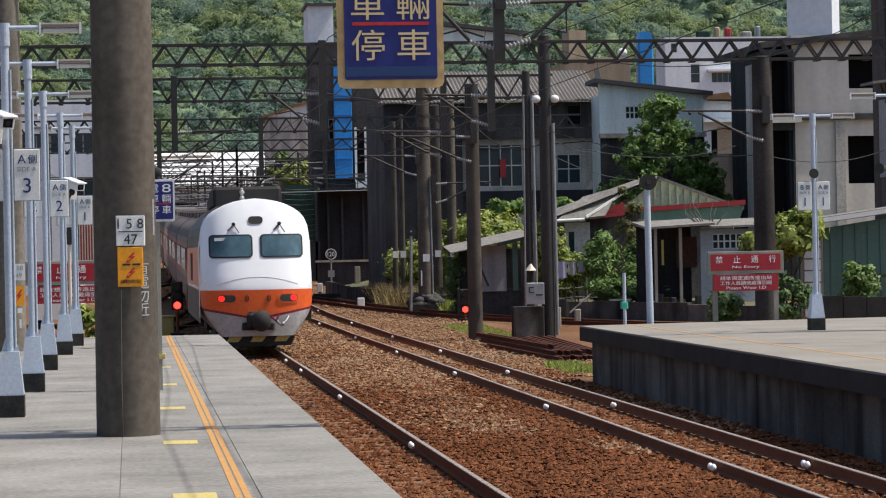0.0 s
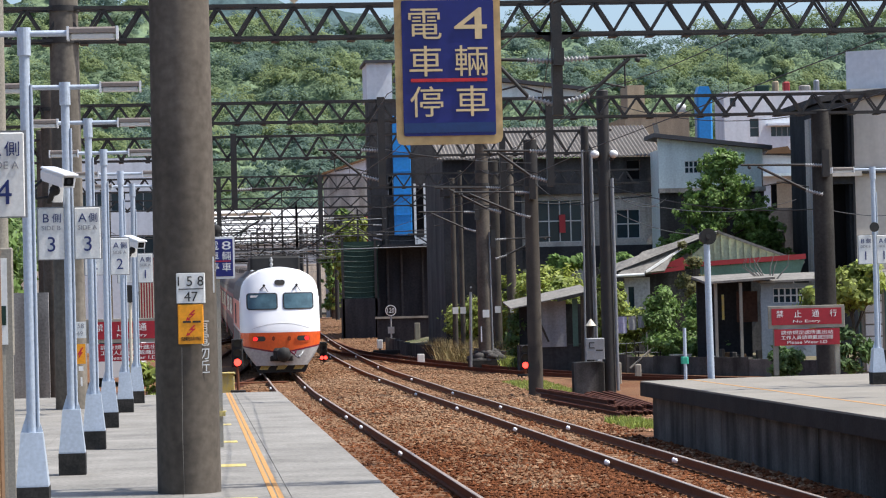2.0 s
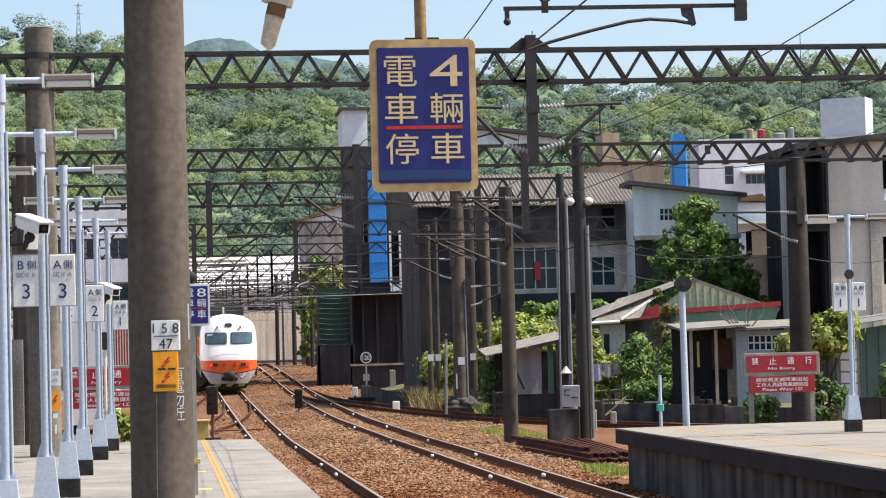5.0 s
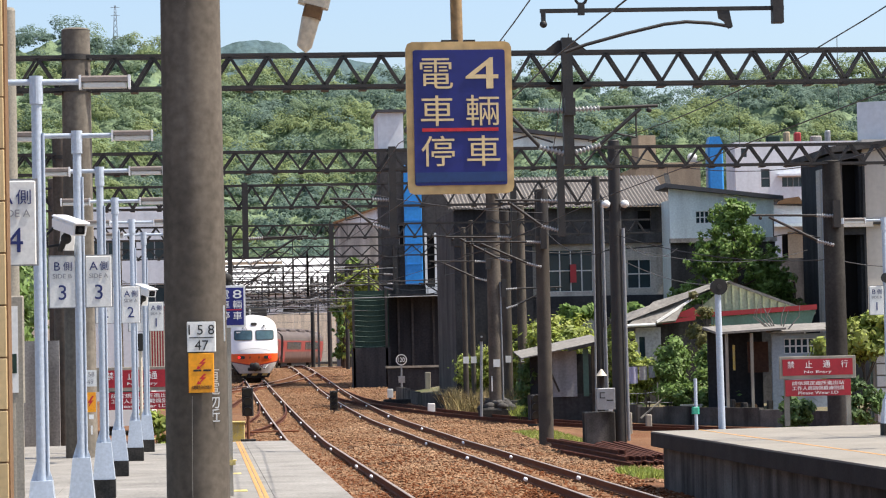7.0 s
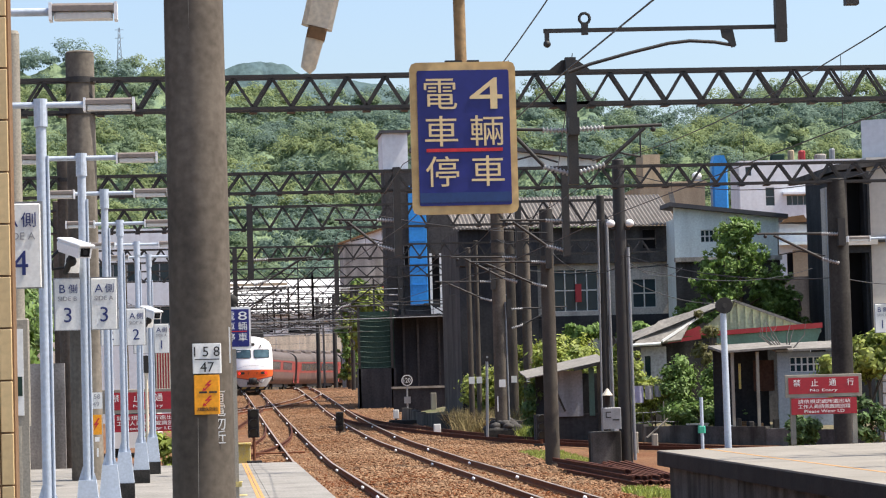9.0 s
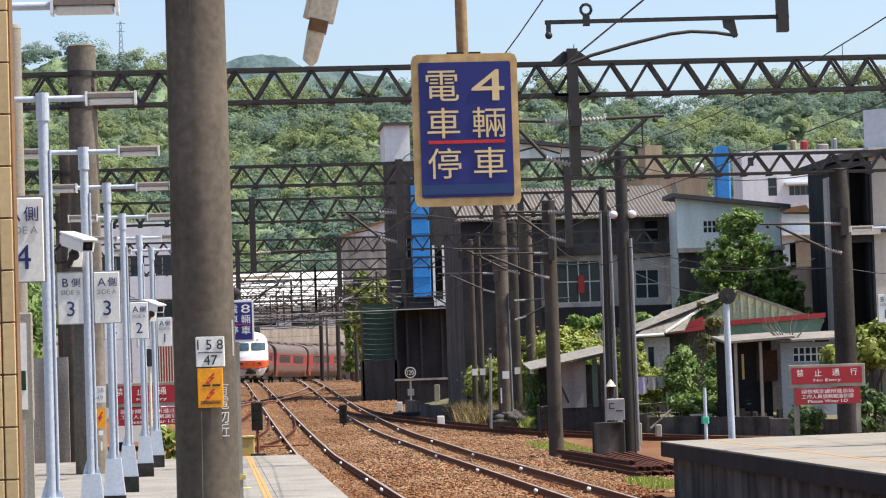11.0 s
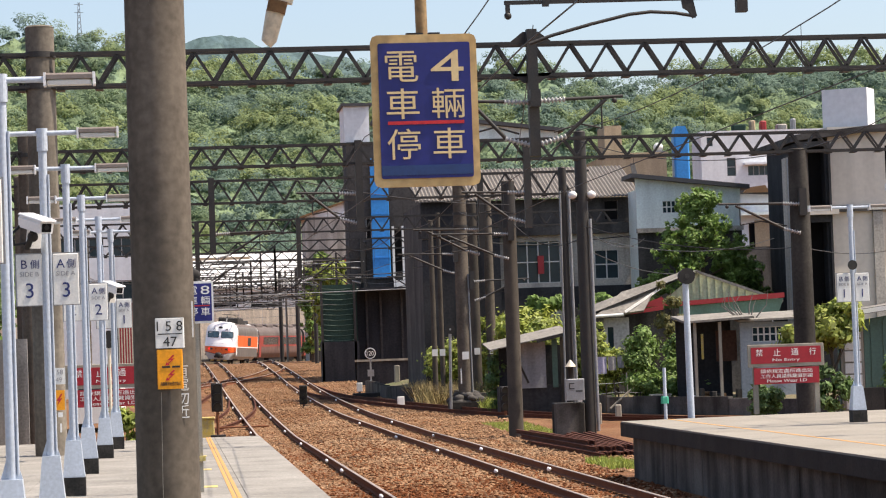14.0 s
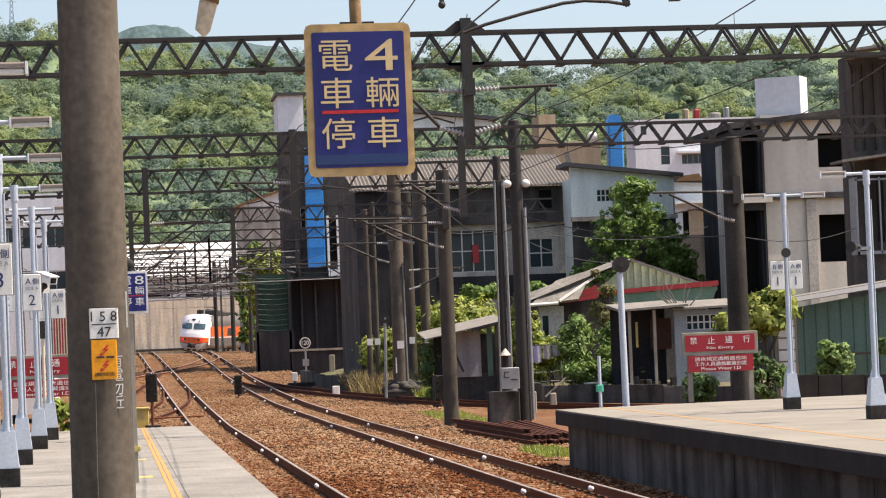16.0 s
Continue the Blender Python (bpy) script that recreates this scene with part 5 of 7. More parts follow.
def no_entry(x0, x1, y, top, z0=0.0):
    t = thing("no_entry_sign", "red board lettered 禁止通行 No Entry on wooden posts", "sign", ((x0 + x1) / 2, y, 0), "no entry boards")
    w = x1 - x0
    for s in (-1, 1):
        part("post", Shape().box(s * w * 0.40 - 0.05, s * w * 0.40 + 0.05, 0.03, 0.12, z0, top - 0.02), CONC_PALE, t)
    part("frame", Shape().box(-w / 2, w / 2, 0, 0.03, top - 0.47, top, 0.01), CONC_PALE, t, "weathered grey frame")
    b = part("upper_board", Shape().box(-w / 2 + 0.07, w / 2 - 0.07, -0.012, -0.001, top - 0.40, top - 0.06), RED_BOARD, t)
    for k, ch in enumerate("禁止通行"):
        letters("character", ch, 0.145, (-0.375 + 0.25 * k) * w * 0.93, -0.016, top - 0.17, INK_WHITE, b)
    letters("lettering", "No Entry", 0.07, 0, -0.016, top - 0.335, INK_WHITE, b, 0.58)
    b = part("lower_board", Shape().box(-w / 2 + 0.12, w / 2 - 0.12, -0.012, 0.02, top - 0.83, top - 0.49), RED_BOARD, t)
    letters("lettering", "請依規定處所進出站", 0.085, 0, -0.016, top - 0.56, INK_WHITE, b, w * 0.68)
    letters("lettering", "工作人員請佩戴識別證", 0.085, 0, -0.016, top - 0.665, INK_WHITE, b, w * 0.68)
    letters("lettering", "Please Wear I.D", 0.062, 0, -0.016, top - 0.765, INK_WHITE, b, w * 0.52)
    return t


def stop_sign(x, y, z0, w, h, num, post_top, post_r):
    """A navy stopping-place sign: 電車 / 停 and a number of cars."""
    t = thing("train_stop_sign", f"navy sign lettered 電車停 {num}輛車 in cream with rim", "sign", (x, y, z0), "stopping place signs")
    rim = CREAM if num == "4" else WHITE_SIGN
    ink = CREAM_INK if num == "4" else INK_WHITE
    def rr(a, b, r):
        return [(sx * (a - r) + r * math.cos(radians(q)), h / 2 + sz * (b - r) + r * math.sin(radians(q))) for sx, sz, q0 in ((1, 1, 0), (-1, 1, 90), (-1, -1, 180), (1, -1, 270)) for q in (q0, q0 + 45, q0 + 90)]
    part("rim", Shape().prism(rr(w / 2, h / 2, 0.06 * w), 0, 0.03), rim, t)
    f = part("face", Shape().prism(rr(w * 0.435, h * 0.445, 0.02 * w), -0.008, -0.001), NAVY, t)
    for cx, col in ((-0.215, "電車停"), (0.215, num + "輛車")):
        for k, ch in enumerate(col):
            letters("character", ch, h * (0.205 if ch == "4" else 0.20), cx * w, -0.012, h * (0.79 - 0.245 * k - (0.02 if k == 2 else 0)), ink, f, w * 0.31)
    part("red_rule", Shape().box(-w * 0.36, w * 0.36, -0.014, -0.009, h * 0.408, h * 0.43), RED_INK, f)
    if num == "4":
        part("lower_strip", Shape().box(-w * 0.43, w * 0.43, -0.013, -0.009, h * 0.075, h * 0.14), BLUE_STRIP, f)
    part("bolt", Shape().box(-0.16 * w, 0.0, 0.0, 0.04, h, h * 1.012).box(0.05 * w, 0.16 * w, 0.0, 0.04, h, h * 1.012), RUBBER, t)
    return t


BLUE_STRIP = mat("teal_blue_strip", (0.012, 0.045, 0.16, 1), rough=0.5, amount=0.3, bump=0)


def build_platform_things():
    xs = [(-1.27, 16.3), (-1.31, 21.7), (-1.22, 26.83), (-1.18, 31.8), (-1.19, 37.78), (-1.10, 43.53), (-1.00, 47.81)]
    for x, y in xs:
        lamp_post(x, y, 0)
    side_sign(-1.125, 16.27, "A", "4", 2.74)
    for i, n in ((2, "3"), (4, "2"), (6, "1")):
        x, y = xs[i]
        side_sign(x + 0.20, y - 0.03, "A", n)
        side_sign(x - 0.165, y - 0.03, "B", n)
    security_camera(-1.30, 26.55, 2.99, 30)
    security_camera(-0.90, 43.2, 2.78, 30)
    # stopping-place sign hung from above
    s = stop_sign(1.305, 13.0, 2.41, 0.53, 0.76, "4", 0, 0)
    part("hanger", Shape().tube([(0.0, 0.06, 0.75), (-0.01, 0.06, 2.2)], 0.03, 12), RUST_TUBE, s, "yellowed hanger tube")
    s = stop_sign(0.365, 31.32, 2.0, 0.34, 0.50, "8", 0, 0)
    part("post", Shape().bar((-0.06, 0.08, -2.0), (-0.06, 0.08, 0.45), 0.1, 0.1), CONC_PALE, s)
    m = part("mirror_back", Shape().ball((-0.05, 0.03, 0.58), 0.075, 14, 8, (1, 0.5, 0.9)), UNDER, s)
    part("hook_lamp", Shape().tube([(-0.03, 0.03, 0.45), (-0.03, 0.03, 0.55)], 0.03), UNDER, s)
    part("lower_clip", Shape().box(-0.16, 0.02, -0.01, 0.06, -1.63, -1.57), YELLOW_TICK, s)
    # fixture hanging down beside it
    t = thing("hanging_lamp", "weathered cream tube lamp hanging askew", "lamp", pose(0.60, 13.0, 3.41, 0, 14, 0))
    part("tube_case", Shape().box(-0.08, 0.075, -0.05, 0.05, -0.06, 0.85, 0.025), CREAM_OLD, t)
    part("end_socket", Shape().box(-0.045, 0.05, -0.06, 0.04, -0.12, -0.06, 0.01), RUST_BAND, t)
    part("end_tube", Shape().tube([(0.0, 0, -0.12), (0.0, 0, -0.26), (-0.01, 0, -0.28)], [0.046, 0.038, 0.03], 12), CREAM_OLD, t)
    # tiled building corner with a beam that carries both
    b = thing("station_building", "tan tiled corner of the station building with canopy beam", "building", kind="structure")
    part("core", Shape().box(-2.2, -0.85, 11.8, 12.0, 0, 4.9), GROUT, b)
    me = Shape().box(-0.028, 0.028, 0, 0.012, -0.112, 0.112, 0.004).mesh("tile")
    for i in range(4):
        for k in range(21):
            part("tile", me, TILE, b, at=(-0.885 - 0.0625 * i, 11.786, 0.13 + 0.232 * k))
    part("canopy_beam", Shape().box(-2.2, 1.9, 12.05, 13.25, 4.45, 4.7), CREAM_OLD, b)
    part("hanger_rod", Shape().tube([(0.86, 13.05, 4.0), (0.86, 13.05, 4.5)], 0.03), CREAM, b)
    nb = thing("notice_board", "grey framed notice board beside the tiled wall", "notice board", (-1.30, 17.8, 0))
    part("board", Shape().box(-0.35, 0.12, 0, 0.05, 1.35, 2.07, 0.01), CONC_PALE, nb)
    part("glass", Shape().box(-0.3, 0.08, -0.006, -0.001, 1.42, 2.0), WHITE_SIGN, nb)
    part("green_notice", Shape().box(-0.05, 0.07, -0.01, -0.007, 1.55, 1.68), NET_GREEN, nb)
    for x in (-0.3, 0.06):
        part("leg", Shape().box(x, x + 0.05, 0, 0.05, 0, 1.35), CONC_PALE, nb)
    pole(-1.59, 22.4, 0.075, 4.6, CONC_PALE, "slim pale concrete pole beside the building", base=0.0, seg=14, name="slim_pole")
    no_entry(-2.05, -0.25, 51.6, 1.53)
    no_entry(12.0, 13.63, 54.0, 1.45)
    # right platform
    for x, y in ((12.44, 46.94), (12.15, 40.67)):
        lamp_post(x, y, 0)
    side_sign(12.60, 46.9, "A", "1", 2.72)
    side_sign(12.26, 46.9, "B", "1", 2.72)
    bell = thing("platform_horn", "dark round horn loudspeaker on the lamp post", "loudspeaker", (12.39, 46.85, 2.86))
    part("bell", Shape().tube([(0, 0.1, 0), (0, 0.0, 0), (0, -0.12, 0)], [0.03, 0.05, 0.09], 16, True), STEEL, bell)
    bell = thing("platform_horn", "dark horn loudspeakers clustered on a lamp post", "loudspeaker", (12.0, 40.6, 2.75))
    part("bell", Shape().tube([(0, 0.05, 0), (-0.1, 0.0, 0), (-0.2, -0.1, 0)], [0.03, 0.05, 0.09], 16, True), STEEL, bell)
    part("bracket", Shape().box(-0.02, 0.15, -0.02, 0.03, -0.05, 0.0), STEEL_GREY, bell)
    wp = thing("white_post", "slim white post with round dark lamp on top", "post", (10.65, 53.45, -0.08))
    part("mast", Shape().tube([(0, 0, 0), (-0.02, 0, 2.85)], [0.075, 0.065], 14), LAMP_BLUE, wp)
    part("hood", Shape().tube([(0, 0.16, 3.0), (0, -0.1, 3.0)], [0.15, 0.17], 18), UNDER, wp)
    part("lens", Shape().disc((0, -0.115, 3.0), 0.05, 0.012), STEEL, wp)
    gp = thing("pipe_post", "thin green and white marker post at platform end", "post", (10.05, 53.1, -0.1))
    part("mast", Shape().tube([(0, 0, -0.2), (0, 0, 1.15)], 0.035, 10), LAMP_BLUE, gp)
    part("wrap", Shape().box(-0.09, 0.07, -0.04, 0.03, 0.42, 0.58, 0.03), TARP_GREEN, gp)


RUST_TUBE = mat("brown_yellowed_tube", (0.30, 0.20, 0.09, 1), (0.20, 0.12, 0.05, 1), rough=0.6, scale=6, amount=0.5)
CREAM_OLD = mat("old_cream_enamel", (0.66, 0.60, 0.48, 1), (0.50, 0.42, 0.30, 1), rough=0.5, scale=8, fine=40, amount=0.4)
RUST_BAND = mat("brown_rusty_band", (0.22, 0.12, 0.05, 1), rough=0.8, amount=0.5)
TARP_GREEN = mat("turquoise_plastic", (0.04, 0.36, 0.24, 1), rough=0.5, amount=0.3)
SIGNAL_DISCS = []


def dwarf_signal(x, y, z0, n, red, post, size=0.2, double=False):
    t = thing("track_signal", "black dwarf signal head on a short post", "signal", (x, y, z0), "signals in the yard")
    hgt = n * size * 1.3
    part("post", Shape().tube([(0, 0.05, 0), (0, 0.05, post)], 0.05, 10), RAIL_SIDE, t)
    part("head", Shape().box(-size * 0.78, size * 0.78, 0, size * 1.1, post, post + hgt, 0.03), UNDER, t)
    for k in range(n):
        zc = post + hgt * (k + 0.5) / n
        for dx in ((-size * 0.40, size * 0.40) if double else (0,)):
            r = size * (0.37 if double else 0.5)
            part("hood", Shape().rings([[(dx + q * math.cos(a), yy, zc + q * math.sin(a)) for a in np.linspace(-0.4, math.pi + 0.4, 12)] + [(dx + q * 0.93 * math.cos(a), yy, zc + q * 0.93 * math.sin(a)) for a in np.linspace(math.pi + 0.4, -0.4, 12)] for yy, q in ((0.0, r * 1.25), (-size * 0.75, r * 1.2))]), UNDER, t)
            part("lens", Shape().disc((dx, -0.005, zc), r, 0.006), LENS_DARK, t)
            if k == red:
                home = Matrix.Translation((dx - r, -0.03, zc))
                d = part("lamp_disc", Shape().disc((r, -0.004, 0), r * 0.98, 0.004), GLOW_SIGNAL, t, "lit red lamp disc", at=home)
                SIGNAL_DISCS.append((d, home))
    part("foot", Shape().box(-0.25, 0.25, -0.1, 0.3, -0.05, 0.12, 0.02), BLACK_BASE, t)
    return t


def build_yard_things():
    dwarf_signal(1.50, 86.9, ground_z(86.9), 3, 0, 0.88, 0.24)
    a = thing("yellow_cabinet", "small yellow trackside equipment box", "box", (1.0, 88, ground_z(88)))
    part("box", Shape().box(-0.4, 0.4, -0.2, 0.3, 0, 0.62, 0.03), YELLOW_TICK, a)
    part("lid", Shape().box(-0.43, 0.43, -0.23, 0.33, 0.62, 0.68, 0.02), YELLOW_TICK, a)
    m = thing("point_machine", "dark point machine beside the track", "machine", (0.75, 92, ground_z(92)))
    part("case", Shape().box(-0.5, 0.5, -0.3, 0.3, 0, 0.35, 0.08), UNDER, m)
    part("rod", Shape().tube([(0.5, 0, 0.15), (2.6, 0, 0.15)], 0.03), RAIL_SIDE, m)
    dwarf_signal(5.62, 112.5, ground_z(112.5), 3, 0, 0.14, 0.21, True)
    dwarf_signal(11.95, 94, ground_z(94), 3, 0, max(0.15, -0.71 - ground_z(94)), 0.225)
    # relay box on a concrete block, with lantern
    b = thing("relay_box", "grey relay box with lantern on a dark concrete block", "box", (11.72, 77.0, 0))
    part("block", Shape().box(-0.50, 0.38, -0.35, 0.4, ground_z(77) - 0.1, -0.12, 0.03), PLAT_WALL, b, "dark stained concrete block")
    part("cabinet", Shape().box(-0.20, 0.36, -0.55, -0.36, -0.05, 0.58, 0.02), STEEL_GREY, b)
    part("stencil", Shape().box(-0.1, 0.06, -0.556, -0.551, 0.28, 0.31).box(-0.1, -0.07, -0.556, -0.551, 0.31, 0.45).box(-0.1, 0.06, -0.556, -0.551, 0.43, 0.46).box(0.1, 0.3, -0.556, -0.551, 0.2, 0.24), INK_BLACK, b)
    part("lantern", Shape().tube([(-0.02, -0.45, 0.58), (-0.02, -0.45, 0.92), (-0.02, -0.45, 0.93), (-0.02, -0.45, 1.12)], [0.07, 0.09, 0.15, 0.02], 12), UNDER, b)
    part("lantern_roof", Shape().tube([(-0.02, -0.45, 0.94), (-0.02, -0.45, 1.14)], [0.17, 0.02], 12), CREAM_OLD, b)
    # pile of old rails
    r = random.Random(2)
    pile = thing("rail_pile", "stack of rusty scrap rails lying on the ballast", "rail pile", (0, 0, 0))
    for k in range(22):
        lay = k // 10
        q = k % 10 + 0.4 * lay
        xn, xf = 10.12 + 0.125 * q + r.uniform(-0.03, 0.03), 9.75 + 0.225 * q + r.uniform(-0.05, 0.05)
        z = ground_z(68) + 0.11 * lay
        y0 = 62.2 + r.uniform(-0.6, 0.9) + 0.8 * lay
        part("rail", Shape().rings([[(x + a, yy, z + bb * 0.9 + 0.14) for a, bb in RAIL_PROFILE] for x, yy in ((xn, y0), (xf, y0 + 10.6 + r.uniform(-0.7, 0.7)))]), RAIL_RED, pile)
    s = thing("lamp_post_thin", "thin grey post with round dark signal disc", "signal", (10.66, 100.4, ground_z(100.4)))
    part("mast", Shape().tube([(0, 0, 0), (0.06, 0, 3.12)], 0.055, 10), STEEL_GREY, s)
    part("hood", Shape().tube([(0.06, 0.2, 3.24), (0.06, -0.12, 3.24)], [0.15, 0.18], 16), UNDER, s)
    part("lens", Shape().disc((0.06, -0.13, 3.24), 0.04, 0.01), STEEL_GREY, s)
    s = thing("lamp_post_thin", "thin post with dark round lamp beside the mast", "signal", (12.0, 78.6, ground_z(78)))
    part("mast", Shape().tube([(0.12, 0, 0), (0.12, 0, 3.6)], 0.045, 10), STEEL_GREY, s)
    part("hood", Shape().tube([(0.12, 0.15, 3.7), (0.12, -0.12, 3.7)], [0.13, 0.17], 16), UNDER, s)
    s = thing("speed_sign", "white round speed sign reading 120 on a post", "sign", (10.40, 137, ground_z(137) - 0.6))
    part("mast", Shape().tube([(0, 0, 0), (0, 0, 2.2)], 0.045, 8), STEEL_GREY, s)
    part("disc", Shape().disc((0, -0.08, 2.35), 0.29, 0.03, 24), INK_WHITE, s)
    part("ring", Shape().disc((0, -0.084, 2.35), 0.245, 0.003, 24), STEEL, s)
    letters("number", "120", 0.24, 0, -0.09, 2.35, INK_WHITE, s, 0.36)
    part("small_plate", Shape().box(-0.17, 0.17, -0.07, -0.05, 1.15, 1.5), STEEL_GREY, s)
    for x, y, w, h, m2 in ((11.0, 128, 0.13, 1.35, CONC_PALE), (14.15, 87, 0.13, 0.75, CONC_PALE), (15.2, 89, 0.1, 0.6, CONC_PALE)):
        k = thing("concrete_stake", "short pale concrete marker stake", "stake", (x, y, ground_z(y) - 0.05))
        part("stake", Shape().box(-w, w, -w, w, 0, h, 0.03), m2, k)
    for x, y, w, h in ((9.0, 126, 0.13, 0.6), (9.4, 108, 0.14, 0.5)):
        k = thing("cable_box", "small white trackside cable box", "box", (x, y, ground_z(y) - 0.02))
        part("case", Shape().box(-w, w, -0.15, 0.15, h - 0.42, h, 0.02), WHITE_SIGN, k)
        part("leg", Shape().tube([(0, 0, 0), (0, 0, h - 0.4)], 0.06), STEEL, k)
    tr = thing("cable_trough", "dark cable trough lying on the ballast", "trough", (9.6, 122, ground_z(122)))
    part("trough", Shape().box(-1.2, 1.2, -0.4, 0.4, 0, 0.22, 0.04), BLACK_BASE, tr)


build_poles()
build_platform_things()
build_yard_things()


# ---- houses ----
def facade(x0, x1, z0, z1, y, th, holes):
    """A wall that faces the line, with openings cut through it."""
    xs = sorted({x0, x1, *[v for h in holes for v in h[:2]]})
    zs = sorted({z0, z1, *[v for h in holes for v in h[2:4]]})
    nx, nz = len(xs), len(zs)
    def solid(i, k):
        if not (0 <= i < nx - 1 and 0 <= k < nz - 1):
            return False
        xm, zm = (xs[i] + xs[i + 1]) / 2, (zs[k] + zs[k + 1]) / 2
        return not any(h[0] <= xm <= h[1] and h[2] <= zm <= h[3] for h in holes)
    v = [(x, yy, z) for yy in (y, y + th) for z in zs for x in xs]
    ix = lambda b, k, i: b * nx * nz + k * nx + i
    f = []
    for k in range(nz - 1):
        for i in range(nx - 1):
            if not solid(i, k):
                continue
            f.append((ix(0, k, i), ix(0, k, i + 1), ix(0, k + 1, i + 1), ix(0, k + 1, i)))
            f.append((ix(1, k + 1, i), ix(1, k + 1, i + 1), ix(1, k, i + 1), ix(1, k, i)))
            for di, dk, (a1, a2) in ((-1, 0, ((k, i), (k + 1, i))), (1, 0, ((k, i + 1), (k + 1, i + 1))), (0, -1, ((k, i), (k, i + 1))), (0, 1, ((k + 1, i), (k + 1, i + 1)))):
                if not solid(i + di, k + dk):
                    f.append((ix(0, *a1), ix(0, *a2), ix(1, *a2), ix(1, *a1)))
    return Shape().add(v, f)


def window(parent, x0, x1, z0, z1, y, nx=2, nz=1, glass=None, bar=None, grille=False, t=0.05):
    w = part("window", Shape().box(x0 - 0.03, x1 + 0.03, y + 0.10, y + 0.13, z0 - 0.03, z1 + 0.03), glass or GLASS_DARK, parent)
    f = Shape()
    for k in range(nx + 1):
        x = x0 + (x1 - x0) * k / nx
        f.box(x - t / 2, x + t / 2, y + 0.04, y + 0.09, z0, z1)
    for k in range(nz + 1):
        z = z0 + (z1 - z0) * k / nz
        f.box(x0, x1, y + 0.045, y + 0.085, z - t / 2, z + t / 2)
    part("window_grille" if grille else "window_frame", f, bar or STEEL_GREY, w)
    return w


def house(label, x0, x1, y, depth, z0, z1, wall, holes, name="house", side=None, category="house"):
    """Front wall with openings, sides and back; returns the thing, with windows still to be set."""
    t = thing(name, label, category)
    th = 0.2
    part("front_wall", facade(x0, x1, z0, z1, y, th, holes), wall, t)
    part("side_wall", Shape().box(x0, x0 + th, y + th, y + depth, z0, z1), side or wall, t)
    part("side_wall", Shape().box(x1 - th, x1, y + th, y + depth, z0, z1), side or wall, t)
    part("back_wall", Shape().box(x0 + th, x1 - th, y + depth - th, y + depth, z0, z1), wall, t)
    # Black sheet standing in for the unlit rooms behind the openings.
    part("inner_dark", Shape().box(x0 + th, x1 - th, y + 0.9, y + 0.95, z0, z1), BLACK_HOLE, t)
    return t


def corrugated(x0, x1, y0, z0, y1, z1, pitch, mt, parent, name="roof", label="", amp=0.035):
    """A corrugated sheet that climbs from its eave at y0 to y1."""
    n = int((x1 - x0) / pitch)
    pts = [(x0 + (x1 - x0) * i / n, amp * (1 if i % 2 else -1)) for i in range(n + 1)]
    sh = Shape()
    top = [[(x, yy, z + d) for x, d in pts] for yy, z in ((y0, z0), (y1, z1))]
    low = [[(x, yy, z + d - 0.05) for x, d in pts] for yy, z in ((y0, z0), (y1, z1))]
    sh.rings([low[1], top[1], top[0], low[0]], False, False, closed=False)
    return part(name, sh, mt, parent, label)


def grey_building():
    g = ground_z(115) - 0.5
    holes = [(18.85, 19.9, 4.45, 5.72), (15.35, 17.3, 4.35, 6.2), (19.35, 19.95, 7.05, 7.9), (12.6, 13.6, 4.4, 5.9)]
    t = house("grey stained two-storey building with corrugated roof", 11.2, 21.2, 115, 9, g, 8.05, WALL_GREY, holes, side=WALL_DARK)
    part("upper_storey_cladding", facade(11.2, 20.75, 6.95, 8.05, 114.93, 0.06, [holes[2]]), WALL_DARK, t, "dark upper wall")
    part("sooty_bay", facade(11.15, 14.6, g, 6.4, 114.8, 0.08, [holes[3]]), WALL_BLACK_SHADE, t, "near-black wall of the far bay")
    part("sooty_upper", Shape().box(11.15, 14.6, 114.84, 114.92, 6.94, 8.0), WALL_BLACK_SHADE, t)
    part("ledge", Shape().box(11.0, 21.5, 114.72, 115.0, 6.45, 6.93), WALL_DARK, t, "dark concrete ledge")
    part("lower_band", Shape().box(14.62, 21.25, 114.9, 114.99, 3.2, 4.15), WALL_BLACK_SHADE, t)
    window(t, *holes[0], 115, 2, 2, bar=FRAME_WHITE)
    w = window(t, *holes[1], 115, 4, 2, bar=FRAME_WHITE)
    part("red_cloth", Shape().box(16.28, 16.55, 114.9, 114.95, 4.75, 5.55), RED_TRIM, w, "red cloth hanging in the window")
    window(t, *holes[2], 115, 1, 1, bar=WALL_DARK, glass=BLACK_HOLE)
    window(t, *holes[3], 115, 2, 2)
    corrugated(10.9, 20.95, 114.5, 8.1, 119.5, 9.75, 0.085, ROOF_GREY, t, label="weathered corrugated roof sheet")
    part("gable_fascia", Shape().prism([(20.75, 8.1), (21.0, 8.1), (20.7, 9.5), (20.5, 9.5)], 114.5, 114.6), ROOF_PALE, t)
    part("cable_bundle", Shape().tube([(12.3, 114.3, 6.3), (16, 114.3, 6.0), (21.4, 114.3, 6.35)], 0.03, 6), WIRE, t)


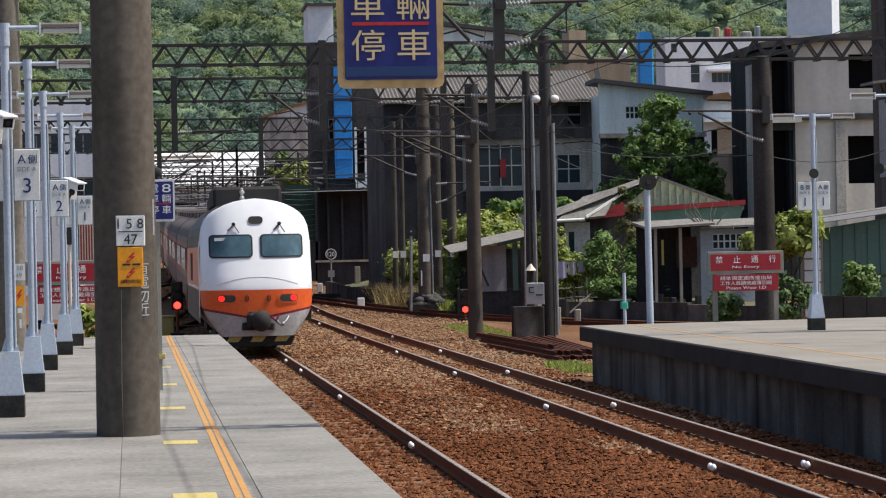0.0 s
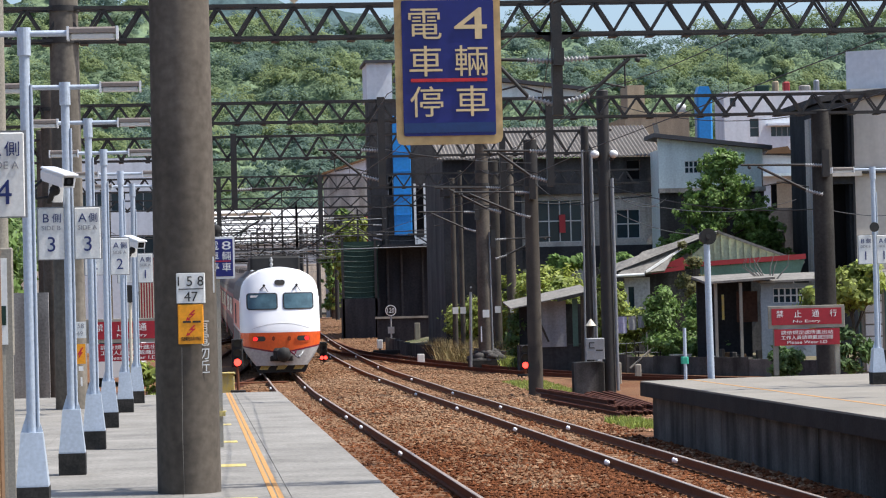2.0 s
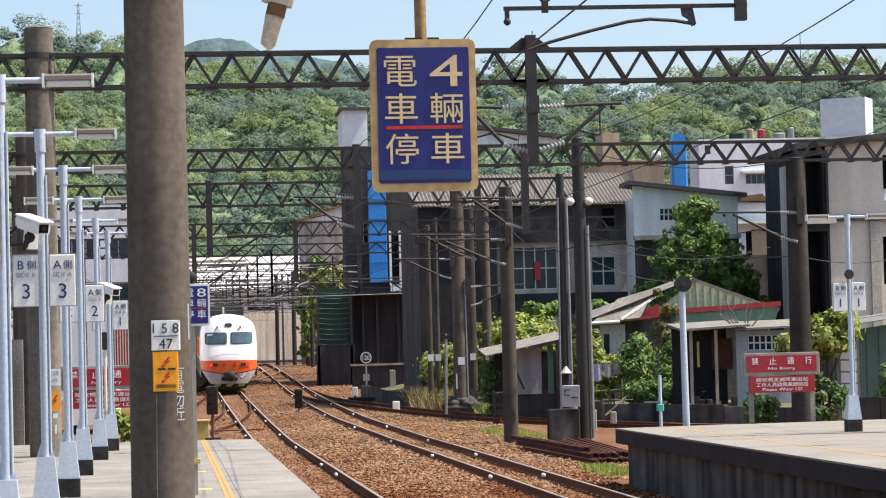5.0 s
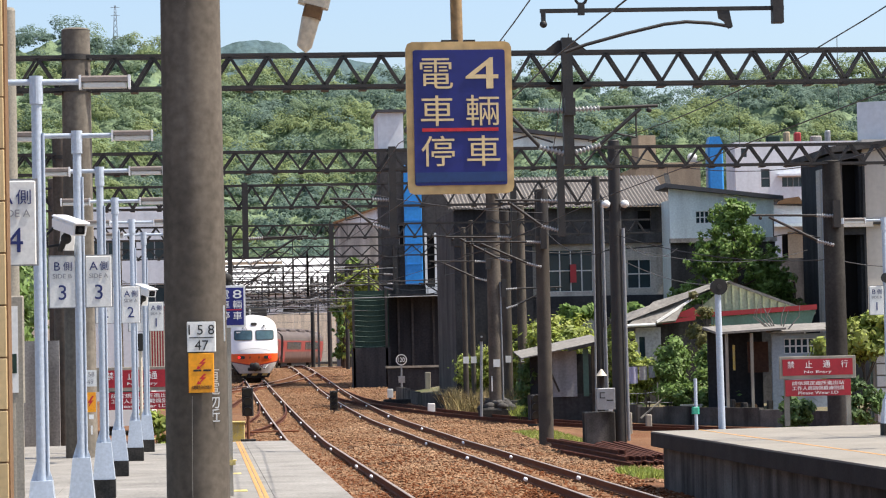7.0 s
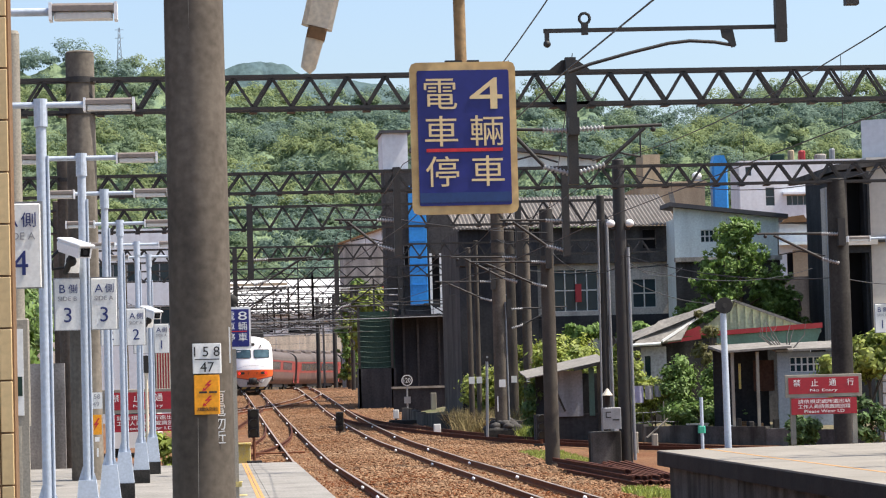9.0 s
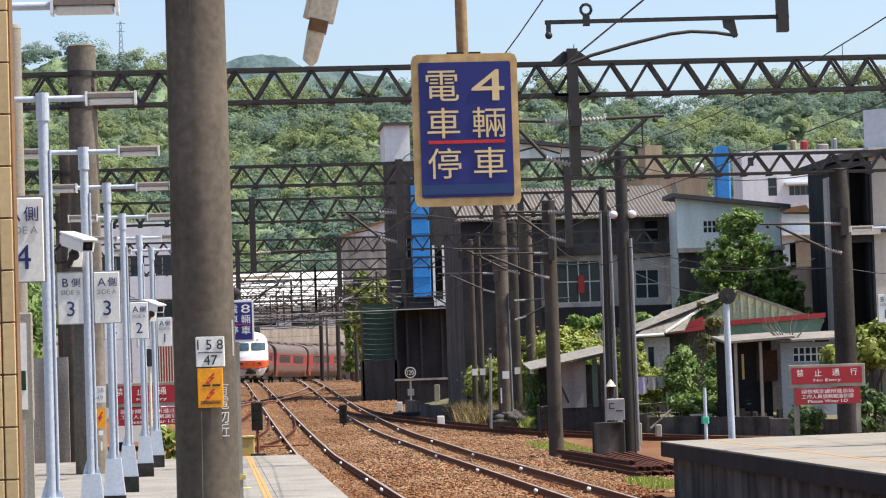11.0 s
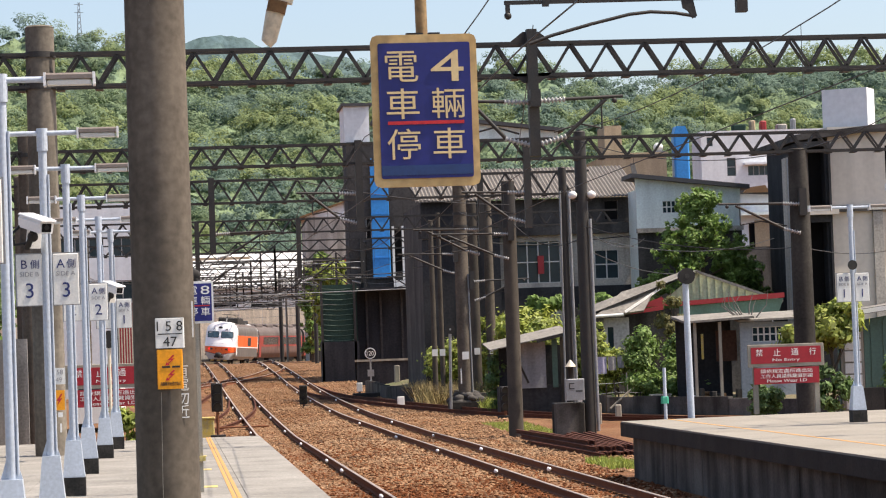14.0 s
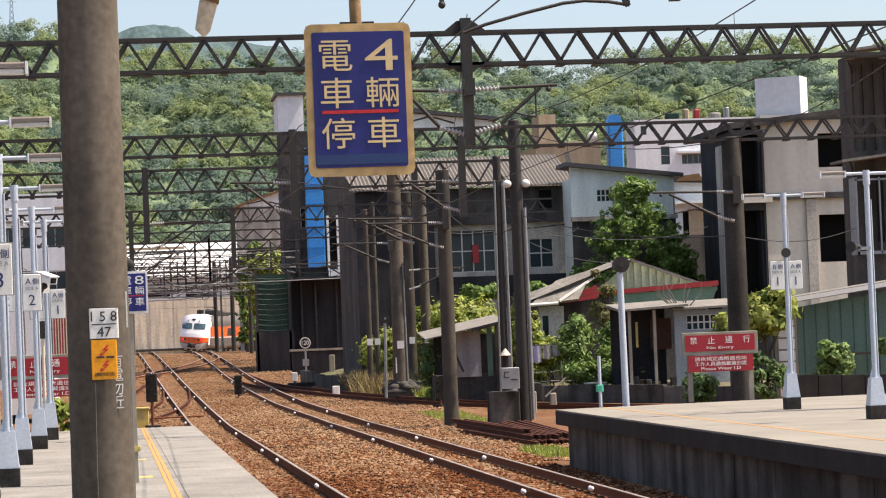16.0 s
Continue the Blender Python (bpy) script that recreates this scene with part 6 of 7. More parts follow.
def blue_house():
    holes = [(21.5, 23.25, 7.15, 7.68)]
    t = house("pale blue metal-clad house with slanting dark roof edge", 20.35, 24.95, 112.5, 2, -1.2, 8.2, SHEET_BLUE, holes)
    part("upper_gable", Shape().prism([(20.35, 8.2), (24.95, 8.2), (20.35, 8.72)], 112.5, 112.7), SHEET_BLUE, t)
    part("roof_edge", Shape().rings([[(x, y, z) for x, z in ((20.1, 8.72), (25.3, 8.1), (25.3, 8.28), (20.1, 8.9))] for y in (112.1, 114.6)]), ROOF_DARK, t, "dark roof edge")
    # Panel set proud of the cladding, with the wall's shade in its colour.
    part("lower_wall", Shape().box(20.35, 24.95, 112.42, 112.488, -1.2, 6.3), WALL_DARK, t, "lower wall panel coloured dark for shade")
    part("floor_ledge", Shape().box(20.3, 25.0, 112.2, 112.49, 6.31, 6.5), WALL_GREY, t)
    window(t, *holes[0], 112.5, 9, 2, bar=FRAME_WHITE, grille=True)
    for k in range(14):
        x = 20.5 + 0.32 * k
        part("sheet_seam", Shape().box(x, x + 0.02, 112.485, 112.498, 6.52, 7.1), SHEET_BLUE, t)


def tan_building():
    t = house("tan rendered block with parapet behind the roofs", 25.2, 29.0, 150, 8, -1, 12.35, WALL_TAN, [], name="building")
    part("parapet", Shape().box(25.1, 29.1, 149.9, 150.2, 12.35, 12.55), WALL_TAN, t)
    part("stair_tower", Shape().box(25.5, 26.5, 150.5, 153, 12.35, 14.2), WALL_TAN, t)
    k = thing("water_tank", "tall bright blue water tank on the roofs", "tank", (29.85, 150, 0))
    part("tank", Shape().box(-0.45, 0.45, -0.4, 0.5, 9.0, 13.5, 0.1), BLUE_PLASTIC, k)
    part("lid", Shape().prism([(-0.45, 13.5), (0.45, 13.5), (0.25, 14.0), (-0.3, 14.0)], -0.4, 0.5), BLUE_PLASTIC, k)
    part("stand", Shape().box(-0.5, 0.5, -0.45, 0.55, -1, 9.0), WALL_GREY, k)
    d = thing("roof_drum", "shiny round steel water drum on the parapet", "tank", (28.6, 150.3, 12.55))
    part("drum", Shape().ball((0, 0, 0.3), 0.3, 14, 8, (1, 1, 0.9)), WHITE_SIGN, d)
    part("stand", Shape().box(-0.3, 0.3, -0.3, 0.3, 0, 0.08), STEEL_GREY, d)


def far_white_buildings():
    holes = [(36.9, 37.5, 12.3, 13.5), (38.3, 39.8, 12.3, 12.95), (35.6, 36.0, 14.3, 14.9)]
    t = house("pale grey apartment block with roof clutter", 35.2, 44, 170, 3, -0.5, 15.3, WALL_WHITE, holes, name="building")
    window(t, *holes[0], 170, 1, 2)
    window(t, *holes[1], 170, 4, 1)
    window(t, *holes[2], 170, 1, 1)
    part("ledge", Shape().box(38.0, 40.2, 169.6, 170, 13.0, 13.15), WALL_WHITE, t)
    for x, w, h, c2 in ((37.6, 0.9, 0.5, NET_GREEN), (38.8, 0.35, 0.75, WALL_TAN), (39.5, 0.4, 0.7, RED_TRIM), (40.6, 0.7, 0.45, WALL_GREY), (41.6, 0.3, 0.8, STEEL_GREY)):
        part("roof_clutter", Shape().box(x, x + w, 171, 171.6, 15.3, 15.3 + h, 0.08), c2, t)
    h = [(29.2, 30.4, 6.0, 7.4)]
    t = house("low white house with flat metal awning", 28.6, 32.0, 130, 2.2, -1, 8.9, WALL_WHITE, h)
    part("awning", Shape().box(28.4, 32.2, 129.3, 130, 7.75, 7.9), SHEET_BLUE, t)
    part("roof", Shape().prism([(28.3, 8.9), (32.3, 8.7), (32.3, 8.9), (28.3, 9.25)], 129.7, 136), ROOF_DARK, t)
    window(t, *h[0], 130, 2, 1, glass=BLACK_HOLE, bar=WALL_TAN)
    part("yellow_panel", Shape().box(29.5, 30.9, 129.9, 129.98, 5.7, 7.5), WALL_TAN, t)
    part("rust_roof", Shape().prism([(28.9, 8.9), (30.2, 8.9), (30.0, 9.25), (29.1, 9.15)], 129.4, 129.7), RUST_BAND, t)
    t = house("shaded grey row house with balcony and poster", 26.2, 31.0, 122, 2.2, -0.5, 5.9, WALL_DARK, [(27.0, 28.0, 3.0, 4.8), (28.5, 29.4, 1.5, 4.0)])
    part("poster", Shape().box(25.7, 26.15, 121.5, 121.55, 2.6, 4.1), SHEET_BLUE, t, "pale blue poster")
    part("awning", Shape().box(24.6, 27.6, 120.8, 122, 4.9, 5.02), WHITE_SIGN, t)
    part("balcony", Shape().box(27.3, 29.3, 121.2, 122, 1.9, 2.6), WALL_WHITE, t)


def white_building():
    holes = [(29.38, 31.2, 7.9, 9.3), (29.3, 31.05, 4.0, 5.95)]
    t = house("cream concrete building with large unglazed openings", 27.0, 33.5, 105, 8, -0.8, 10.1, WALL_CREAM, holes, name="building")
    part("floor_slab", Shape().box(26.9, 33.6, 104.8, 105, 6.62, 6.86), WALL_DARK, t)
    part("roof_slab", Shape().prism([(25.6, 9.55), (33.7, 10.35), (33.7, 10.6), (25.6, 9.8)], 104.6, 113), WALL_DARK, t)
    part("stair_tower", Shape().rings([[(27.2, 106.4, z), (28.85, 105.45, z), (29.45, 106.5, z), (27.8, 107.45, z)] for z in (9.8, 11.75)]), WALL_WHITE, t, "white stair tower set askew")
    part("column", Shape().box(28.75, 29.15, 104.85, 105, -0.8, 6.6), WALL_GREY, t)
    # open bay beside it
    u = house("unfinished brown bay with open floors", 25.75, 26.99, 104.6, 6, -0.8, 9.5, WALL_BLACK_SHADE, [(25.95, 26.9, 6.9, 9.3), (25.95, 26.9, 2.6, 6.2)], name="building")
    part("slab", Shape().box(25.6, 27.2, 104.3, 104.6, 6.5, 6.75), WALL_CREAM, u)
    part("brown_back", Shape().box(25.9, 26.95, 105.6, 105.7, 6.9, 9.4), BROWN_WALL, u)
    v = house("grey side annex with small vents", 25.25, 25.74, 104.6, 1.2, -0.8, 8.9, WALL_GREY, [], name="building")
    part("vent", Shape().box(25.32, 25.6, 104.55, 104.6, 6.8, 7.3), WALL_DARK, v)
    part("downpipe", Shape().tube([(25.2, 104.5, 0), (25.2, 104.5, 8.8)], 0.06, 8), STEEL_GREY, v)


BROWN_WALL = mat("brown_unplastered_wall", (0.085, 0.045, 0.032, 1), (0.06, 0.035, 0.028, 1), rough=0.95, scale=0.7, fine=10, amount=0.5)


def scaffold_building():
    t = house("weathered timber building with tin awnings and balconies", 23.55, 29, 80, 1.4, -0.8, 9.9, BROWN_GREY, [(24.2, 25.6, 4.0, 6.1)], name="building")
    for z, x0 in ((9.85, 22.9), (6.45, 22.75)):
        part("awning", Shape().rings([[(x, y, zz) for x, zz in ((x0, z), (29.2, z + 0.7), (29.2, z + 0.78), (x0, z + 0.08))] for y in (78.6, 80)]), ROOF_PALE, t, "tin awning")
        for x in (23.0, 24.2, 25.4):
            part("awning_strut", Shape().bar((x, 78.7, z + 0.05 + 0.11 * (x - 22.9)), (x + 0.6, 80, z - 0.5), 0.05), STEEL, t)
    for x in (23.6, 23.9, 24.25, 24.6):
        part("batten", Shape().box(x, x + 0.08, 79.9, 79.99, 6.9, 9.6), WOOD_POLE, t)
    part("cage", Shape().box(23.3, 23.36, 79.2, 79.9, 3.6, 6.0).box(24.4, 24.46, 79.2, 79.9, 3.6, 6.0).box(23.3, 24.46, 79.2, 79.26, 5.9, 5.96).box(23.3, 24.46, 79.2, 79.26, 3.6, 3.7).box(23.7, 23.75, 79.2, 79.25, 3.6, 6.0).box(24.05, 24.1, 79.2, 79.25, 3.6, 6.0), STEEL_GREY, t)


BROWN_GREY = mat("weathered_brown_boards", (0.13, 0.115, 0.10, 1), (0.08, 0.07, 0.06, 1), rough=0.9, scale=0.7, fine=14, amount=0.5, streak=0.5)


def green_shed():
    t = thing("green_shed", "green sheet-metal shed with white roof edge", "shed")
    part("front_wall", Shape().rings([[(x, y, z) for x, z in ((20.4, -1.1), (27, -1.1), (27, 2.95), (20.4, 2.02))] for y in (76, 76.15)]), SHEET_GREEN, t)
    for k in range(16):
        x = 20.6 + 0.38 * k
        part("sheet_seam", Shape().box(x, x + 0.03, 75.97, 76, -1.0, 2.0 + 0.14 * (x - 20.4)), SHEET_GREEN, t)
    part("grey_door_wall", Shape().box(19.72, 20.39, 76, 76.15, -1.1, 2.05), CONC_PALE, t, "grey panelled side wall")
    for k in range(7):
        part("door_slat", Shape().box(19.8, 20.3, 75.96, 76, -0.6 + 0.35 * k, -0.3 + 0.35 * k, 0.01), WHITE_SIGN, t)
    part("roof", Shape().rings([[(x, y, z) for x, z in ((19.5, 2.08), (27.3, 3.05), (27.3, 3.22), (19.5, 2.25))] for y in (75.4, 77.4)]), ROOF_PALE, t)
    part("roof_edge", Shape().rings([[(x, y, z) for x, z in ((19.5, 2.10), (27.3, 3.07), (27.3, 3.2), (19.5, 2.23))] for y in (75.36, 75.39)]), WHITE_SIGN, t)
    part("back_wall", Shape().box(19.9, 27, 77.0, 77.2, -1.1, 2.0), SHEET_GREEN, t)
    f = Shape()
    for x in (21.3, 22.6):
        f.box(x, x + 0.06, 75.5, 75.56, -0.9, 1.0)
    f.box(21.3, 22.66, 75.5, 75.56, 0.55, 0.62)
    part("rack", f, WOOD_POLE, t)


def red_house():
    t = thing("gabled_house", "low gabled house with red fascia and faded green gable", "house")
    y = 100
    g = ground_z(100) - 0.3
    # Shadow between white wall and porch is put into this wall's dark colour.
    part("front_wall", facade(17.6, 23.4, g, 2.85, y + 0.6, 0.15, [(18.6, 19.4, 0.6, 1.8)]), WALL_DARK, t)
    part("wall_base", Shape().box(16.62, 17.59, y - 0.2, y - 0.05, g, 0.95), WALL_DARK, t)
    part("white_wall", facade(16.62, 17.59, 0.955, 2.55, y - 0.2, 0.15, [(16.75, 16.98, 1.35, 2.2)]), WALL_GREYWHITE, t, "white side wall")
    part("wall_window", Shape().box(16.72, 17.01, y - 0.1, y - 0.08, 1.3, 2.25), GLASS_DARK, t)
    part("gable", Shape().prism([(19.0, 3.1), (23.3, 3.1), (20.45, 4.22)], y + 0.3, y + 0.45), SHEET_OLIVE, t, "faded green gable")
    for k in range(13):
        x = 19.3 + 0.3 * k
        top = 3.1 + (1.1 * (x - 19.0) / 1.45 if x < 20.45 else 1.12 * (23.3 - x) / 2.85)
        part("gable_board", Shape().box(x, x + 0.03, y + 0.27, y + 0.3, 3.1, top), SHEET_OLIVE, t)
    part("barge_board", Shape().bar((20.35, y + 0.2, 4.26), (23.75, y + 0.2, 2.98), 0.07, 0.1), ROOF_PALE, t)
    part("roof_slope", Shape().rings([[(16.0, y - 0.6, 2.72), (20.45, y + 0.1, 4.3)], [(16.3, y + 4, 2.95), (20.6, y + 5, 4.35)], [(16.3, y + 4, 2.87), (20.6, y + 5, 4.27)], [(16.0, y - 0.6, 2.64), (20.45, y + 0.1, 4.22)]], True, True, closed=True), ROOF_PALE, t, "weathered roofing")
    part("front_roof", Shape().rings([[(16.2, y - 0.7, 2.62), (18.1, y - 0.7, 2.80), (18.9, y + 0.2, 3.95), (17.4, y + 0.2, 3.55)], [(16.2, y - 0.6, 2.56), (18.1, y - 0.6, 2.72), (18.9, y + 0.3, 3.88), (17.4, y + 0.3, 3.48)]]), ROOF_PALE, t)
    part("verge", Shape().bar((17.35, y - 0.75, 2.75), (19.1, y + 0.1, 3.75), 0.06, 0.09), WHITE_SIGN, t)
    part("fascia", Shape().prism([(17.6, 2.66), (18.9, 2.80), (18.9, 2.95), (17.6, 2.80)], y - 0.62, y - 0.55).prism([(19.6, 2.92), (23.7, 3.12), (23.7, 3.32), (19.6, 3.10)], y - 0.3, y - 0.22).prism([(17.8, 2.9), (19.2, 2.95), (18.9, 3.3)], y - 0.2, y - 0.12), RED_TRIM, t, "red painted fascia")
    part("eave_board", Shape().prism([(19.6, 2.5), (23.5, 2.55), (23.7, 3.1), (19.6, 2.9)], y - 0.1, y - 0.02), SHEET_GREEN, t)
    part("gutter", Shape().tube([(16.1, y - 0.72, 2.62), (17.3, y - 0.72, 2.66)], 0.06, 8), WHITE_SIGN, t)
    part("back_wall", Shape().box(16.4, 23.4, y + 5, y + 5.15, g, 2.9), WALL_DARK, t)
    a = thing("lean_to", "grey lean-to hut with barred window and open porch", "hut")
    y, g = 92, ground_z(92) - 0.3
    part("front_wall", facade(20.2, 22.9, g, 2.15, y, 0.12, [(20.65, 21.95, 1.45, 1.98)]), SHEET_GREYBLUE, a)
    window(a, 20.65, 21.95, 1.45, 1.98, y, 6, 2, bar=FRAME_WHITE, grille=True)
    part("porch_roof", Shape().rings([[(18.1, y - 0.6, 2.18), (20.6, y - 0.6, 2.30), (20.6, y + 2, 2.5), (18.1, y + 2, 2.4)], [(18.1, y - 0.6, 2.26), (20.6, y - 0.6, 2.38), (20.6, y + 2, 2.58), (18.1, y + 2, 2.48)]]), ROOF_PALE, a)
    part("hut_roof", Shape().rings([[(20.1, y - 0.3, 2.17), (23.2, y - 0.3, 2.25), (23.2, y + 2.4, 2.5), (20.1, y + 2.4, 2.42)], [(20.1, y - 0.3, 2.24), (23.2, y - 0.3, 2.32), (23.2, y + 2.4, 2.57), (20.1, y + 2.4, 2.49)]]), ROOF_PALE, a)
    for x in (18.45, 19.35):
        part("porch_post", Shape().box(x, x + 0.1, y - 0.4, y - 0.3, g, 2.2), CONC_PALE, a)
    # Black sheet standing in for the shade inside the porch.
    part("dark_back", Shape().box(18.2, 20.2, y + 1.6, y + 1.7, g, 2.3), WALL_BLACK_SHADE, a)
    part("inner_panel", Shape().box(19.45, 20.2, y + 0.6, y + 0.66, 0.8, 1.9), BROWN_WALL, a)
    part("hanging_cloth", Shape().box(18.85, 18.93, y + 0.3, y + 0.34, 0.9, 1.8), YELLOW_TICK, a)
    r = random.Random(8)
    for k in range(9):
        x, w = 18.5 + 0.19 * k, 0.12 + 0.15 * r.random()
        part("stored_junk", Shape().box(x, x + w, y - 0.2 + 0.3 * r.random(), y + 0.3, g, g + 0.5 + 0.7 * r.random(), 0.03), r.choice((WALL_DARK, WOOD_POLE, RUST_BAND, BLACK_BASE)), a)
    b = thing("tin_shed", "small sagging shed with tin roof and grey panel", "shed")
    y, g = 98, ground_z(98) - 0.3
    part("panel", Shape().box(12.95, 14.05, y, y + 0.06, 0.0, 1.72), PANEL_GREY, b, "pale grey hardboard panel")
    # Black sheet standing in for the shade under the tin roof.
    part("dark_back", Shape().box(12.4, 15.0, y + 1.0, y + 1.06, g, 1.6), WALL_BLACK_SHADE, b)
    part("post", Shape().box(12.7, 12.82, y - 0.1, y, g, 1.7), WOOD_POLE, b)
    part("post", Shape().box(14.6, 14.72, y - 0.1, y, g, 1.9), WOOD_POLE, b)
    part("brace", Shape().bar((12.75, y - 0.12, 1.6), (13.35, y - 0.12, 0.2), 0.07), WOOD_POLE, b)
    part("green_door", Shape().box(14.3, 14.5, y + 0.02, y + 0.07, 0.0, 1.8), SHEET_GREEN, b)
    part("low_wall", Shape().box(12.2, 15.2, y + 0.1, y + 0.3, g, 0.1), WALL_BLACKISH, b)
    for k in range(9):
        x = 11.85 + 0.33 * k
        z = 1.45 + 0.082 * (x - 11.85) * 2.4
        part("roof_sheet", Shape().rings([[(x, y - 0.9, z), (x + 0.36, y - 0.9, z + 0.07), (x + 0.36, y + 1.6, z + 0.32), (x, y + 1.6, z + 0.25)], [(x, y - 0.9, z + 0.04), (x + 0.36, y - 0.9, z + 0.11), (x + 0.36, y + 1.6, z + 0.36), (x, y + 1.6, z + 0.29)]]), ROOF_PALE, b)
    part("roof_edge", Shape().bar((13.6, y - 0.95, 1.75), (14.75, y - 0.95, 2.0), 0.05, 0.12), BLACK_BASE, b)


WALL_GREYWHITE = mat("dirty_white_render", (0.55, 0.53, 0.50, 1), (0.36, 0.34, 0.32, 1), rough=0.9, scale=0.8, fine=10, amount=0.5, streak=0.4)
SHEET_GREYBLUE = mat("grey_blue_sheet", (0.30, 0.34, 0.38, 1), (0.22, 0.25, 0.28, 1), rough=0.6, scale=1, fine=12, amount=0.35, streak=0.25)
PANEL_GREY = mat("pale_grey_panel", (0.34, 0.34, 0.35, 1), (0.26, 0.26, 0.27, 1), rough=0.8, scale=1, fine=12, amount=0.35, streak=0.3)


# Near-black tone: the tall building's shadowed front is put into the wall colour.
WALL_BLACKISH = mat("near_black_concrete", (0.085, 0.08, 0.078, 1), (0.042, 0.041, 0.041, 1), rough=0.9, scale=0.4, fine=8, amount=0.5, streak=0.3)


def dark_building():
    g = ground_z(150) - 0.5
    holes = [(12.9, 13.5, 6.0, 8.6), (14.0, 14.6, 5.0, 6.0), (11.4, 11.7, 8.0, 9.2)]
    t = house("tall dark building draped with bright blue sheeting", 10.4, 17.8, 150, 3, g, 13.6, WALL_BLACKISH, holes, name="building")
    for h in holes:
        window(t, *h, 150, 1, 1, glass=BLACK_HOLE, bar=FRAME_WHITE)
    part("roof_house", Shape().box(10.35, 11.8, 150.3, 154, 13.6, 15.7), WALL_WHITE, t, "white rooftop room")
    part("roof_house_cap", Shape().box(10.2, 12.0, 150.1, 154.2, 15.7, 15.86), ROOF_DARK, t)
    part("tin_storey", Shape().prism([(12.6, 13.6), (23.0, 13.6), (23.0, 14.05), (16.0, 14.9), (12.6, 15.1)], 152, 152.3), SHEET_BLUE, t, "pale sheet-metal roof storey")
    part("tin_roof", Shape().rings([[(x, y, z) for x, z in ((12.4, 15.1), (16.0, 14.92), (23.3, 14.05), (23.3, 14.25), (16.0, 15.15), (12.4, 15.35))] for y in (151.6, 157)]), ROOF_DARK, t)
    b = part("blue_sheeting", Shape().box(11.7, 12.72, 149.7, 149.85, 5.75, 12.6, 0.03), BLUE_PLASTIC, t, "bright blue plastic sheeting")
    for z in (6.9, 8.1, 9.4, 10.5):
        part("sheeting_rib", Shape().box(11.68, 12.74, 149.66, 149.7, z, z + 0.06), BLUE_PLASTIC, b)
    # Deep shade of the ground storey, put into the block's colour.
    part("dark_mass", Shape().box(10.5, 15.9, 148.6, 149.6, g, 5.0), WALL_BLACK_SHADE, t, "ground storey coloured black for its deep shade")
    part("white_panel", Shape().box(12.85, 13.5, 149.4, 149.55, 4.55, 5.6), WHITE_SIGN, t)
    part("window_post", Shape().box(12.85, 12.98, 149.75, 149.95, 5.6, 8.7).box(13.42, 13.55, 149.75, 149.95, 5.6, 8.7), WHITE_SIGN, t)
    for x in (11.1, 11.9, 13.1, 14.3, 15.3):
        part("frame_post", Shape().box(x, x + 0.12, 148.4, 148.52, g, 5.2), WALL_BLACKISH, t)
    # Added overhang that keeps the sun off the ground storey.
    part("black_awning", Shape().box(10.7, 16.2, 146.6, 149.6, 5.0, 5.15), WALL_BLACK_SHADE, t, "black awning added to shade the ground storey")
    n = thing("netted_scaffold", "scaffold wrapped in green shade netting", "scaffold")
    gz = ground_z(148)
    part("net", Shape().box(8.6, 10.45, 147.6, 147.7, 2.2, 5.4), NET_GREEN, n, "ribbed green netting")
    part("net_side", Shape().box(10.45, 10.55, 147.6, 150, 2.2, 5.5), NET_GREEN, n)
    for k in range(11):
        z = 2.3 + 0.29 * k
        part("net_rib", Shape().tube([(8.6 + 1.85 * q, 147.56, z - 0.07 * math.sin(math.pi * q)) for q in np.linspace(0, 1, 7)], 0.014, 5), RIB_GREEN, n)
    part("black_base", Shape().box(8.5, 10.6, 147.4, 149, gz - 0.3, 2.2), WALL_BLACK_SHADE, n)
    for x in (8.55, 10.4):
        part("pole", Shape().box(x - 0.07, x + 0.07, 147.4, 147.55, gz, 5.6), STEEL, n)
    w = thing("wall_2", "low black wall with pale coping beside the track", "wall", kind="structure")
    part("body", Shape().box(9.9, 13.1, 140, 140.25, ground_z(140) - 0.3, 1.05), WALL_BLACK_SHADE, w)
    part("rail", Shape().box(9.8, 13.15, 139.9, 140.3, 1.05, 1.16), CONC_PALE, w)
    # houses and greenery behind the bend
    t = house("small house with red window frame behind the trees", 10.7, 12.5, 172, 2, 0, 7.7, WALL_DARK, [(11.1, 12.1, 6.2, 7.4)])
    part("red_frame", facade(10.9, 12.4, 6.0, 7.75, 171.8, 0.1, [(11.1, 12.1, 6.2, 7.4)]), RED_TRIM, t, "red window surround")
    window(t, 11.1, 12.1, 6.2, 7.4, 172, 3, 3, bar=FRAME_WHITE)
    t = house("grey gabled building with rusty roof line", 11.4, 15.5, 216, 6, 0, 12.8, WALL_GREY, [])
    part("gable", Shape().prism([(11.4, 12.8), (15.5, 12.8), (15.5, 14.2)], 216, 216.2), WALL_WHITE, t)
    part("roof", Shape().rings([[(x, y, z) for x, z in ((11.0, 12.7), (15.8, 14.25), (15.8, 14.42), (11.0, 12.87))] for y in (215.6, 222)]), RUST_BAND, t)


RIB_GREEN = mat("pale_green_rib", (0.10, 0.16, 0.13, 1), rough=0.8, amount=0.3, bump=0)


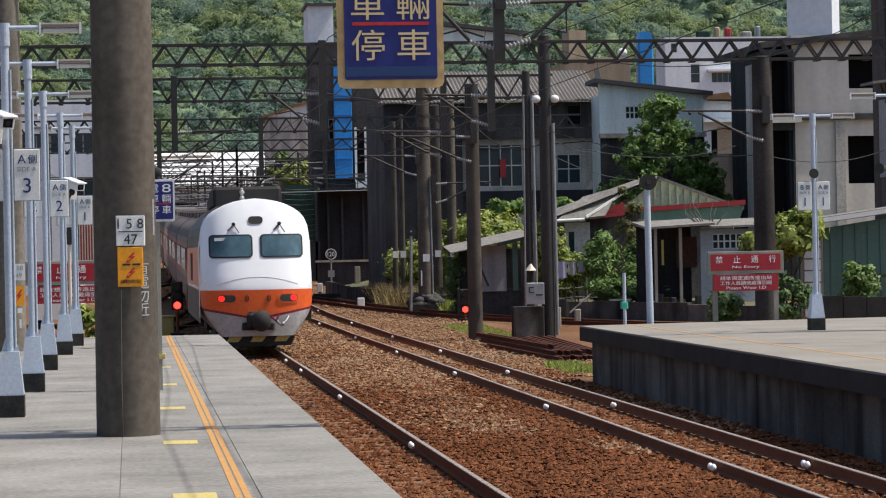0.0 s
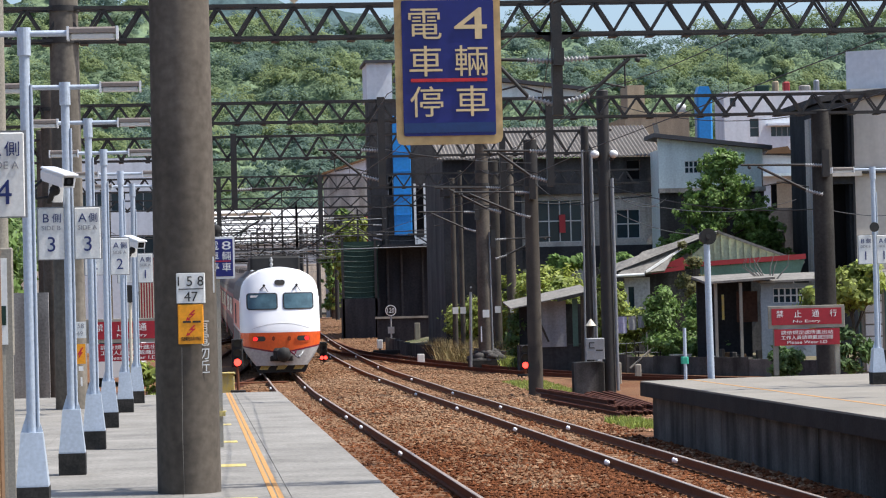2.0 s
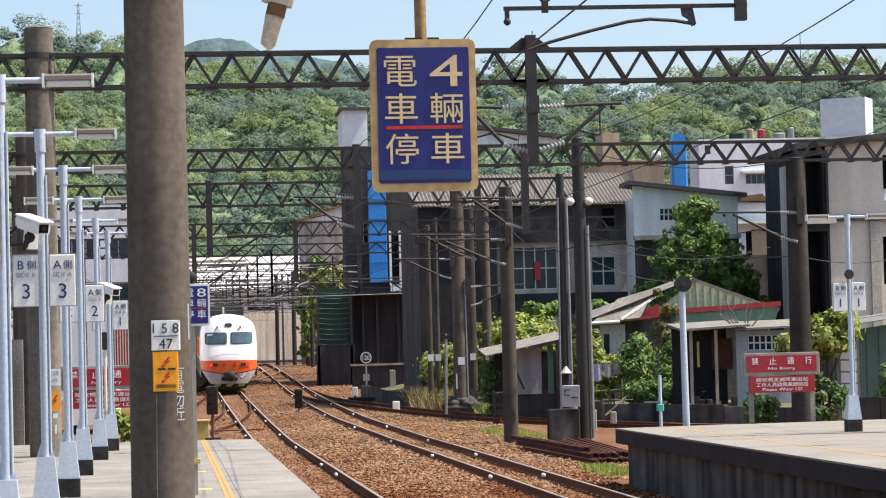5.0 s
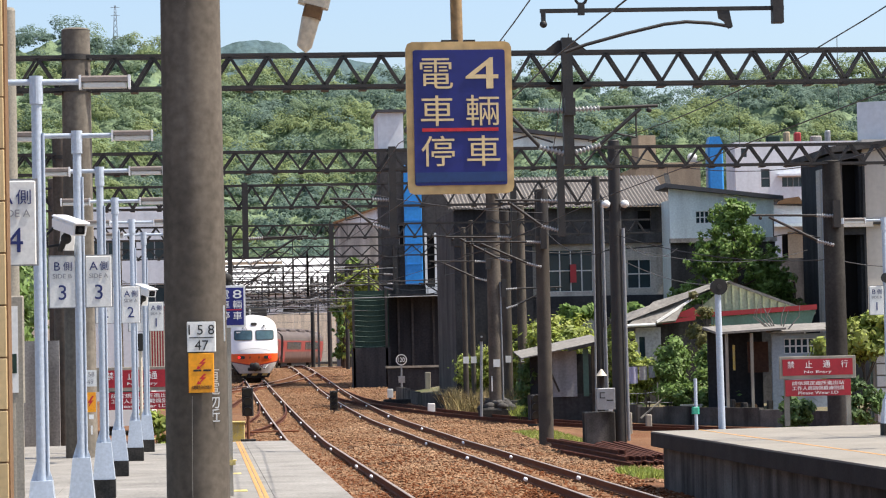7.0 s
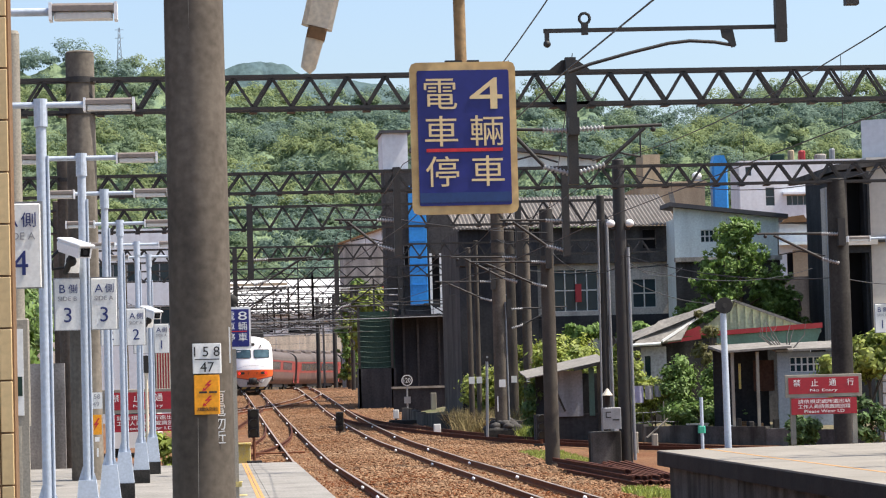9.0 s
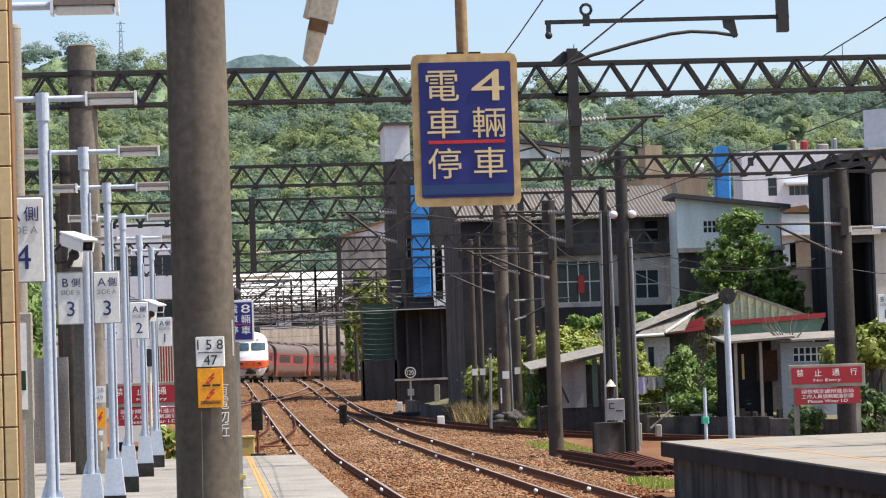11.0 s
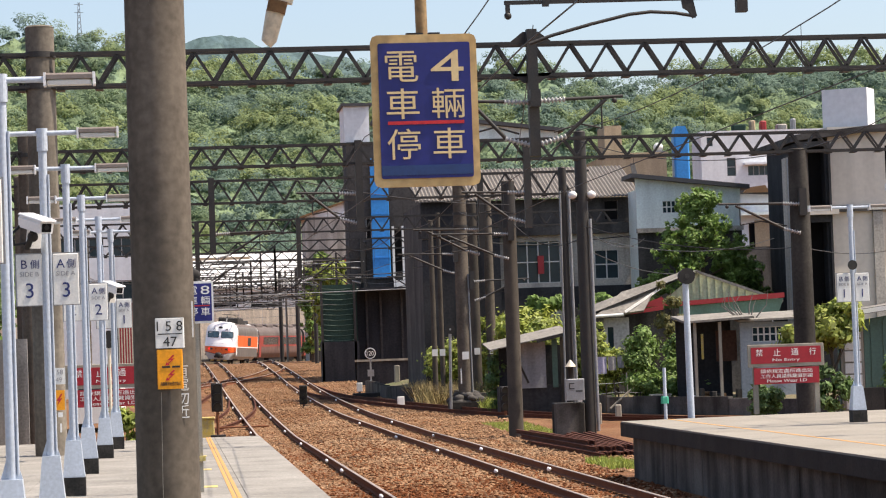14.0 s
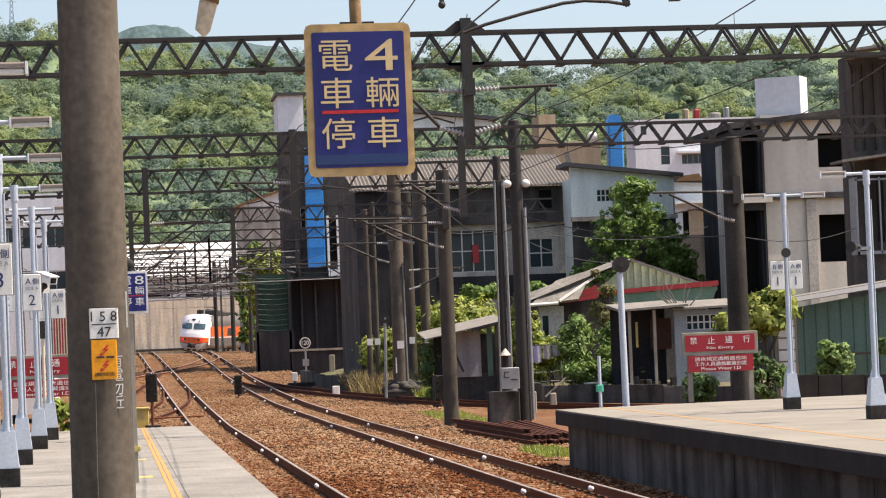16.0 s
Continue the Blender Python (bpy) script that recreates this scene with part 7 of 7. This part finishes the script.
def far_wall():
    w = thing("wall_3", "sunlit beige concrete retaining wall beyond the bend", "wall", kind="structure")
    for k in range(34):
        a = 0.06 + 0.024 * k
        x = -26 + 2.9 * k
        y = 330 + 0.012 * (x - 10) ** 2 * 0.2
        part("panel", Shape().box(x, x + 2.86, y, y + 0.4, 0.0, 7.4 + 0.05 * math.sin(k)), FAR_WALL, w)
    part("ledge", Shape().box(-26, 73, 329.3, 329.95, 1.0, 1.3), WALL_DARK, w)
    t = house("long white-roofed warehouse above the wall", -14, 26, 385, 30, 0, 11.4, WALL_WHITE, [], name="warehouse", category="warehouse")
    for k in range(13):
        x = -14 + 3.08 * k
        part("roof_bay", Shape().rings([[(x, 384, 11.4), (x + 3.0, 384, 11.4), (x + 3.0, 410, 17.4), (x, 410, 17.4)], [(x, 384, 11.6), (x + 3.0, 384, 11.6), (x + 3.0, 410, 17.6), (x, 410, 17.6)]]), WHITE_ROOF, t, "glaring white roof sheets")
    part("yellow_eave", Shape().box(3.5, 12, 383.2, 383.6, 15.6, 16.0), WALL_TAN, t)
    b = house("low white shed with dark slots beyond the bend", 3, 24, 352, 8, 0, 9.6, WHITE_ROOF, [(4, 9, 8.2, 8.8), (11, 15, 8.0, 8.6), (17, 22, 8.2, 8.8)], name="warehouse", category="warehouse")
    part("roof", Shape().box(2.5, 24.5, 351.5, 361, 9.6, 9.9), ROOF_DARK, b)


def left_side():
    w = thing("wall_4", "stained grey concrete boundary wall beside the platform", "wall", kind="structure")
    for k in range(14):
        y = 38 + 3.2 * k
        part("panel", Shape().box(-4.85, -4.65, y, y + 3.14, -1.2, 1.9 + 0.25 * (k % 3 == 0)), PLAT_PALE, w)
    part("end_panel", Shape().box(-4.6, -3.2, 60, 60.2, -1.2, 2.15), PLAT_PALE, w)
    t = house("white multi-storey building with dark window bands", -7.5, 0.3, 135, 8, -1, 9.6, WALL_WHITE, [(-6.8, -3.2, 6.9, 7.9), (-2.8, -0.2, 6.9, 7.9), (-6.8, -3.2, 4.6, 5.6), (-2.8, -0.2, 4.6, 5.6)], name="building")
    for h in ((-6.8, -3.2, 6.9, 7.9), (-2.8, -0.2, 6.9, 7.9), (-6.8, -3.2, 4.6, 5.6), (-2.8, -0.2, 4.6, 5.6)):
        window(t, *h, 135, 5, 1)
    f = thing("barrier_fence", "red and white lattice barrier beyond the platform", "fence", (-0.9, 75, 0))
    part("panel", Shape().box(-0.55, 0.15, 0, 0.04, 1.3, 3.2), RED_TRIM, f)
    s = Shape()
    for k in range(9):
        s.box(-0.53 + 0.075 * k, -0.50 + 0.075 * k, -0.012, 0.0, 1.35, 3.15)
    part("white_slats", s, CREAM_OLD, f)
    part("post", Shape().box(-0.6, -0.52, 0, 0.08, -1.2, 3.2).box(0.12, 0.2, 0, 0.08, -1.2, 3.2), STEEL_GREY, f)
    m = thing("round_mirror", "round dark mirror on a thin post", "mirror", (-1.15, 50.6, 0))
    part("mast", Shape().tube([(0, 0, 0), (0, 0, 1.85)], 0.03), CREAM_OLD, m)
    part("mirror", Shape().disc((0, -0.05, 2.0), 0.17, 0.05, 20), UNDER, m)
    b = thing("white_van_roof", "white parked van beyond the boundary wall", "van", (-2.6, 95, ground_z(95)))
    part("body", Shape().box(-0.9, 0.9, 0, 4.5, 0.35, 2.0, 0.15), WHITE_SIGN, b)
    part("rear_window", Shape().box(-0.7, 0.7, -0.02, 0.0, 1.25, 1.8), GLASS_DARK, b)
    for x in (-0.8, 0.62):
        part("wheel", Shape().box(x, x + 0.2, 0.5, 1.1, 0.0, 0.6, 0.1), RUBBER, b)


PLAT_PALE = mat("pale_stained_boundary_wall", (0.34, 0.33, 0.31, 1), (0.17, 0.165, 0.16, 1), rough=0.9, scale=0.7, fine=20, streak=0.6)


def retaining():
    w = thing("wall_5", "low dark stone retaining wall behind the siding", "wall", kind="structure")
    path = spline([(9.6, 127), (10.2, 117), (11.2, 111), (13.0, 104.5), (15.5, 97.5), (18.5, 91.5), (23, 86), (30, 80)], 1.5)
    rnd = random.Random(6)
    for i, (a, b) in enumerate(zip(path, path[1:])):
        d = (b - a)
        n = Vector((d.y, -d.x)).normalized() * -0.25
        h = 0.55 + 0.1 * rnd.random()
        z = ground_z(a.y) - 0.2
        ring = [(a.x, a.y), (b.x - d.x * 0.02, b.y - d.y * 0.02), (b.x - n.x, b.y - n.y), (a.x - n.x, a.y - n.y)]
        part("block", Shape().rings([[(x, y, zz) for x, y in ring] for zz in (z, z + h + 0.2)]), PLAT_WALL if i % 3 else WALL_DARK, w)
    bank = Shape()
    rows = []
    for p in path:
        z = ground_z(p.y)
        rows.append([(p.x + 0.3, p.y + 0.3, z + 0.35), (p.x + 2.0, p.y + 2.5, z + 0.6), (p.x + 6, p.y + 9, z + 0.5), (p.x + 12, p.y + 22, z + 0.3)])
    g = part("bank", bank.rings(rows, False, False, True, closed=False), SOIL)
    tagged(g, "weedy soil bank behind the low wall", "bank", kind="structure")


# ---- plants ----
def leaves(rnd, centre, radius, n, size):
    """Leaf blades in clumps inside an uneven crown."""
    c0 = np.array(centre)
    k = max(9, n // 130)
    d = rnd.randn(k, 3)
    d /= np.linalg.norm(d, axis=1)[:, None]
    clump = c0 + d * np.array(radius) * (0.30 + 0.75 * rnd.rand(k, 1) ** 0.7)
    cr = (0.18 + 0.26 * rnd.rand(k)) * min(radius)
    which = rnd.randint(0, k, n)
    p = clump[which] + rnd.randn(n, 3) * cr[which][:, None] * (0.62, 0.62, 0.5)
    out = (p - clump[which]) / cr[which][:, None] * 0.5 + (p - c0) / np.array(radius) * 0.4
    out += np.array((0.0, -0.1, 0.45)) + rnd.randn(n, 3) * 0.45
    out /= np.linalg.norm(out, axis=1)[:, None]
    a = np.cross(out, rnd.randn(n, 3))
    a /= np.linalg.norm(a, axis=1)[:, None]
    b = np.cross(out, a)
    s = size * (0.6 + 0.8 * rnd.rand(n, 1))
    V = np.stack([p - a * s, p + b * s * 0.45, p + a * s, p - b * s * 0.45], 1).reshape(-1, 3)
    return V, np.arange(n * 4).reshape(-1, 4)


def plant(name, label, x, y, base, centre_z, radius, n, size, mt, seed, trunk=0.12, category="tree"):
    rnd = np.random.RandomState(seed)
    t = thing(name, label, category, (x, y, 0))
    tr = Shape()
    tr.tube([(0, 0, base), (0.05, 0, (base + centre_z) / 2), (0, 0.05, centre_z)], [trunk, trunk * 0.75, trunk * 0.3], 8)
    part("trunk", tr, BARK, t)
    for k in range(6):
        a = 6.28 * k / 6 + rnd.rand()
        part("limb", Shape().tube([(0, 0, base + (centre_z - base) * (0.5 + 0.4 * rnd.rand())), (math.cos(a) * radius[0] * 0.7, math.sin(a) * radius[1] * 0.7, centre_z + radius[2] * (rnd.rand() - 0.3))], [trunk * 0.4, trunk * 0.12], 6), BARK, t)
    part("crown", raw_mesh("crown", *leaves(rnd, (0, 0, centre_z), radius, n, size)), mt, t)
    return t


def crowned_tree(label, x, y, base, low, top, spread, seed, boughs=90, size=0.10, greens=None):
    """A conical tree: trunk, boughs and tufts of leaves on the boughs' ends; brighter tufts among deep ones carry
    sunlight in their colour.
    """
    rnd = np.random.RandomState(seed)
    t = thing("tree", label, "tree", (x, y, 0))
    part("trunk", Shape().tube([(0, 0, base), (0.06, 0, (base + top) / 2), (0, 0.02, top - 0.3)], [0.17, 0.11, 0.03], 8), BARK, t)
    greens = greens or (LEAF_DARK, LEAF)
    kinds = {0: [], 1: []}
    for k in range(boughs):
        h = rnd.rand() ** 1.25
        z = low + (top - low) * h
        r = spread * min((1 - h) ** 0.75 + 0.08, 0.55 + 1.6 * h) * (0.5 + 0.72 * rnd.rand())
        a = rnd.rand() * 6.283
        e = np.array((math.cos(a) * r, math.sin(a) * r * 0.8, z))
        if k < 14:
            part("bough", Shape().tube([(0.03, 0, z - 0.35 - 0.3 * r), tuple(e)], [0.05, 0.015], 5), BARK, t)
        q = 0.26 + 0.26 * rnd.rand()
        v, _ = leaves(rnd, e, (q * 1.25, q * 1.25, q * 0.7), 120, size)
        kinds[int(rnd.rand() < 0.4)].append(v)
    for key, mt, nm in ((0, greens[0], "crown"), (1, greens[1], "bright_foliage")):
        v = np.concatenate(kinds[key])
        part(nm, raw_mesh(nm, v, np.arange(len(v)).reshape(-1, 4)), mt, t)
    return t


def blades(rnd, x0, x1, y0, y1, n, h):
    x, y = x0 + rnd.rand(n) * (x1 - x0), y0 + rnd.rand(n) * (y1 - y0)
    z = np.array([ground_z(v) for v in y]) + 0.02
    a = rnd.rand(n) * 6.28
    w = 0.018 * (0.6 + rnd.rand(n))
    dx, dy = np.cos(a) * w, np.sin(a) * w
    hh = h * (0.4 + 0.8 * rnd.rand(n))
    lx, ly = rnd.randn(n) * hh * 0.35, rnd.randn(n) * hh * 0.35
    V = np.stack([np.stack([x - dx, y - dy, z], 1), np.stack([x + dx, y + dy, z], 1), np.stack([x + lx, y + ly, z + hh], 1)], 1).reshape(-1, 3)
    return V, np.arange(n * 3).reshape(-1, 3)


def garden_clutter():
    g = ground_z(95) + 0.3
    a = thing("washing_line", "lavender and grey washing hung on a line", "laundry", (0, 96.4, 0))
    part("line", Shape().tube([(15.2, 0, 1.15), (16.2, 0, 1.08), (17.2, 0, 1.16)], 0.012, 5), WIRE, a)
    for x, w, h, mt in ((15.75, 0.34, 0.62, LAVENDER), (16.15, 0.30, 0.5, WALL_GREYWHITE), (16.5, 0.24, 0.42, PANEL_GREY)):
        part("cloth", Shape().rings([[(x + w * q, 0.03 * math.sin(9 * q + z), 1.08 + z) for q in np.linspace(0, 1, 7)] for z in (0, -h * 0.5, -h)], False, False, True, closed=False), mt, a)
    for x in (15.2, 17.2):
        part("post", Shape().bar((x, 0.05, g - 0.3), (x, 0.05, 1.2), 0.06), WOOD_POLE, a)
    b = thing("leaning_plank", "pale plank leaning on the garden wall", "plank", (0, 94.8, 0))
    part("plank", Shape().bar((15.9, 0, g - 0.1), (16.95, 0.3, g + 0.72), 0.07, 0.05), CONC_PALE, b)
    for x, y, w, h, mt, lab in ((17.55, 93.6, 0.36, 0.36, CREAM_OLD, "cream planter box on the garden wall"), (18.75, 93.0, 0.14, 0.28, WHITE_SIGN, "small white bucket on the garden wall"), (15.1, 95.6, 0.28, 0.34, WHITE_SIGN, "white plastic crate in the garden"), (19.0, 92.6, 0.2, 0.42, RUST_BAND, "rusty drum beside the porch")):
        p = thing("garden_box", lab, "box", (x, y, ground_z(y) + 0.3))
        part("shell", Shape().box(-w, w, -0.2, 0.2, 0, h, 0.04), mt, p)
        part("rim", Shape().box(-w - 0.02, w + 0.02, -0.22, 0.22, h, h + 0.04, 0.01), mt, p)
    f = thing("garden_fence", "sagging wire and stick garden fence", "fence", (0, 95.2, 0))
    rnd = random.Random(12)
    for k in range(9):
        x = 15.4 + 0.42 * k
        part("stick", Shape().bar((x, 0, g - 0.3), (x + rnd.uniform(-0.1, 0.1), 0, g + rnd.uniform(0.7, 1.3)), 0.035), WOOD_POLE if k % 3 else CONC_PALE, f)
    for z in (0.45, 0.85):
        part("fence_wire", Shape().tube([(15.3 + 0.9 * k, 0, g + z + rnd.uniform(-0.06, 0.06)) for k in range(5)], 0.01, 5), STEEL_GREY, f)


LAVENDER = mat("faded_lavender_cloth", (0.42, 0.40, 0.52, 1), (0.33, 0.31, 0.42, 1), rough=0.9, scale=3, fine=20, amount=0.3, bump=0)


def build_plants():
    crowned_tree("tall dark green garden tree before the blue house", 22.5, 109.4, -1, 2.4, 7.8, 2.6, 1, 190, 0.10, (LEAF, LEAF_FRESH))
    crowned_tree("lower leafy garden tree behind the gable", 24.2, 110.4, -1, 2.0, 5.7, 1.5, 12, 80, 0.10, (LEAF, LEAF_FRESH))
    for k, (x, y, top, w) in enumerate(((11.0, 203, 8.2, 0.95), (11.9, 206, 9.4, 1.2))):
        crowned_tree("slender sunlit tree among the masts of the bend", x, y, 0.5, 1.8, top, w, 40 + k, 55, 0.15, (LEAF, LEAF_LIME))
    plant("shrub", "olive climbing shrub over the gable", 18.8, 97.2, -1, 2.6, (0.6, 0.5, 1.6), 1900, 0.075, LEAF_OLIVE, 3, 0.06, "shrub")
    plant("shrub", "round green garden bush", 17.45, 96.6, -1, 0.75, (0.72, 0.6, 1.35), 8500, 0.08, LEAF, 4, 0.06, "shrub")
    plant("shrub", "garden bush beside the porch", 18.45, 95.0, -1, 0.6, (0.5, 0.5, 1.2), 5000, 0.08, LEAF, 5, 0.06, "shrub")
    plant("tree", "lime-green papaya-like bush beside shed roof", 14.9, 108, -1, 1.7, (1.5, 1.0, 1.25), 9000, 0.12, LEAF_LIME, 6, 0.1)
    plant("tree", "broad-leaved green tree over the shed", 15.65, 109, -1, 3.3, (0.85, 0.6, 0.42), 2600, 0.17, LEAF, 7, 0.1)
    plant("tree", "broad-leaved papaya beside the gable roof", 18.0, 109.5, -1, 3.2, (0.75, 0.6, 0.45), 2600, 0.17, LEAF, 27, 0.1)
    plant("shrub", "yellow-green thicket beside the tin shed", 16.2, 104, -1, 1.2, (0.9, 0.7, 1.3), 5000, 0.10, LEAF_LIME, 28, 0.07, "shrub")
    plant("shrub", "dark hedge in the garden's shade", 16.4, 98.6, -1, 0.5, (0.6, 0.5, 1.0), 3500, 0.08, LEAF_DARK, 29, 0.06, "shrub")
    plant("shrub", "yellow-green shrub behind the poles", 13.9, 111.4, -1, 1.2, (1.0, 0.8, 1.9), 8000, 0.10, LEAF_LIME, 8, 0.07, "shrub")
    plant("shrub", "dark climbing creeper on the shed's side", 12.45, 99.5, -1, 0.3, (0.5, 0.5, 1.2), 5000, 0.08, LEAF_DARK, 9, 0.06, "shrub")
    plant("shrub", "bright green shrub on the retaining wall", 12.1, 114, -1, 1.0, (1.1, 0.7, 0.95), 5500, 0.08, LEAF_LIME, 10, 0.06, "shrub")
    plant("tree", "leafy bush beside the dark pole", 19.15, 75, -1.2, 1.95, (0.95, 0.6, 0.7), 3600, 0.12, LEAF_LIME, 11, 0.07)
    plant("tree", "lime-green bush beyond the hut roof", 18.85, 78, -1.2, 1.55, (0.5, 0.5, 0.75), 2000, 0.12, LEAF_LIME, 14, 0.07)
    plant("shrub", "shaded undergrowth beneath the lime bush", 18.9, 74.6, -1.2, 0.1, (0.7, 0.5, 0.7), 2600, 0.09, LEAF_DARK, 31, 0.05, "shrub")
    plant("shrub", "dark undergrowth beside the hut wall", 17.3, 76, -1.2, -0.1, (0.6, 0.5, 0.55), 2200, 0.09, LEAF_DARK, 32, 0.05, "shrub")
    plant("shrub", "leafy weeds on the garden wall", 17.9, 94.6, -1.2, 0.0, (1.3, 0.5, 0.55), 4500, 0.085, LEAF, 33, 0.04, "shrub")
    plant("shrub", "tangle of garden weeds below the white wall", 16.7, 97.8, -1.2, 0.7, (0.85, 0.5, 0.8), 3800, 0.085, LEAF_LIME, 34, 0.04, "shrub")
    plant("shrub", "garden bush before the open porch", 19.3, 94.2, -1.2, 0.2, (0.6, 0.4, 0.75), 3000, 0.08, LEAF_DARK, 35, 0.04, "shrub")
    plant("shrub", "small bush in front of the green shed", 20.3, 72, -1.2, 0.35, (0.55, 0.4, 0.7), 4000, 0.07, LEAF, 15, 0.05, "shrub")
    plant("shrub", "bush at the green shed's far corner", 22.6, 73, -1.2, 0.6, (0.6, 0.4, 0.9), 4000, 0.07, LEAF, 16, 0.05, "shrub")
    plant("tree", "sunlit green trees beyond the bend", 10.2, 165, 0, 5.4, (0.9, 1.0, 2.4), 5500, 0.24, LEAF_LIME, 18, 0.14)
    plant("tree", "green trees behind the boundary wall", -6.6, 64, -1, 2.6, (1.2, 1.2, 1.0), 4200, 0.13, LEAF_LIME, 19, 0.1)
    plant("tree", "dark green tree behind the boundary wall", -7.5, 90, -1, 3.5, (2.0, 2.0, 2.0), 5000, 0.18, LEAF, 20, 0.14)
    plant("shrub", "low weeds at the platform's end", -1.0, 58, -1.2, -0.1, (0.6, 0.5, 0.6), 1500, 0.09, LEAF_LIME, 21, 0.04, "shrub")
    plant("shrub", "plants along the porch and wall", 15.7, 97.5, -1.2, 0.9, (1.0, 0.5, 1.4), 9500, 0.085, LEAF_LIME, 22, 0.05, "shrub")
    r = np.random.RandomState(30)
    for nm, lab, mt, boxes in (("dry_grass", "dry straw-coloured grass on the bank", DRY_GRASS, ((10.4, 13.8, 108, 116, 5000, 0.9), (12.6, 14.5, 104, 107, 1500, 0.6))),
                               ("green_grass", "fresh green grass tufts on the ballast", LEAF_LIME, ((10.6, 12.0, 80, 90, 3000, 0.10), (9.4, 10.2, 56, 60, 1500, 0.15), (12.0, 14.5, 99, 106, 3000, 0.5), (15, 20, 96, 99, 3000, 0.4)))):
        V, F, o = [], [], 0
        for x0, x1, y0, y1, n, h in boxes:
            v, f = blades(r, x0, x1, y0, y1, n, h)
            V.append(v)
            F.append(f + o)
            o += len(v)
        tagged(part(nm, raw_mesh(nm, np.concatenate(V), np.concatenate(F)), mt), lab, "grass", kind="stuff")
    br = thing("dead_branches", "bare pale branches leaning over the roof", "branches", (20.6, 92.3, 2.62))
    rr = random.Random(3)
    s = Shape()
    for k in range(9):
        x = rr.uniform(-1, 1)
        s.tube([(x * 0.4, 0, -0.3), (x * 1.0, 0, 0.15), (x * 1.1 + rr.uniform(-0.3, 0.3), 0, 0.35 + rr.random() * 0.35)], [0.03, 0.02, 0.008], 5)
    part("branch", s, ROOF_PALE, br)


def pylon():
    t = thing("pylon", "slender steel lattice pylon standing on the hilltop", "pylon", (-18.26, 603, 74.08))
    h, w = 9.5, 0.75
    wd = lambda z: w * (1 - 0.8 * z / h)
    for a, b in ((-1, -1), (1, -1), (1, 1), (-1, 1)):
        part("leg", Shape().bar((a * wd(0), b * wd(0), -4), (a * wd(h), b * wd(h), h), 0.10), STEEL_GREY, t)
    s = Shape()
    for k in range(7):
        z0, z1 = h * k / 7, h * (k + 1) / 7
        for b in (-1, 1):
            s.bar((-wd(z0), b * wd(z0), z0), (wd(z1), b * wd(z1), z1), 0.06).bar((wd(z0), b * wd(z0), z0), (-wd(z1), b * wd(z1), z1), 0.06)
    part("bracing", s, STEEL_GREY, t)
    for z in (h - 0.5, h - 2.4):
        part("cross_arm", Shape().bar((-1.0, 0, z), (1.0, 0, z), 0.10), STEEL_GREY, t)


pylon()
grey_building()
blue_house()
tan_building()
far_white_buildings()
white_building()
scaffold_building()
green_shed()
red_house()
dark_building()
far_wall()
left_side()
retaining()
garden_clutter()
build_plants()


def motions():
    times = [0.5 * k for k in range(33)]
    walk(TAIL_LOCO, [(t, car_pose(gone(t), 16.5)) for t in times])
    for k, ob in enumerate(COACHES):
        walk(ob, [(t, car_pose(gone(t) + 17.0 + 20.5 * k, 20.0)) for t in times])
    # the signals go out after the train has cleared them: their lamp discs draw back into the heads
    for ob, home in SIGNAL_DISCS:
        walk(ob, [(0, home), (4.4, home), (5.2, home @ pose(0, 0.12, 0)), (16, home @ pose(0, 0.12, 0))])


motions()
